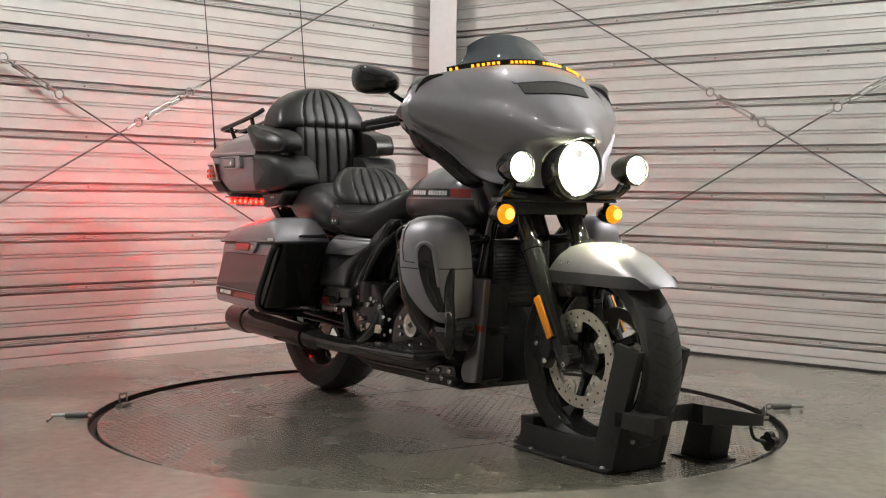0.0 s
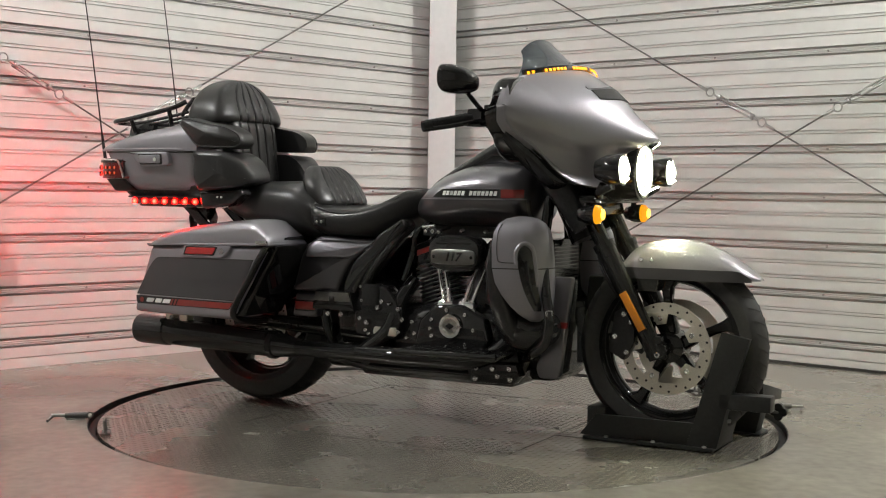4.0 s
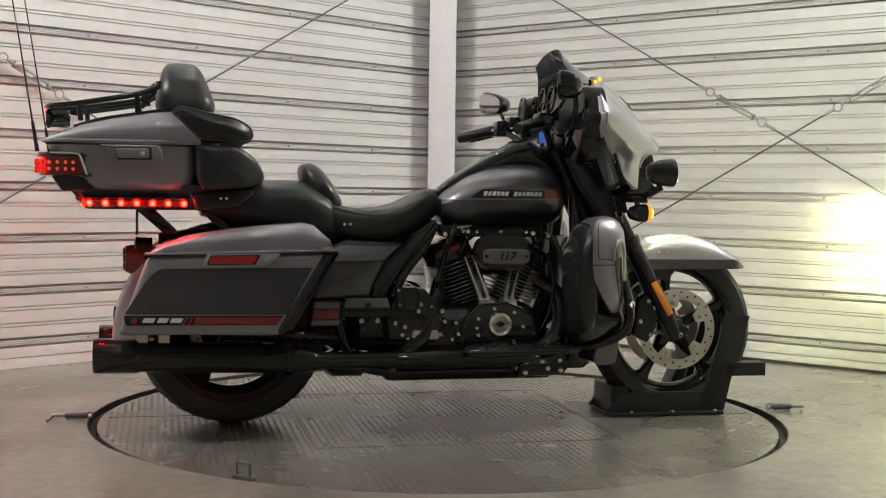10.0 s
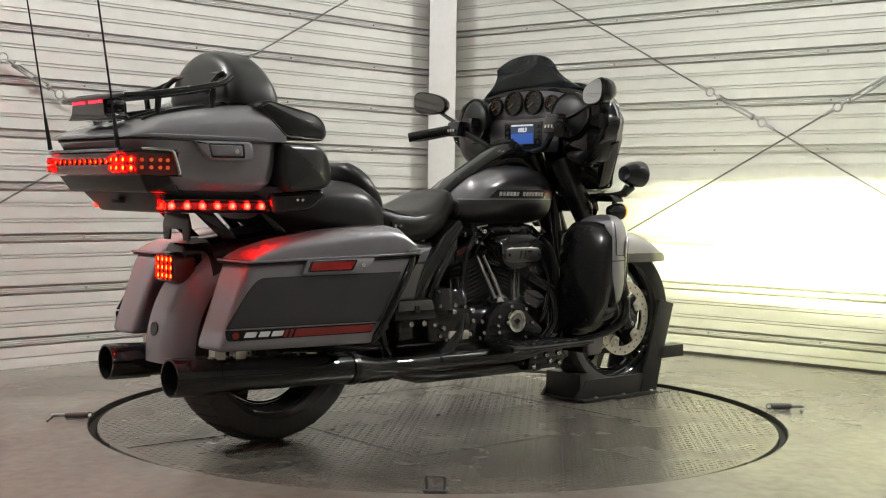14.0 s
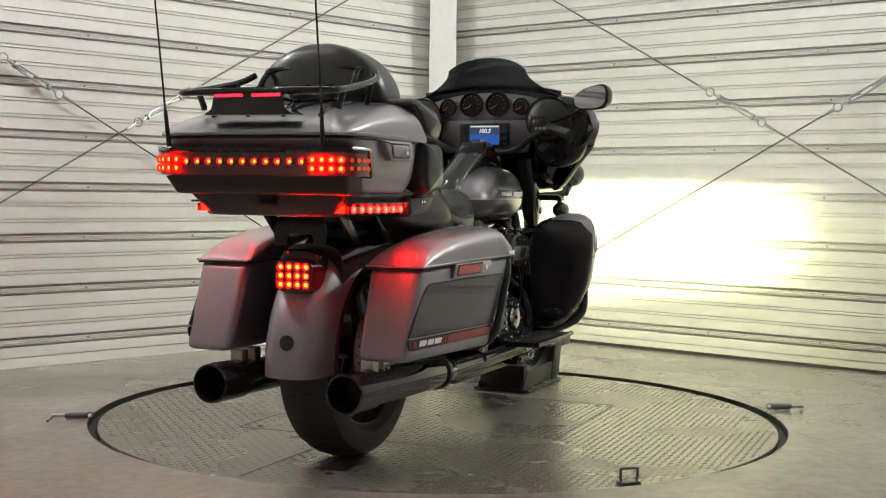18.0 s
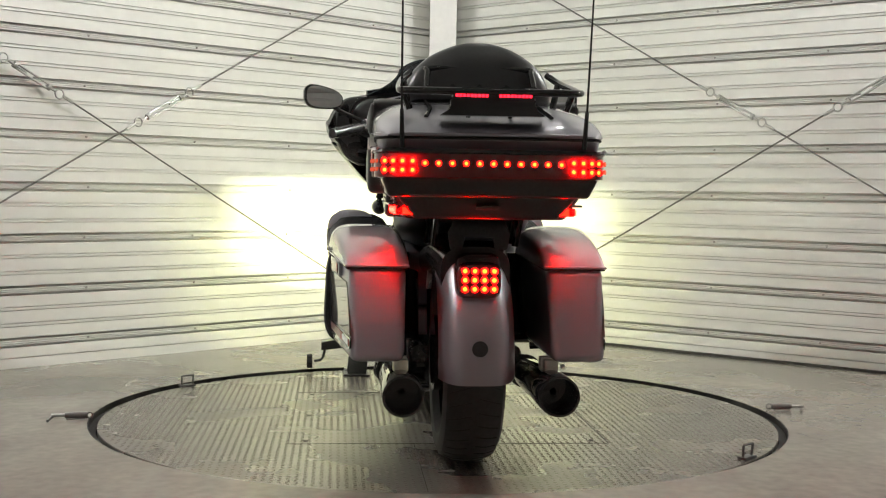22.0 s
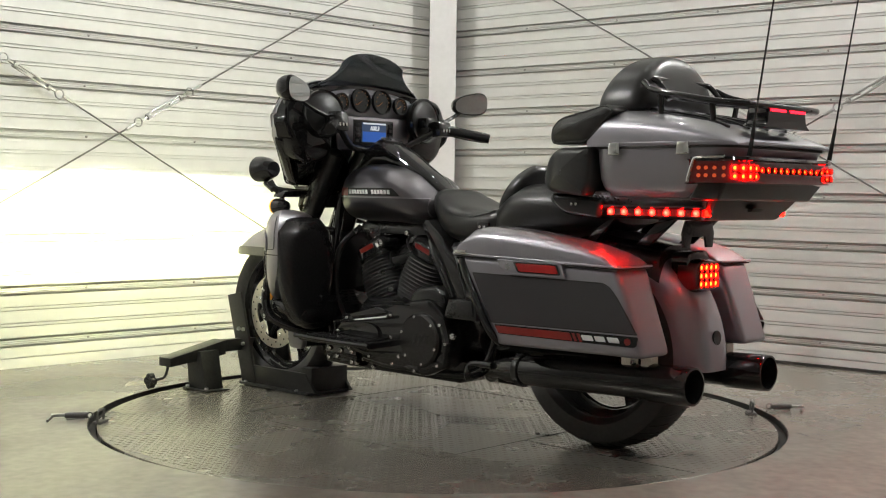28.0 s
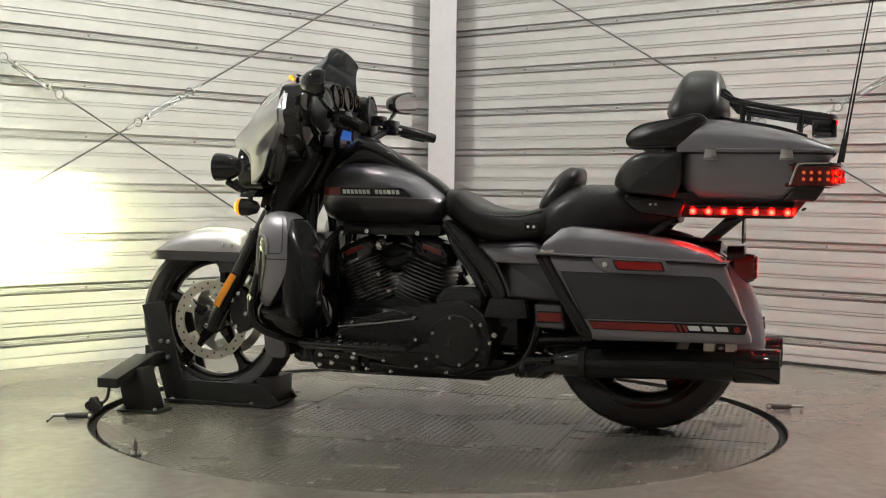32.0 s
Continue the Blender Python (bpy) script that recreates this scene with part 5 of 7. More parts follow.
    for x, z in ((-0.205, 0.36), (-0.115, 0.425), (-0.15, 0.425), (-0.03, 0.365), (-0.18, 0.32), (0.02, 0.32), (0.01, 0.36), (-0.045, 0.32), (-0.19, 0.455)):
        part("case_bolt", bolt((x, -0.201, z), (0, -1, 0), 0.008, 0.006), CHROME, side)
    box_ = part("side_box", hexa((-0.395, -0.215, -0.225, -0.16, 0.385), (-0.385, -0.235, -0.222, -0.16, 0.455), 0.008), GLOSS, bike, "black cover box with bright lid")
    part("box_lid", prism([(-0.385, 0.418), (-0.228, 0.418), (-0.240, 0.450), (-0.378, 0.450)], -0.229, -0.2245, 0.002), PLATE_DARK, box_, "bright steel lid")
    part("box_latch", box(-0.315, -0.295, -0.235, -0.228, 0.41, 0.435, 0.003), GLOSS, box_)
    for x in (-0.325, -0.27):
        part("box_screw", bolt((x, -0.222, 0.372), (0, -1, 0), 0.010, 0.008), CHROME, bike)
    for x, z, big in ((-0.196, 0.475, 0), (-0.190, 0.426, 0), (-0.126, 0.403, 1), (-0.042, 0.402, 1), (-0.172, 0.349, 1), (-0.162, 0.309, 0), (-0.006, 0.304, 0), (-0.080, 0.419, 0)):
        part("case_bolt", bolt((x, -0.203, z), (0, -1, 0), 0.0105 if big else 0.007, 0.012), CHROME, side)
    for x, z in ((0.084, 0.278), (0.084, 0.342)):
        part("cover_bolt", bolt((x, -0.206, z), (0, -1, 0), 0.007, 0.006), CHROME, cover)
    for x in (0.138, 0.245):
        part("tappet_bolt", bolt((x, -0.186, 0.412), (0, -1, 0), 0.007, 0.008), CHROME, bike)
    # hoses and leads below the tank
    for k, pts in enumerate((((0.02, -0.13, 0.70), (0.00, -0.165, 0.665), (-0.02, -0.15, 0.60), (-0.05, -0.16, 0.50)), ((0.34, -0.10, 0.69), (0.33, -0.15, 0.655), (0.30, -0.14, 0.63)), ((0.10, -0.10, 0.69), (0.08, -0.155, 0.675), (0.055, -0.13, 0.64)), ((0.36, -0.12, 0.60), (0.375, -0.16, 0.50), (0.36, -0.165, 0.40), (0.33, -0.16, 0.33)))):
        part("hose", tube(pts, 0.0065 if k else 0.009, 8), GLOSS, bike)
    for x, z in ((0.040, 0.692), (0.090, 0.690), (0.178, 0.694), (0.268, 0.692), (0.345, 0.688)):
        part("fitting", bolt((x, -0.150, z - 0.012), (0, -1, -0.2), 0.008, 0.018), CHROME, bike)
    part("hose_clip", tube([(0.02, -0.152, 0.690), (0.07, -0.154, 0.697)], 0.006, 8, 1), CHROME, bike)
    # left side: primary cover and derby cover
    prim = part("primary_cover", prism([(-0.235, 0.215), (-0.13, 0.175), (0.10, 0.205), (0.29, 0.235), (0.335, 0.30), (0.29, 0.365), (0.12, 0.375), (0.0, 0.395), (-0.06, 0.435), (-0.15, 0.445), (-0.225, 0.39), (-0.255, 0.30)], 0.15, 0.235, 0.020, 4), GLOSS, bike, "gloss black primary chain cover")
    derby = part("derby_cover", lathe([(0.092, 0), (0.094, 0.010), (0.086, 0.018), (0.02, 0.020)], facing((-0.122, 0.234, 0.301), (0, 1, 0)), 44), DERBY, prim, "round dark brushed clutch cover")
    lettering("number", "117", 0.052, Matrix(((-1, 0, 0, -0.125), (0, 0, 1, 0.2545), (0, 1, 0, 0.301), (0, 0, 0, 1))), GLOSS, prim, "black number 117", 0.0006)
    for k in range(6):
        a = 2 * math.pi * k / 6 + 0.3
        part("derby_bolt", bolt((-0.122 + 0.083 * math.cos(a), 0.250, 0.301 + 0.083 * math.sin(a)), (0, 1, 0), 0.006, 0.005), CHROME, prim)
    for x, z in ((-0.20, 0.22), (-0.09, 0.19), (0.02, 0.205), (0.14, 0.22), (0.25, 0.24), (0.30, 0.30), (0.26, 0.35), (0.14, 0.36), (0.03, 0.375), (-0.21, 0.36)):
        part("primary_bolt", bolt((x, 0.234, z), (0, 1, 0), 0.007, 0.006), CHROME, prim)
    part("inspection_cover", loft([[(0.16 + a, y, 0.30 + b) for a, b in oval(0.075, 0.04, 2.4, 28)] for y in (0.233, 0.244)]), GLOSS, prim)
    part("starter", pebble([(-0.215, 0.430), (-0.205, 0.475, 0.02), (-0.150, 0.490, 0.03), (-0.070, 0.482, 0.03), (-0.035, 0.440), (-0.050, 0.405), (-0.200, 0.405)], 0.10, lambda x, z: 0.215, 0.018, 1), GLOSS, bike, "gloss black starter cover", 60)
    part("side_box_lid", hexa((-0.37, -0.215, 0.16, 0.225, 0.385), (-0.36, -0.235, 0.16, 0.222, 0.452), 0.008), SATIN, bike, "black cover box")
    part("box_lid", prism([(-0.355, 0.40), (-0.235, 0.40), (-0.245, 0.445), (-0.350, 0.445)], 0.2245, 0.229, 0.002), SATIN, bike)
    for x in (-0.255, -0.22):
        part("chrome_plug", bolt((x, 0.21, 0.325), (0, 1, 0), 0.013, 0.014), CHROME, bike)
    part("shift_rod", tube([(0.30, 0.262, 0.335), (0.16, 0.268, 0.352), (0.02, 0.262, 0.372)], 0.006, 8), CHROME, bike)
    part("heel_cover", prism([(0.03, 0.385), (0.20, 0.345), (0.24, 0.365), (0.10, 0.40)], 0.225, 0.25, 0.006), GLOSS, bike)
    # top hardware between cylinders, left and right
    part("throttle_body", loft_x([(0.09, 0, 0.56, 0.06, 0.045, 3), (0.15, 0, 0.57, 0.07, 0.055, 3), (0.22, 0, 0.56, 0.06, 0.045, 3)], 20), SATIN, bike)
    knob = part("sensor_boss", disc((0.188, 0.06, 0.622), (0, 1, 0), 0.022, 0.085, 20), SATIN, bike)
    part("sensor_cap", lathe([(0.016, 0), (0.018, 0.004), (0.012, 0.012), (0.006, 0.008)], facing((0.188, 0.145, 0.622), (0, 1, 0)), 20), CHROME, knob, "bright round cap")
    for x, z in ((0.205, 0.515), (0.165, 0.455)):
        part("cylinder_bolt", bolt((x, 0.105, z), (0, 1, 0), 0.009, 0.012), CHROME, bike)
    part("intake_pipe", tube([(0.12, 0.05, 0.575), (0.16, 0.085, 0.56), (0.21, 0.05, 0.575)], 0.022, 12), SATIN, bike)
    part("coil_cover", hexa((-0.02, 0.36, -0.09, 0.09, 0.655), (-0.02, 0.36, -0.08, 0.08, 0.70), 0.015), SATIN, bike)
    for x, y, z in ((-0.02, -0.13, 0.665), (0.06, -0.14, 0.675), (0.30, -0.13, 0.67), (0.36, -0.12, 0.66), (0.05, 0.13, 0.665), (0.24, 0.13, 0.668), (0.34, 0.12, 0.66)):
        part("fitting", bolt((x, y, z), (0, 1 if y > 0 else -1, 0.1), 0.010, 0.016), CHROME, bike)
    # cables and hoses
    for s in SIDES:
        part("spark_lead", tube(mirror_pts([(0.10, 0.06, 0.655), (0.06, 0.13, 0.64), (0.04, 0.13, 0.60)], s), 0.005, 8), SATIN, bike)
        part("hose", tube(mirror_pts([(0.36, 0.08, 0.68), (0.40, 0.15, 0.60), (0.42, 0.15, 0.45), (0.38, 0.14, 0.33)], s), 0.011, 10), SATIN, bike)


def build_frame():
    for s in SIDES:
        part("frame_rail", tube(mirror_pts([(0.47, 0.08, 0.80), (0.46, 0.13, 0.55), (0.43, 0.14, 0.28), (0.36, 0.14, 0.195), (0.10, 0.14, 0.185), (-0.25, 0.14, 0.19), (-0.36, 0.14, 0.26), (-0.40, 0.14, 0.45), (-0.36, 0.13, 0.62)], s), 0.019, 12), GLOSS, bike, "gloss black frame tube")
        part("seat_rail", tube(mirror_pts([(-0.05, 0.11, 0.70), (-0.10, 0.16, 0.62), (-0.17, 0.175, 0.53), (-0.21, 0.175, 0.45)], s), 0.016, 10), GLOSS, bike)
        # crash bar loop round the lower fairing
        part("engine_guard", tube(mirror_pts([(0.47, 0.13, 0.66), (0.53, 0.25, 0.66), (0.555, 0.320, 0.60), (0.575, 0.345, 0.50), (0.592, 0.352, 0.42), (0.580, 0.345, 0.345), (0.52, 0.30, 0.30), (0.44, 0.18, 0.265)], s), 0.0165, 12), GLOSS, bike, "gloss black engine guard")
        # lower fairing
        low_at = [(0.740, 0.492, 0.338, 0.012, 0.022), (0.733, 0.494, 0.336, 0.038, 0.052), (0.718, 0.496, 0.334, 0.056, 0.076), (0.690, 0.499, 0.333, 0.070, 0.093), (0.650, 0.500, 0.332, 0.075, 0.101), (0.580, 0.502, 0.328, 0.077, 0.103),
                  (0.530, 0.507, 0.324, 0.073, 0.101), (0.490, 0.516, 0.320, 0.062, 0.095), (0.455, 0.526, 0.315, 0.048, 0.085), (0.425, 0.537, 0.310, 0.032, 0.070), (0.405, 0.544, 0.306, 0.016, 0.045)]

        def low_at_z(z):
            return [curve([(-k[0], k[i]) for k in low_at], -z) for i in (1, 2, 3, 4)]

        def low_y(x, z, grow=0.0):
            """Outer face: widest at its rear edge, swept in towards the front."""
            cx, cy, hx, hy = low_at_z(z)
            q = min(max((x - cx + hx) / (2 * hx), 0.0), 1.0)
            return cy - 0.25 * hy + 1.25 * hy * (1 - q ** 2.3) ** (1 / 2.3) + grow

        def low_ring(z, grow=0.0):
            cx, cy, hx, hy = low_at_z(z)
            hx, hy = hx + grow, hy + grow
            ring = []
            for k in range(25):
                a = math.pi / 2 * k / 24
                ring.append((cx - hx + 2 * hx * math.sin(a) ** (2 / 2.3), s * (cy - 0.25 * hy + 1.25 * hy * math.cos(a) ** (2 / 2.3)), z))
            for f, g in ((0.97, -0.5), (0.85, -0.72), (0.6, -0.88), (0.0, -1.0), (-0.6, -1.0), (-1.0, -0.95), (-1.0, 0.0), (-1.0, 0.6)):
                ring.append((cx + hx * f, s * (cy + hy * g), z))
            return ring
        low = part("lower_fairing", loft([low_ring(k[0]) for k in low_at[:5]] + [low_ring(0.577)]), SILVER, bike, "silver lower fairing leg shield", 50)
        part("lower_half", loft([low_ring(0.5735)] + [low_ring(z) for z in (0.55, 0.53, 0.51, 0.49, 0.47, 0.455, 0.44, 0.425, 0.405)]), SILVER, low, "lower half of the leg shield", 50)
        part("seam", loft([low_ring(0.571, -0.0015), low_ring(0.579, -0.0015)]), GROOVE, low)
        part("door_seam", tube([(x, s * low_y(x, z, 0.0006), z) for x, z in [(0.452, 0.716), (0.444, 0.690), (0.443, 0.640), (0.446, 0.604), (0.455, 0.596), (0.480, 0.594), (0.505, 0.594)]], 0.0016, 6, 3), GROOVE, low, "fine seam of the glove box door")
        # tall scoop: black throat with a raised silver arch round its head
        sides = [(0.440, 0.549, 0.563), (0.470, 0.538, 0.564), (0.500, 0.528, 0.562), (0.540, 0.518, 0.560), (0.580, 0.511, 0.556), (0.610, 0.508, 0.551), (0.630, 0.511, 0.547), (0.643, 0.518, 0.539), (0.649, 0.526, 0.531)]
        strip = [[(x0 + (x1 - x0) * k / 6, s * low_y(x0 + (x1 - x0) * k / 6, z, 0.0035), z) for k in range(7)] for z, x0, x1 in sides]
        part("vent", thicken(loft(strip, closed=False), 0.004), GLOSS, low, "tall black vent scoop")
        arch = [(0.505, 0.590), (0.503, 0.615), (0.509, 0.642), (0.528, 0.656), (0.547, 0.641), (0.554, 0.595), (0.558, 0.550), (0.560, 0.520)]
        part("vent_trim", tube([(x, s * low_y(x, z, 0.002), z) for x, z in arch], 0.0068, 8, 4), SILVER, low, "raised silver lip of the scoop")
        part("vent_blade", tube([(0.533, s * low_y(0.533, 0.60, 0.002), 0.60), (0.541, s * low_y(0.541, 0.53, 0.003), 0.53), (0.554, s * low_y(0.554, 0.46, 0.003), 0.46)], 0.0050, 8, 4), SATIN, low)
        cowl = [(0.405, 0.420), (0.455, 0.452), (0.515, 0.415), (0.572, 0.425), (0.592, 0.390), (0.584, 0.345), (0.545, 0.312), (0.460, 0.292), (0.400, 0.325)]
        part("radiator_cowl", pebble(cowl, 0.12, lambda x, z: 0.345 - 0.5 * max(0.0, 0.36 - z), 0.045, s, 0.03, crown=0.008), GLOSS, bike, "gloss black fan cowl below the leg shield", 60)
        st = [(0.722, 0.468, s * 0.300, 0.014, 0.05, 2.4), (0.705, 0.452, s * 0.302, 0.030, 0.088, 2.8), (0.66, 0.436, s * 0.306, 0.036, 0.124, 3.0), (0.58, 0.422, s * 0.304, 0.042, 0.126, 3.2), (0.48, 0.426, s * 0.296, 0.042, 0.120, 3.2),
              (0.40, 0.440, s * 0.280, 0.042, 0.104, 3.0), (0.34, 0.450, s * 0.255, 0.042, 0.085, 2.7), (0.30, 0.458, s * 0.232, 0.034, 0.055, 2.4), (0.285, 0.462, s * 0.22, 0.016, 0.03, 2.1)]
        part("leg_shield_back", loft_z(st, 36), SATIN, bike, "gloss black inner leg shield")
        panel = part("spoiler_panel", pebble([(0.500, 0.245, 0.02), (0.512, 0.208, 0.02), (0.585, 0.212, 0.02), (0.606, 0.395), (0.625, 0.545), (0.560, 0.545), (0.540, 0.330, 0.05)], 0.222, lambda x, z: 0.246, 0.006, s, 0.01), SILVER_DARK, bike, "dark silver spoiler panel with a red stripe")
        part("red_stripe", hexa((0.545, 0.6075, *sorted((s * 0.235, s * 0.2475)), 0.378), (0.547, 0.6095, *sorted((s * 0.235, s * 0.2475)), 0.398), 0.001), RED_PAINT, panel)
        part("spoiler_core", hexa((0.505, 0.575, *sorted((s * 0.125, s * 0.222)), 0.215), (0.535, 0.600, *sorted((s * 0.125, s * 0.222)), 0.53), 0.012, 3), SATIN, bike, "black duct beside the spoiler panel")
        bracket = part("frame_bracket", prism([(0.235, 0.168), (0.40, 0.172), (0.425, 0.20), (0.41, 0.245), (0.25, 0.24)], *sorted((s * 0.150, s * 0.205)), 0.008), GLOSS, bike, "black frame bracket with bright bolts")
        for x, z in ((0.265, 0.222), (0.262, 0.184), (0.325, 0.222), (0.345, 0.198), (0.388, 0.226), (0.392, 0.190)):
            part("bracket_bolt", bolt((x, s * 0.205, z), (0, s, 0), 0.0095, 0.008), CHROME, bracket)
        part("guard_clamp", disc((0.588, s * 0.350, 0.435), (0.6, s, 0), 0.013, 0.018, 16), CHROME, bike)
        # floorboards
        fb = part("floorboard", hexa((0.03, 0.40, *sorted((s * 0.225, s * 0.345)), 0.262), (0.03, 0.42, *sorted((s * 0.215, s * 0.355)), 0.285), 0.008), SATIN, bike, "black rider floorboard with rubber pad")
        bm = bmesh.new()
        for k in range(9):
            x = 0.06 + 0.035 * k
            box(x, x + 0.02, *sorted((s * 0.235, s * 0.335)), 0.284, 0.291, 0.002, 1, bm)
        part("pad", bm, SATIN, fb)["kind"] = "stuff"
        part("floorboard_edge", tube(mirror_pts([(0.02, 0.35, 0.275), (0.20, 0.36, 0.278), (0.41, 0.358, 0.282)], s), 0.009, 10), GLOSS, fb)
        part("floorboard_bracket", tube(mirror_pts([(0.20, 0.15, 0.21), (0.20, 0.24, 0.265)], s), 0.014, 10), SATIN, fb)
        # saddlebag guard
        part("bag_guard", tube(mirror_pts([(-0.46, 0.20, 0.635), (-0.462, 0.33, 0.632), (-0.470, 0.405, 0.605), (-0.53, 0.418, 0.50), (-0.60, 0.415, 0.385), (-0.615, 0.36, 0.345), (-0.60, 0.22, 0.33)], s), 0.0125, 12), GLOSS, bike, "gloss black saddlebag guard rail")
        # side covers
        def flank(x, z):
            return 0.212 - 0.5 * max(0.0, z - 0.56) ** 1.5 - 0.03 * max(0.0, (x + 0.32) / 0.1) ** 2
        cover = part("side_cover", pebble([(-0.490, 0.446), (-0.296, 0.452, 0.01), (-0.284, 0.490, 0.03), (-0.266, 0.527, 0.03), (-0.242, 0.566, 0.03), (-0.205, 0.600, 0.03), (-0.165, 0.624), (-0.168, 0.642), (-0.38, 0.650), (-0.445, 0.612, 0.02)], 0.10, flank, 0.014, s), CHARCOAL, bike, "charcoal side cover", 60)
        part("upper_band", pebble([(-0.432, 0.572), (-0.247, 0.574, 0.01), (-0.205, 0.606, 0.02), (-0.175, 0.626), (-0.40, 0.632), (-0.425, 0.605)], 0.15, lambda x, z: flank(x, z) + 0.003, 0.006, s, 0.008), SILVER_DARK, cover, "dark silver upper band of the side cover")
        swoop = pebble([(-0.294, 0.448), (-0.245, 0.425), (-0.222, 0.470, 0.03), (-0.180, 0.540, 0.05), (-0.100, 0.625, 0.05), (-0.040, 0.690), (-0.060, 0.720), (-0.150, 0.662), (-0.178, 0.622, 0.03), (-0.212, 0.594, 0.03), (-0.246, 0.562, 0.03), (-0.272, 0.524, 0.03), (-0.287, 0.490, 0.02)], 0.09, lambda x, z: 0.190 - 0.12 * max(0.0, x + 0.25), 0.016, s, 0.01)
        part("frame_cover", swoop, GLOSS, bike, "gloss black frame cover sweeping up to the tank", 60)
        part("lower_cover", pebble([(-0.500, 0.350), (-0.395, 0.352), (-0.385, 0.440), (-0.485, 0.440)], 0.10, lambda x, z: 0.196, 0.010, s), SILVER_DARK, cover, "dark silver lower side panel")
        part("red_band", box(-0.484, -0.400, *sorted((s * 0.190, s * 0.1985)), 0.378, 0.407, 0.001), RED_PAINT, cover, "short red stripe")
        part("band_edge", box(-0.486, -0.398, *sorted((s * 0.190, s * 0.1975)), 0.372, 0.413, 0.001), GLOSS, cover)
        part("swingarm", tube(mirror_pts([(-0.36, 0.12, 0.30), (-0.55, 0.135, 0.315), (-0.78, 0.14, 0.326)], s), 0.028, 12), CAST, bike)
        part("shock", tube(mirror_pts([(-0.62, 0.165, 0.36), (-0.50, 0.16, 0.55)], s), 0.030, 14, 1), SATIN, bike)
    part("chin_panel", loft_z([(0.185, 0.47, 0, 0.05, 0.13, 4), (0.20, 0.475, 0, 0.06, 0.145, 4), (0.36, 0.485, 0, 0.055, 0.15, 4), (0.44, 0.49, 0, 0.04, 0.14, 4)], 28), GLOSS, bike, "dark chin panel below the radiator")
    part("oil_cooler", box(0.45, 0.50, -0.12, 0.12, 0.44, 0.66, 0.008), SATIN, bike, "black radiator grille")
    bm = bmesh.new()
    for k in range(16):
        box(0.50, 0.504, -0.11, 0.11, 0.455 + 0.0125 * k, 0.459 + 0.0125 * k, bm=bm)
    part("cooler_slats", bm, CAST, bike)["kind"] = "stuff"
    part("belly_pan", hexa((-0.22, 0.37, -0.14, 0.14, 0.150), (-0.30, 0.43, -0.165, 0.165, 0.235), 0.02), CAST, bike, "black underside of the engine")
    for s in SIDES:
        plate = part("guard_plate", prism([(0.22, 0.185), (0.38, 0.195), (0.41, 0.24), (0.40, 0.285), (0.26, 0.275), (0.21, 0.23)], *sorted((s * 0.145, s * 0.175)), 0.006), SATIN, bike)
        for x, z in ((0.26, 0.245), (0.24, 0.195), (0.33, 0.20), (0.36, 0.215), (0.33, 0.25), (0.365, 0.262)):
            part("plate_bolt", bolt((x, s * 0.175, z), (0, s, 0), 0.0085, 0.007), CHROME, plate)


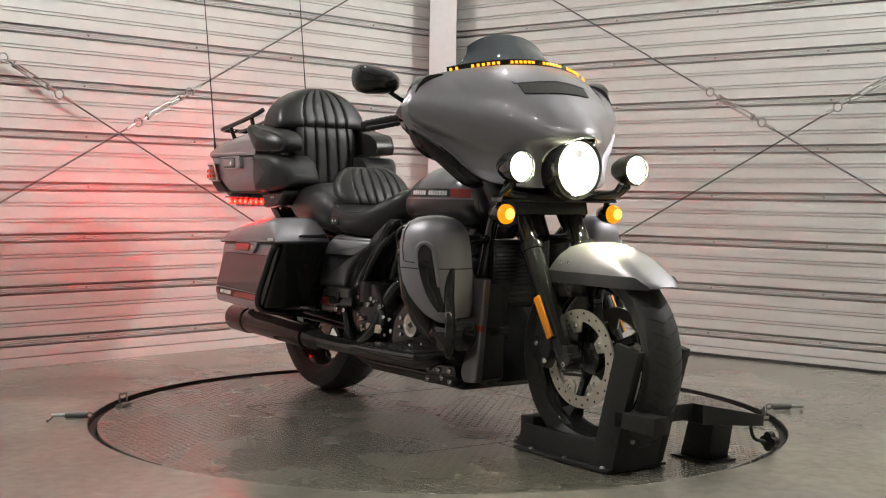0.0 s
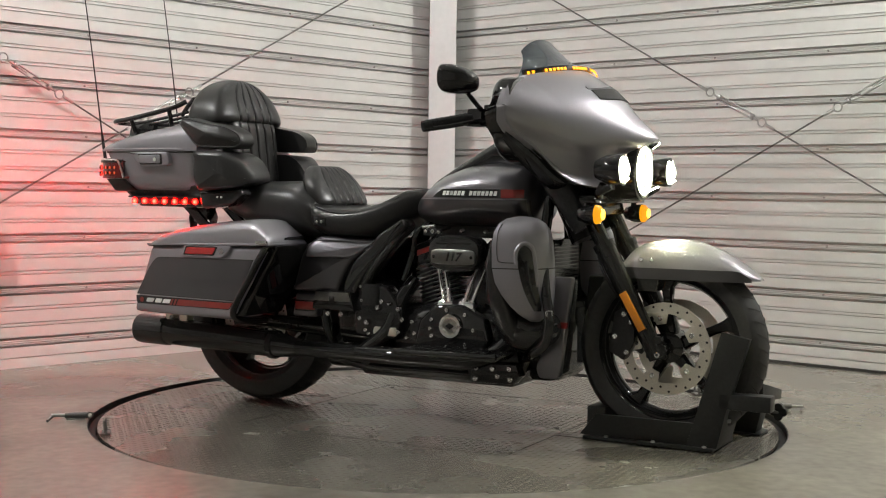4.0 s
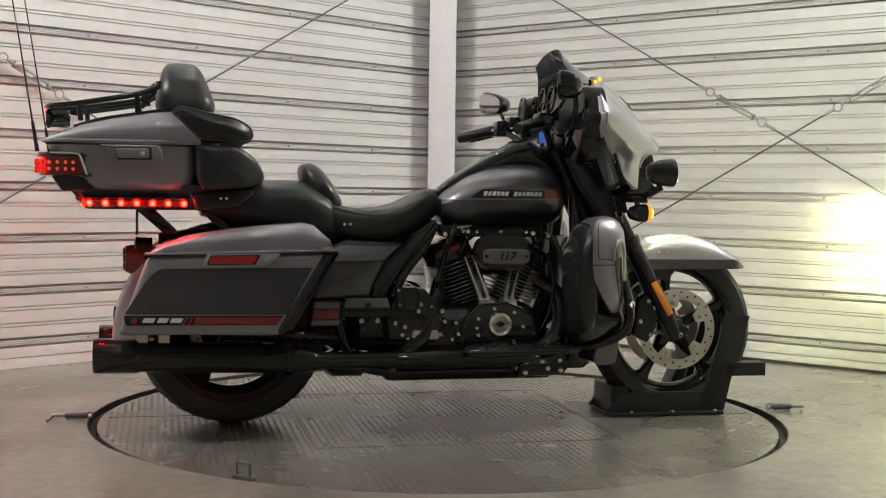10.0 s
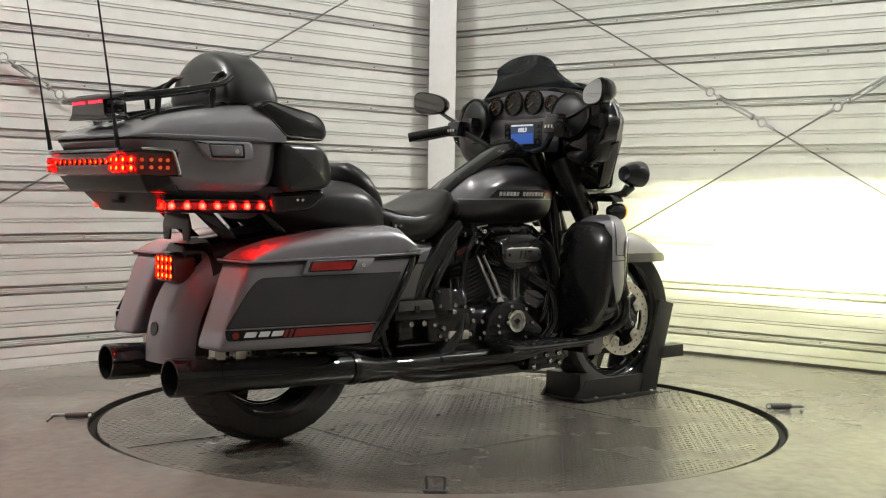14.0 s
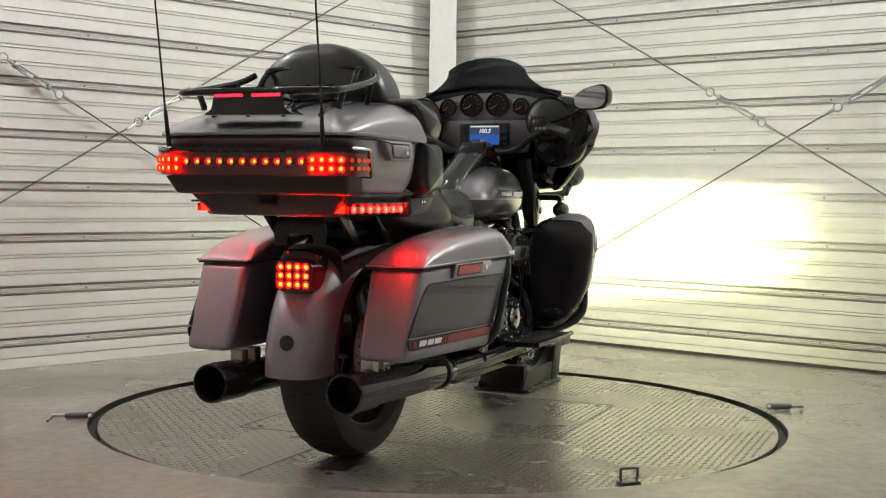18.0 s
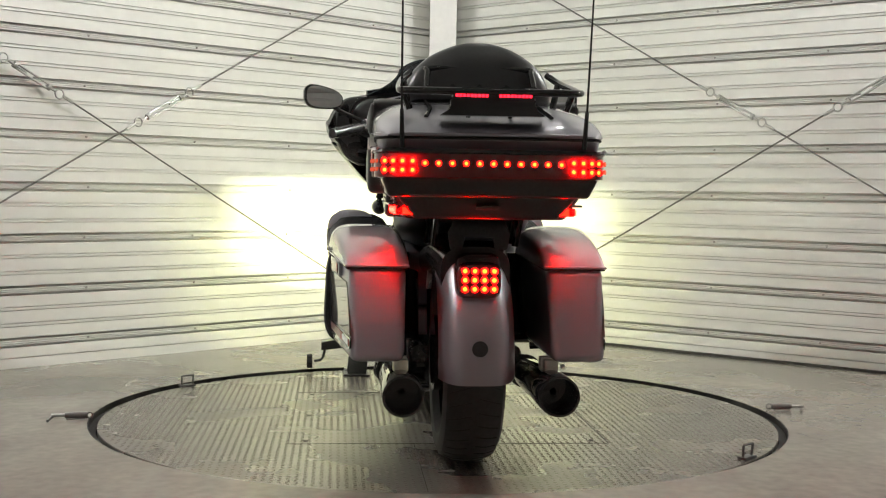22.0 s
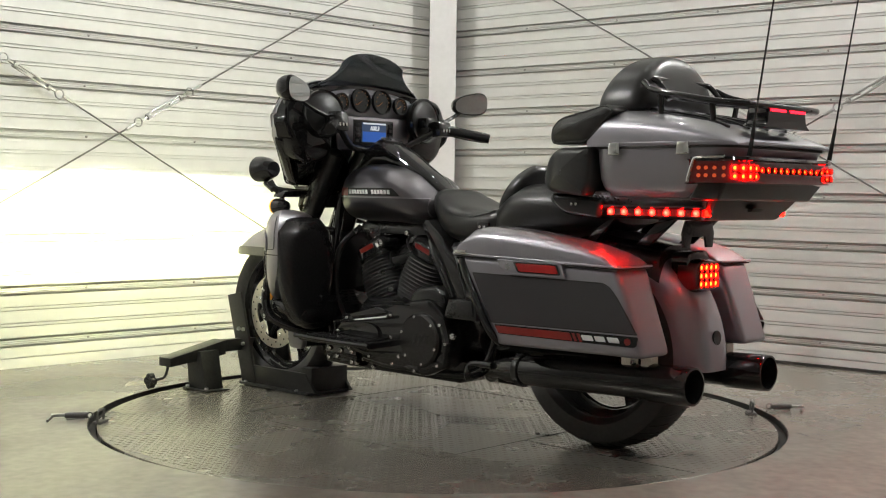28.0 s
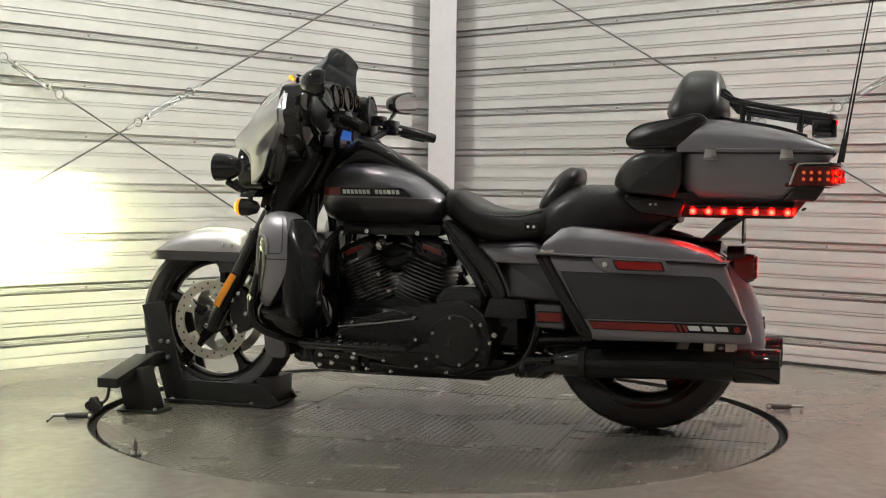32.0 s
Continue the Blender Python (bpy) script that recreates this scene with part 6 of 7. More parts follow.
def build_exhaust():
    for s in SIDES:
        c = s * 0.212
        muf = part("muffler", loft([[(x, c + r * math.cos(2 * math.pi * k / 28), z + r * math.sin(2 * math.pi * k / 28)) for k in range(28)] for x, z, r in
                   ((-0.46, 0.238, 0.030), (-0.50, 0.240, 0.040), (-0.56, 0.244, 0.048), (-0.80, 0.253, 0.051), (-1.06, 0.261, 0.052))]), GLOSS, bike, "long gloss black muffler")
        tip = [(-1.06, 0.261, 0.052), (-1.065, 0.261, 0.057), (-1.19, 0.264, 0.058), (-1.205, 0.264, 0.056), (-1.206, 0.264, 0.050), (-1.10, 0.262, 0.047), (-1.099, 0.262, 0.01)]
        part("exhaust_tip", loft([[(x, c + r * math.cos(2 * math.pi * k / 28), z + r * math.sin(2 * math.pi * k / 28)) for k in range(28)] for x, z, r in tip], cap=False), GLOSS, muf, "black exhaust end cap")
        part("muffler_clamp", tube([(-0.555, c, 0.243), (-0.575, c, 0.244)], 0.054, 28, 1), SATIN, muf)
        for x in (-1.05, -0.98):
            br = part("muffler_bracket", box(x - 0.018, x + 0.018, c - 0.02, c + 0.02, 0.305, 0.345, 0.004), BRUSHED, muf)
        part("clamp_bolt", bolt((-1.02, c + s * 0.035, 0.318), (0, s, 0.3), 0.008, 0.012), CHROME, muf)
    part("header_pipe", tube([(0.33, -0.10, 0.50), (0.40, -0.15, 0.44), (0.38, -0.19, 0.32), (0.26, -0.20, 0.245), (0.05, -0.205, 0.235), (-0.25, -0.21, 0.236), (-0.47, -0.212, 0.238)], 0.029, 16), GLOSS, bike, "black header pipe")
    part("rear_header", tube([(-0.03, -0.11, 0.50), (-0.06, -0.16, 0.43), (-0.10, -0.19, 0.32), (-0.18, -0.205, 0.25)], 0.026, 14), GLOSS, bike)
    part("crossover_pipe", tube([(-0.20, -0.16, 0.215), (-0.30, 0.0, 0.20), (-0.37, 0.14, 0.20), (-0.42, 0.20, 0.228), (-0.47, 0.212, 0.238)], 0.027, 14), GLOSS, bike)
    part("heat_shield", tube([(0.28, -0.222, 0.262), (0.05, -0.226, 0.252), (-0.20, -0.228, 0.252)], 0.020, 14, flat=0.5), GLOSS, bike)
    part("resonator", loft_x([(-0.43, 0, 0.205, 0.05, 0.03, 2.4), (-0.40, 0, 0.20, 0.10, 0.045, 2.6), (-0.30, 0, 0.20, 0.10, 0.045, 2.6), (-0.27, 0, 0.205, 0.05, 0.03, 2.4)], 24), CAST, bike)
    part("kickstand", tube([(0.20, 0.20, 0.205), (0.05, 0.215, 0.195), (-0.06, 0.225, 0.20)], 0.012, 10), GLOSS, bike, "folded black side stand")
    part("stand_foot", pebble([(-0.120, 0.185), (-0.055, 0.190), (-0.050, 0.212), (-0.110, 0.215)], 0.215, lambda x, z: 0.238, 0.006, 1, 0.008), GLOSS, bike)
    for x, z in ((0.300, 0.300), (0.020, 0.300), (-0.020, 0.235), (0.110, 0.185), (0.200, 0.190), (-0.245, 0.300)):
        part("bright_bolt", bolt((x, 0.237, z), (0, 1, 0), 0.008, 0.010), CHROME, bike)
    part("passenger_peg_left", tube([(-0.34, 0.17, 0.20), (-0.36, 0.25, 0.20), (-0.37, 0.25, 0.245), (-0.46, 0.245, 0.25)], 0.012, 10), GLOSS, bike)


# --- rear: fender, bags, top case ---
def led_cup(name, p, d, r, parent):
    """A bright lamp at the bottom of a short black cup."""
    led = part(name, disc(p, d, r, 0.002, 12), RED_TAIL_M, parent)
    part("hot_core", disc(p + d.normalized() * 0.0021, d, r * 0.62, 0.001, 10), RED_HOT_M, led)
    part("cup", lathe([(r + 0.0005, 0.0), (r + 0.0020, 0.0), (r + 0.0020, 0.0065), (r + 0.0008, 0.0070), (r + 0.0005, 0.002)], facing(p, d), 12, cap=False), BLACK_STEEL, led)
    return led


def build_rear():
    rows = []
    for k in range(29):
        a = radians(38 + (186 - 38) * k / 28)
        r = 0.372 + 0.030 * max(0, (k - 10) / 18)
        cx, cz = REAR_AXLE.x + r * math.cos(a), REAR_AXLE.z + r * math.sin(a)
        d = Vector((math.cos(a), 0, math.sin(a)))
        row = []
        for j in range(17):
            q = -1 + j / 8
            y = 0.104 * math.copysign(abs(q) ** 0.9, q)
            drop = 0.085 * abs(q) ** 4
            row.append(Vector((cx, y, cz)) - d * drop)
        rows.append(row)
    fen = part("rear_fender", thicken(loft(rows, closed=False), -0.004), SILVER, bike, "silver rear fender")
    part("fender_cap", disc((-1.143, 0, 0.385), (-1, 0, 0.08), 0.022, 0.006, 24), GLOSS, fen, "round black plug")
    tail = part("tail_lamp", loft([[(x, a, 0.571 + b - 0.12 * (x + 1.10)) for a, b in oval(hw, hh, 4, 28)] for x, hw, hh in ((-1.045, 0.066, 0.056), (-1.085, 0.064, 0.052), (-1.108, 0.060, 0.046), (-1.112, 0.054, 0.042))]), DARK_RED_LENS, bike, "smoked red tail lamp, lit")
    part("tail_hood", loft([[(x, a, 0.583 + b) for a, b in oval(hw, hh, 4, 28)] for x, hw, hh in ((-1.02, 0.062, 0.062), (-1.075, 0.062, 0.064), (-1.08, 0.057, 0.058))]), GLOSS, tail)
    for i in range(4):
        for j in range(3):
            led_cup("tail_led", Vector((-1.110, -0.0405 + 0.027 * i, 0.547 + 0.025 * j)), Vector((-1, 0, 0)), 0.0102, tail)
    # support between fender and top case
    for s in SIDES:
        part("case_support", prism([(-0.98, 0.66), (-0.93, 0.66), (-1.03, 0.755), (-1.09, 0.755)], *sorted((s * 0.11, s * 0.125)), 0.003), GLOSS, bike, "black top case support")
        part("case_strut", prism([(-0.78, 0.66), (-0.74, 0.66), (-0.84, 0.76), (-0.88, 0.76)], *sorted((s * 0.12, s * 0.135)), 0.003), GLOSS, bike)
    part("plate_bracket", prism([(-0.080, 0.655), (-0.045, 0.655), (-0.040, 0.690), (0.040, 0.690), (0.045, 0.655), (0.080, 0.655), (0.088, 0.70), (0.070, 0.738), (-0.070, 0.738), (-0.088, 0.70)], -1.075, -1.068, 0.0015, plane="yz"), SATIN, bike, "satin black plate bracket")
    part("inner_fender", loft_x([(-1.0, 0, 0.58, 0.10, 0.08, 3), (-0.75, 0, 0.63, 0.12, 0.07, 3), (-0.5, 0, 0.60, 0.13, 0.06, 3), (-0.42, 0, 0.58, 0.12, 0.05, 3)], 24), SATIN, bike)


LID_TOP = [(-1.030, 0.603), (-1.012, 0.622), (-0.978, 0.641), (-0.90, 0.664), (-0.80, 0.682), (-0.713, 0.694), (-0.62, 0.703), (-0.545, 0.709), (-0.510, 0.703), (-0.460, 0.660), (-0.448, 0.632), (-0.446, 0.620)]


def build_bags():
    for s in SIDES:
        lo = [(-1.125, s * 0.205, 0.345), (-0.612, s * 0.205, 0.345), (-0.612, s * 0.408, 0.345), (-1.125, s * 0.352, 0.345)]
        hi = [(-1.030, s * 0.198, 0.602), (-0.452, s * 0.198, 0.618), (-0.452, s * 0.416, 0.618), (-1.030, s * 0.360, 0.602)]
        bag = part("saddlebag", hexa(lo, hi, 0.026, 6), SILVER, bike, "silver saddlebag with charcoal panel and red stripe", 60)
        # lid: domed along its length, rolled over at its outer shoulder, facetted at the front
        def lid_row(x, top, grow=0.0):
            f = (x + 1.040) / 0.595
            low, out = 0.600 + 0.017 * f, 0.3655 + 0.056 * f + grow
            inn, h = 0.190 - grow, max(top - low, 0.001)
            row = [(x, s * inn, low)]
            for k in range(19):
                a = math.pi * k / 18
                c, n = math.cos(a), math.sin(a)
                y = (inn + out) / 2 - (out - inn) / 2 * math.copysign(abs(c) ** 0.50, c)
                row.append((x, s * y, low + h * (0.30 + 0.70 * n ** 0.62)))
            return row + [(x, s * out, low)]
        lid = part("saddlebag_lid", loft([lid_row(x, top) for x, top in LID_TOP]), SILVER, bike, "silver hinged saddlebag lid", 32)
        rim = [(-1.038, s * 0.194, 0.597), (-0.447, s * 0.194, 0.614), (-0.447, s * 0.4215, 0.614), (-1.038, s * 0.3655, 0.597)]
        part("lid_seam", hexa([(x, y, z - 0.0022) for x, y, z in rim], [(x, y, z + 0.0016) for x, y, z in rim], 0.001), GROOVE, lid, "dark joint below the lid")
        rim = [(-1.042, s * 0.190, 0.6005), (-0.443, s * 0.190, 0.6175), (-0.443, s * 0.4255, 0.6175), (-1.042, s * 0.3695, 0.6005)]
        part("lid_lip", hexa(rim, [(x, y, z + 0.007) for x, y, z in rim], 0.003, 3), SILVER, lid, "raised lip of the lid")
        part("lid_clip", box(-0.500, -0.452, *sorted((s * 0.415, s * 0.4265)), 0.6215, 0.634, 0.003), CHROME, lid, "bright clip at the lid's corner")

        def flat_y(x, z):
            t = (z - 0.345) / 0.265
            u = (x - (-1.125 + 0.095 * t)) / (0.513 + 0.065 * t)
            return (0.352 + 0.008 * t) * (1 - u) + (0.408 + 0.008 * t) * u

        def sheet(name, outline, rise, mat, parent, label="", r=0.004):
            """A thin plate that follows the bag's outer face."""
            return part(name, plate_mesh(outline, rise, r), mat, parent, label)

        def plate_mesh(outline, rise, r):
            line = rounded(outline, r)
            return loft([[(p.x, s * (flat_y(p.x, p.y) + d), p.y) for p in line] for d in (rise - 0.004, rise)])
        sheet("panel_border", [(-1.103, 0.4135), (-1.035, 0.520, 0.03), (-1.000, 0.5575, 0.035), (-0.517, 0.5650), (-0.596, 0.4135)], 0.0010, GROOVE, bag)
        sheet("side_panel", [(-1.098, 0.4165), (-1.032, 0.520, 0.03), (-0.998, 0.5545, 0.035), (-0.522, 0.5620), (-0.598, 0.4165)], 0.0022, CHARCOAL, bag, "charcoal side panel")
        sheet("stripe_base", [(-1.106, 0.4085, 0.006), (-1.100, 0.3775, 0.010), (-0.628, 0.3815), (-0.608, 0.4100)], 0.0018, GLOSS, bag, "black band under the side panel")
        sheet("red_stripe", [(-0.892, 0.3815), (-0.628, 0.3845), (-0.612, 0.4055), (-0.880, 0.4045)], 0.0034, RED_PAINT, bag, "red stripe")
        for x in (-0.925, -0.908):
            sheet("red_tick", [(x, 0.3815), (x + 0.009, 0.3815), (x + 0.020, 0.4045), (x + 0.011, 0.4045)], 0.0034, RED_PAINT, bag, r=0.001)
        dot = [(-1.074 + 0.0105 * math.cos(k * math.pi / 6), 0.393 + 0.0105 * math.sin(k * math.pi / 6)) for k in range(12)]
        sheet("red_dot", dot, 0.0034, RED_PAINT, bag, r=0.001)
        for x, w in ((-1.050, 0.040), (-1.004, 0.036), (-0.964, 0.040)):
            sheet("badge_bar", [(x, 0.3865), (x + w - 0.004, 0.3865), (x + w + 0.004, 0.4015), (x + 0.008, 0.4015)], 0.0036, WHITE_MARK, bag, "white badge in plain slanted bars", 0.003)

        # latch with red reflector
        def plate(outline, low, rise, inset=0.0):
            """A thick plate that follows the bag's slanted face."""
            outline = rounded(outline, 0.006)
            cx, cz = sum(p.x for p in outline) / len(outline), sum(p.y for p in outline) / len(outline)
            rings = []
            for off, k in ((low, 0.0), (rise - 0.002, 0.0), (rise, inset)):
                rings.append([(x + (cx - x) * k, s * (flat_y(x, z) + off), z + (cz - z) * k) for x, z in outline])
            return loft(rings)
        hw = part("latch", plate([(-0.866, 0.564), (-0.660, 0.567), (-0.632, 0.586), (-0.617, 0.611), (-0.850, 0.606)], -0.006, 0.012, 0.04), SILVER, bag, "saddlebag latch with red reflector")
        part("reflector_edge", plate([(-0.850, 0.5715), (-0.698, 0.5735), (-0.680, 0.6060), (-0.838, 0.6030)], 0.006, 0.0135, 0.0), GLOSS, hw)
        part("reflector", plate([(-0.845, 0.5750), (-0.702, 0.5770), (-0.688, 0.6025), (-0.834, 0.5995)], 0.008, 0.0150, 0.02), RED_LENS, hw, "red reflector")
        part("lock", disc((-0.660, s * (flat_y(-0.660, 0.590) + 0.010), 0.590), (0, s, 0), 0.009, 0.005, 16), CHROME, hw)
        # black fillet that closes the gap between bag and side cover
        part("bag_front", pebble([(-0.640, 0.352), (-0.575, 0.360), (-0.425, 0.615), (-0.470, 0.618)], 0.16, lambda x, z: 0.395, 0.012, s, 0.006), GLOSS, bag, "gloss black front filler of the saddlebag")


def build_case():
    kw = 0.968
    def shell_z(rows, n=7.0):
        return loft_z([(z, (x0 + x1) / 2, 0, (x1 - x0) / 2, hw * kw, n) for z, x0, x1, hw in rows], 72)
    case = part("top_case", shell_z([(0.806, -1.228, -0.910, 0.262), (0.810, -1.236, -0.898, 0.270), (0.836, -1.262, -0.880, 0.284), (0.86, -1.290, -0.872, 0.292), (0.91, -1.330, -0.868, 0.301), (0.942, -1.350, -0.866, 0.304), (0.950, -1.352, -0.866, 0.305)]), SILVER, bike, "silver hard top case behind the passenger", 60)
    part("case_tray", hexa((-1.215, -0.845, -0.215, 0.215, 0.742), (-1.268, -0.835, -0.262, 0.262, 0.826), 0.012, 3), SATIN, bike, "black tray under the top case")
    ridge = [(-1.362, 0.962), (-1.352, 0.972), (-1.316, 0.990), (-1.24, 1.020), (-1.146, 1.043), (-1.013, 1.066), (-0.93, 1.074), (-0.885, 1.072), (-0.868, 1.060)]

    def lid_ring(x, top):
        w = 0.297 * (1 - 0.10 * max(0.0, (-1.27 - x) / 0.092) ** 2)
        ring = [(x, w, 0.9545)]
        for k in range(25):
            a = math.pi * k / 24
            c, n = math.cos(a), math.sin(a)
            ring.append((x, w * math.copysign(abs(c) ** 0.46, c), 0.9545 + (top - 0.9545) * (0.24 + 0.76 * n ** 0.62)))
        return ring + [(x, -w, 0.9545)]
    lid = part("case_lid", loft([lid_ring(x, z) for x, z in ridge]), SILVER, bike, "silver domed top case lid", 40)
    part("lid_lip", shell_z([(0.9545, -1.362, -0.866, 0.309), (0.957, -1.366, -0.864, 0.311), (0.963, -1.366, -0.864, 0.311), (0.966, -1.360, -0.866, 0.308)]), SILVER, lid, "raised lip of the lid")
    part("lid_rim", shell_z([(0.9475, -1.352, -0.864, 0.307), (0.949, -1.356, -0.862, 0.310), (0.953, -1.356, -0.862, 0.310), (0.9545, -1.352, -0.864, 0.307)]), GROOVE, lid)
    for y in (-0.15, -0.05, 0.05, 0.15):
        part("lid_bead", tube([(-1.27, y * 1.1, 1.010), (-1.19, y, 1.036), (-1.10, y, 1.053), (-0.98, y, 1.072)], 0.006, 8), GLOSS, lid, "black rub strip")
    # latches: a flap on the right, two buckles on the left
    frame_line = [(-1.185, 0.949), (-1.000, 0.951), (-0.990, 0.935), (-0.985, 0.905), (-1.000, 0.897), (-1.130, 0.896), (-1.152, 0.915)]
    flap = part("case_latch", pebble(frame_line, 0.27, lambda x, z: 0.312, 0.006, -1, 0.010), SILVER, case, "silver latch flap with lock")
    part("flap_recess", pebble([(-1.140, 0.943), (-1.022, 0.944), (-1.018, 0.903), (-1.128, 0.902)], 0.30, lambda x, z: 0.3128, 0.001, -1, 0.006), GLOSS, flap)
    part("flap_plate", pebble([(-1.136, 0.938), (-1.030, 0.939), (-1.028, 0.908), (-1.126, 0.907)], 0.30, lambda x, z: 0.3165, 0.003, -1, 0.006), SILVER, flap, "hinged silver latch handle")
    part("lock", disc((-1.050, -0.3165, 0.921), (0, -1, 0), 0.008, 0.004, 14), CHROME, flap)
    for x in (-0.975, -1.21):
        part("hinge", hexa((x - 0.022, x + 0.022, 0.280, 0.310, 0.928), (x - 0.018, x + 0.018, 0.284, 0.310, 0.965), 0.004), CHROME, case, "bright hinge plate")
    val = part("rear_valance", hexa((-1.300, -1.20, -0.262, 0.262, 0.800), (-1.338, -1.25, -0.284, 0.284, 0.858), 0.010, 3), BLACK_STEEL, bike, "dull black valance under the lamp band")
    part("lower_step", hexa((-1.230, -1.10, -0.192, 0.192, 0.742), (-1.275, -1.10, -0.238, 0.238, 0.803), 0.010, 3), BLACK_STEEL, val)
    part("valance_slot", hexa((-1.268, -1.256, -0.030, 0.030, 0.768), (-1.276, -1.262, -0.030, 0.030, 0.778), 0.002), GROOVE, val)
    # rear lamp band that wraps round the corners
    path = [(-1.225, 0.306), (-1.27, 0.309), (-1.325, 0.302), (-1.362, 0.270), (-1.376, 0.20), (-1.378, 0.10), (-1.378, 0.0), (-1.378, -0.10), (-1.376, -0.20), (-1.362, -0.270), (-1.325, -0.302), (-1.27, -0.309), (-1.225, -0.306)]
    fine = smooth_path([(x, y * kw, 0) for x, y in path], 4)
    rows = []
    for p in fine:
        rows.append([(p.x * 0.985, p.y * 0.97, 0.846), (p.x, p.y, 0.850), (p.x * 1.002, p.y * 1.003, 0.880), (p.x, p.y, 0.914), (p.x * 0.985, p.y * 0.97, 0.918)])
    band = part("rear_lamp_band", thicken(loft(rows, closed=False), 0.012), DARK_RED_LENS, bike, "dark red lamp band wrapping round the top case")
    rows = [[(p.x * 1.003, p.y * 1.005, 0.910), (p.x * 1.006, p.y * 1.010, 0.914), (p.x * 1.003, p.y * 1.005, 0.922)] for p in fine]
    part("band_trim", thicken(loft(rows, closed=False), 0.006), GLOSS, band)
    for s in SIDES:
        ring = [(-1.222, s * 0.2985, 0.852), (-1.228, s * 0.3000, 0.872), (-1.243, s * 0.3020, 0.912), (-1.256, s * 0.3025, 0.9195), (-1.285, s * 0.3025, 0.9215), (-1.335, s * 0.2925, 0.9225)]
        part("lamp_bezel", tube(ring, 0.0050, 8), CHROME, band, "silver bezel at the corner lamp")
    for k in range(11):
        y = -0.18 + 0.036 * k
        led_cup("case_led", Vector((-1.380, y * kw, 0.886)), Vector((-1, 0, 0)), 0.0072, band)
    for s in SIDES:
        for k, (x, y) in enumerate(((-1.381, 0.212), (-1.378, 0.238), (-1.370, 0.262), (-1.356, 0.283))):
            n = Vector((-1, s * (0.08 + 0.35 * k / 3), 0))
            for z in (0.891, 0.868):
                led_cup("case_led", Vector((x, s * y * kw, z)), n, 0.0078, band)
        for k, x in enumerate((-1.335, -1.31, -1.285, -1.262)):
            y = (0.300 + 0.0115 * min(1, k / 1.5)) * kw
            for z in (0.891, 0.870):
                part("side_led", disc((x, s * (y + 0.003), z), (-0.5, s, 0), 0.0058, 0.003, 8), SIDE_LED_M, band)
        # row of bright red lamps low on the tray
        bar = part("side_light_bar", box(-1.232, -0.905, *sorted((s * 0.222, s * 0.240)), 0.752, 0.774, 0.004), DARK_RED_LENS, bike, "row of seven bright red lamps under the top case")
        part("lamp_hood", box(-1.236, -0.900, *sorted((s * 0.222, s * 0.258)), 0.777, 0.783, 0.002), SATIN, bar)
        for k in range(7):
            part("red_lamp", disc((-1.217 + 0.0497 * k, s * 0.239, 0.763), (0, s, 0), 0.0095, 0.004, 12), RED_BAR_M, bar)
            part("lamp_core", disc((-1.217 + 0.0497 * k, s * 0.243, 0.763), (0, s, 0), 0.0045, 0.001, 10), RED_BAR_HOT_M, bar)
        part("corner_lamp", box(-1.238, -1.233, *sorted((s * 0.188, s * 0.222)), 0.754, 0.772), RED_TAIL_M, bar, "small red rear lamp")
        part("tray_stud", bolt((-0.872, s * 0.242, 0.79), (0, s, 0), 0.008, 0.004), CHROME, bike)
        # aerials
        ant = part("aerial", tube([(-1.377, s * 0.232, 0.925), (-1.392, s * 0.235, 1.02)], (0.007, 0.005), 10, 1), SATIN, bike, "thin black whip aerial")
        part("whip", tube([(-1.392, s * 0.235, 1.02), (-1.44, s * 0.238, 1.33), (-1.505, s * 0.242, 1.72)], (0.0032, 0.0018), 6, 3), SATIN, ant)
    # rack on the lid
    rack = part("luggage_rack", tube([(-1.00, -0.195, 1.147), (-1.035, -0.215, 1.127), (-1.10, -0.225, 1.110), (-1.25, -0.235, 1.082), (-1.33, -0.225, 1.072), (-1.355, -0.14, 1.070), (-1.355, 0.14, 1.070), (-1.33, 0.225, 1.072), (-1.25, 0.235, 1.082), (-1.10, 0.225, 1.110), (-1.035, 0.215, 1.127), (-1.00, 0.195, 1.147)], 0.0095, 10, 5), GLOSS, bike, "gloss black tubular luggage rack")
    part("rack_hoop", tube([(-1.06, -0.15, 1.097), (-1.02, -0.145, 1.147), (-0.995, -0.125, 1.162), (-0.995, 0.125, 1.162), (-1.02, 0.145, 1.147), (-1.06, 0.15, 1.097)], 0.0085, 10, 5), GLOSS, rack)
    for y in (-0.15, -0.075, 0.0, 0.075, 0.15):
        part("rack_bar", tube([(-1.03, y, 1.110), (-1.12, y, 1.094), (-1.25, y, 1.074), (-1.35, y, 1.068)], 0.0065, 8), GLOSS, rack)
    for x, y, z in ((-1.07, 0.215, 1.117), (-1.25, 0.225, 1.080), (-1.07, -0.215, 1.117), (-1.25, -0.225, 1.080)):
        part("rack_post", tube([(x, y, z), (x + 0.005, y * 0.92, 1.03)], 0.009, 10, 1), GLOSS, rack)
    hood = rounded([(-0.140, 1.008), (0.140, 1.008), (0.114, 1.022), (0.107, 1.060), (0.084, 1.081), (-0.084, 1.081), (-0.107, 1.060), (-0.114, 1.022)], 0.010)
    lamp = part("brake_lamp", loft([[(x, p.x * k, 1.046 + (p.y - 1.046) * k) for p in hood] for x, k in ((-1.285, 0.86), (-1.300, 0.98), (-1.352, 1.0), (-1.362, 0.97))]), GLOSS, bike, "slim high brake lamp on the rack, lit")
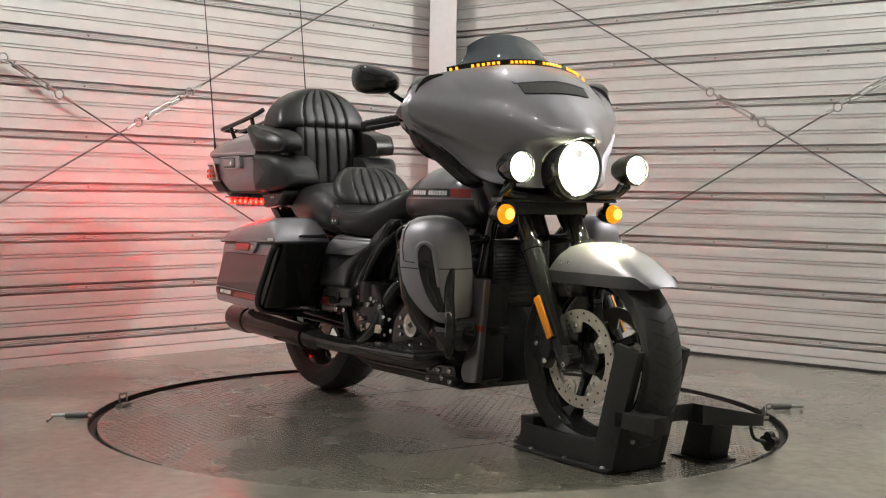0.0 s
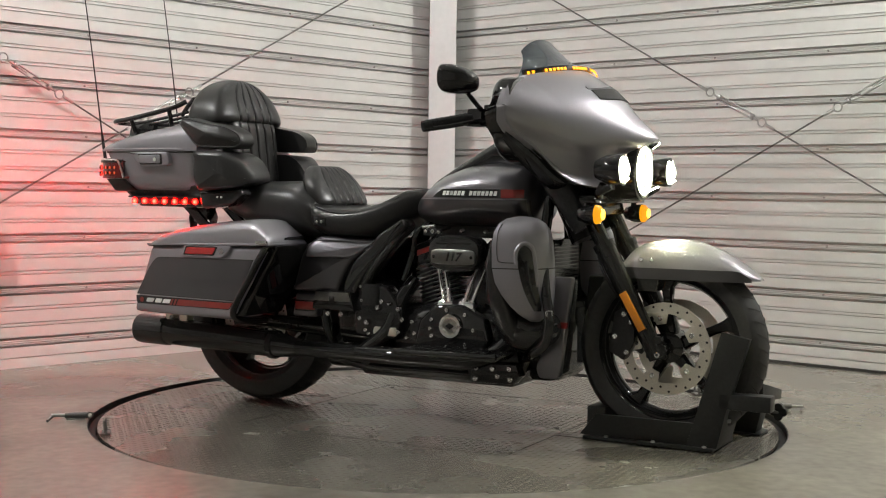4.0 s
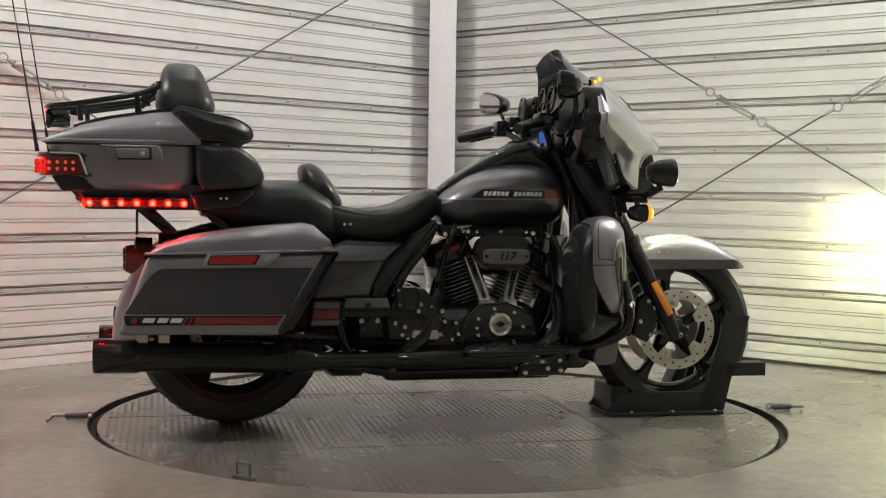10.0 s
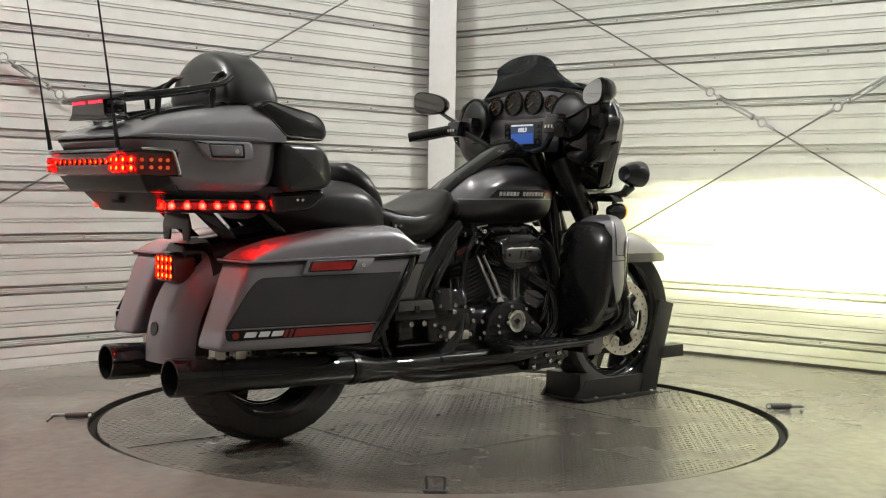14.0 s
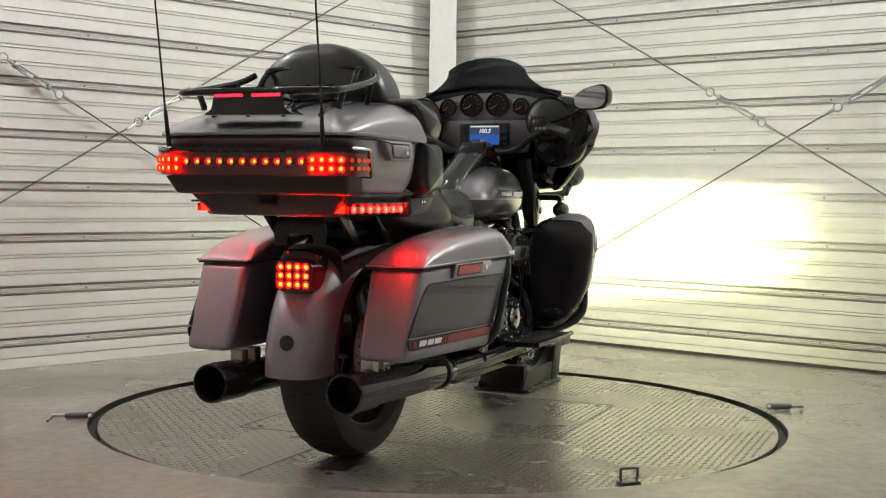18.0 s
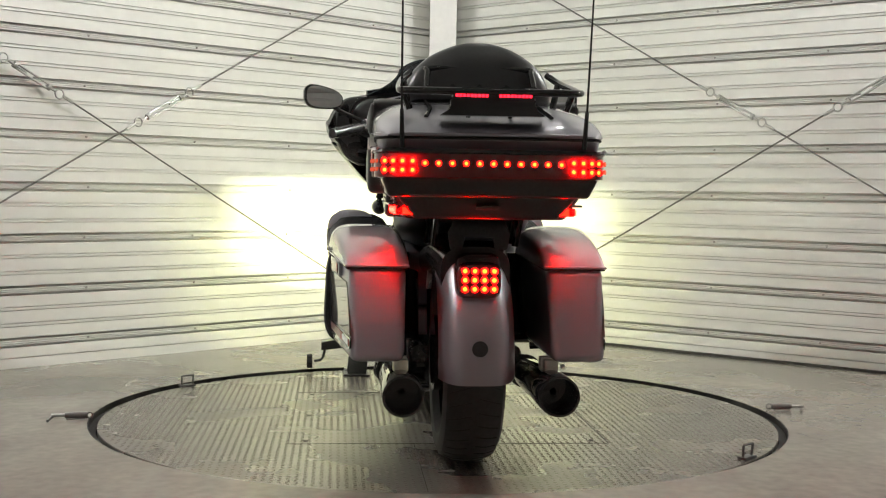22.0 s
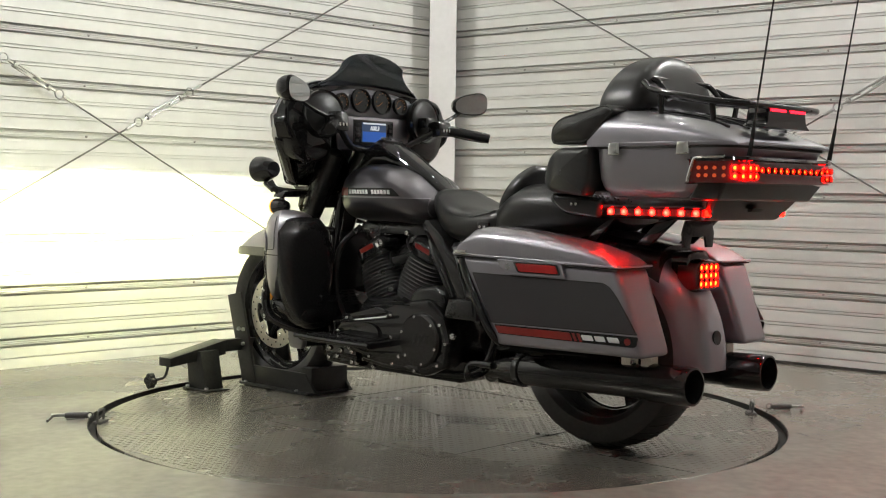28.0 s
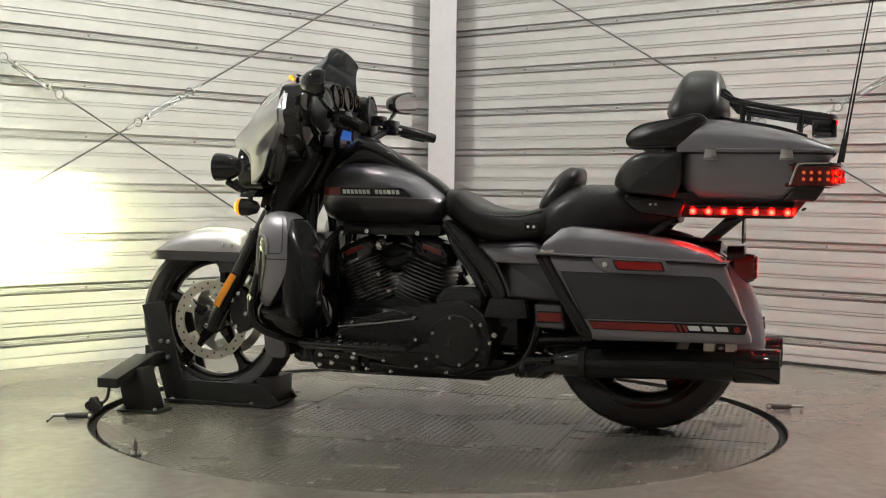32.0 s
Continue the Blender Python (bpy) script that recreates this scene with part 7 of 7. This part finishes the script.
    for s in SIDES:
        for k in range(9):
            y = s * (0.018 + 0.0095 * k)
            part("brake_led", box(-1.366, -1.360, y - 0.0036, y + 0.0030, 1.0555, 1.0625), BRAKE_LED_M, lamp)


def build_backrest():
    dome = lambda v: 0.212 * (1 - v ** 2.4 * 0.97) ** 0.60
    part("passenger_backrest", pad(lambda v: -0.910 - 0.018 * v, dome, (1.062, 1.240), lambda v: 0.222 - 0.105 * v, 4, 0.011, 0.50, 4.6, gather=-0.25), LEATHER, bike, "large black leather passenger backrest with stitched channels", 60)
    part("backrest_piping", tube([(-0.862, y, 1.070 + 0.006 * math.cos(y * 7)) for y in (-0.19, -0.1, 0.0, 0.1, 0.19)], 0.005, 8), LEATHER_SMOOTH, bike)
    part("back_pad", pad(lambda v: -0.842 - 0.03 * v, lambda v: 0.150 - 0.012 * v, (0.815, 1.085), lambda v: 0.120, 4, 0.011, 0.72, 6.0), LEATHER, bike, "black leather lower back pad with stitched channels", 60)
    for s in SIDES:
        # arm rest: a pad that sweeps from behind the backrest round the passenger's side
        def arm(x, z):
            return 0.306 - 0.050 * max(0.0, (x + 0.83) / 0.14) ** 2 - 0.10 * max(0.0, z - 1.0)
        outline = [(-0.965, 1.062, 0.02), (-0.905, 1.002, 0.03), (-0.868, 0.966, 0.02), (-0.712, 0.964, 0.02), (-0.692, 0.985, 0.025), (-0.702, 1.020, 0.03), (-0.748, 1.046, 0.03), (-0.846, 1.062, 0.05), (-0.93, 1.082, 0.02)]
        pad_ = part("arm_pad", pebble(outline, 0.175, arm, 0.026, s, crown=0.006), LEATHER, bike, "black leather arm rest wrapping round the passenger", 60)
        line = inset_line(rounded(outline, 0.02), 0.005)
        part("arm_piping", tube([(p.x, s * (arm(p.x, p.y) - 0.010), p.y) for p in line + line[:1]], 0.0032, 6, 1), LEATHER_SMOOTH, pad_, "raised seam piping")
        # loudspeaker pod, flush with the case side
        def shell(x, z):
            return 0.306 - 0.075 * max(0.0, (x + 0.80) / 0.15) ** 2
        outline = [(-0.884, 0.955, 0.006), (-0.748, 0.953, 0.03), (-0.692, 0.922, 0.05), (-0.660, 0.872, 0.04), (-0.656, 0.842, 0.02), (-0.700, 0.820, 0.03), (-0.862, 0.806, 0.012), (-0.884, 0.850, 0.02)]
        pod = part("speaker_pod", pebble(outline, 0.12, shell, 0.020, s, crown=0.004), LEATHER_SMOOTH, bike, "smooth dark pod flush with the top case", 60)
        part("pod_foot", pebble([(-0.900, 0.806), (-0.700, 0.816), (-0.690, 0.795), (-0.745, 0.752), (-0.880, 0.738)], 0.10, lambda x, z: 0.255, 0.015, s), SATIN, pod, "black foot below the pod")
        for x in (-0.800, -0.782):
            part("pod_stud", bolt((x, s * 0.2555, 0.783), (0, s, 0), 0.005, 0.003), CHROME, pod)


build_wheels()
build_fork()
build_front_fender()
build_fairing()
build_screen()
build_lamps()
build_bars()
build_tank()
build_seat()
build_engine()
build_frame()
build_exhaust()
build_rear()
build_bags()
build_case()
build_backrest()


# ---- what moves ----
def motions():
    rows = [k * 0.5 for k in range(65)]
    walk(turntable, [(t, pose(0, 0, 0, 0, 0, heading(t))) for t in rows])
    walk(wheel_chock, [(t, pose(0, 0, 0, 0, 0, heading(t)) @ pose(0, -0.019, 0.0022)) for t in rows])
    walk(bike, [(t, pose(0, 0, 0, 0, 0, heading(t)) @ pose(0, -0.019, 0.002)) for t in rows])


motions()
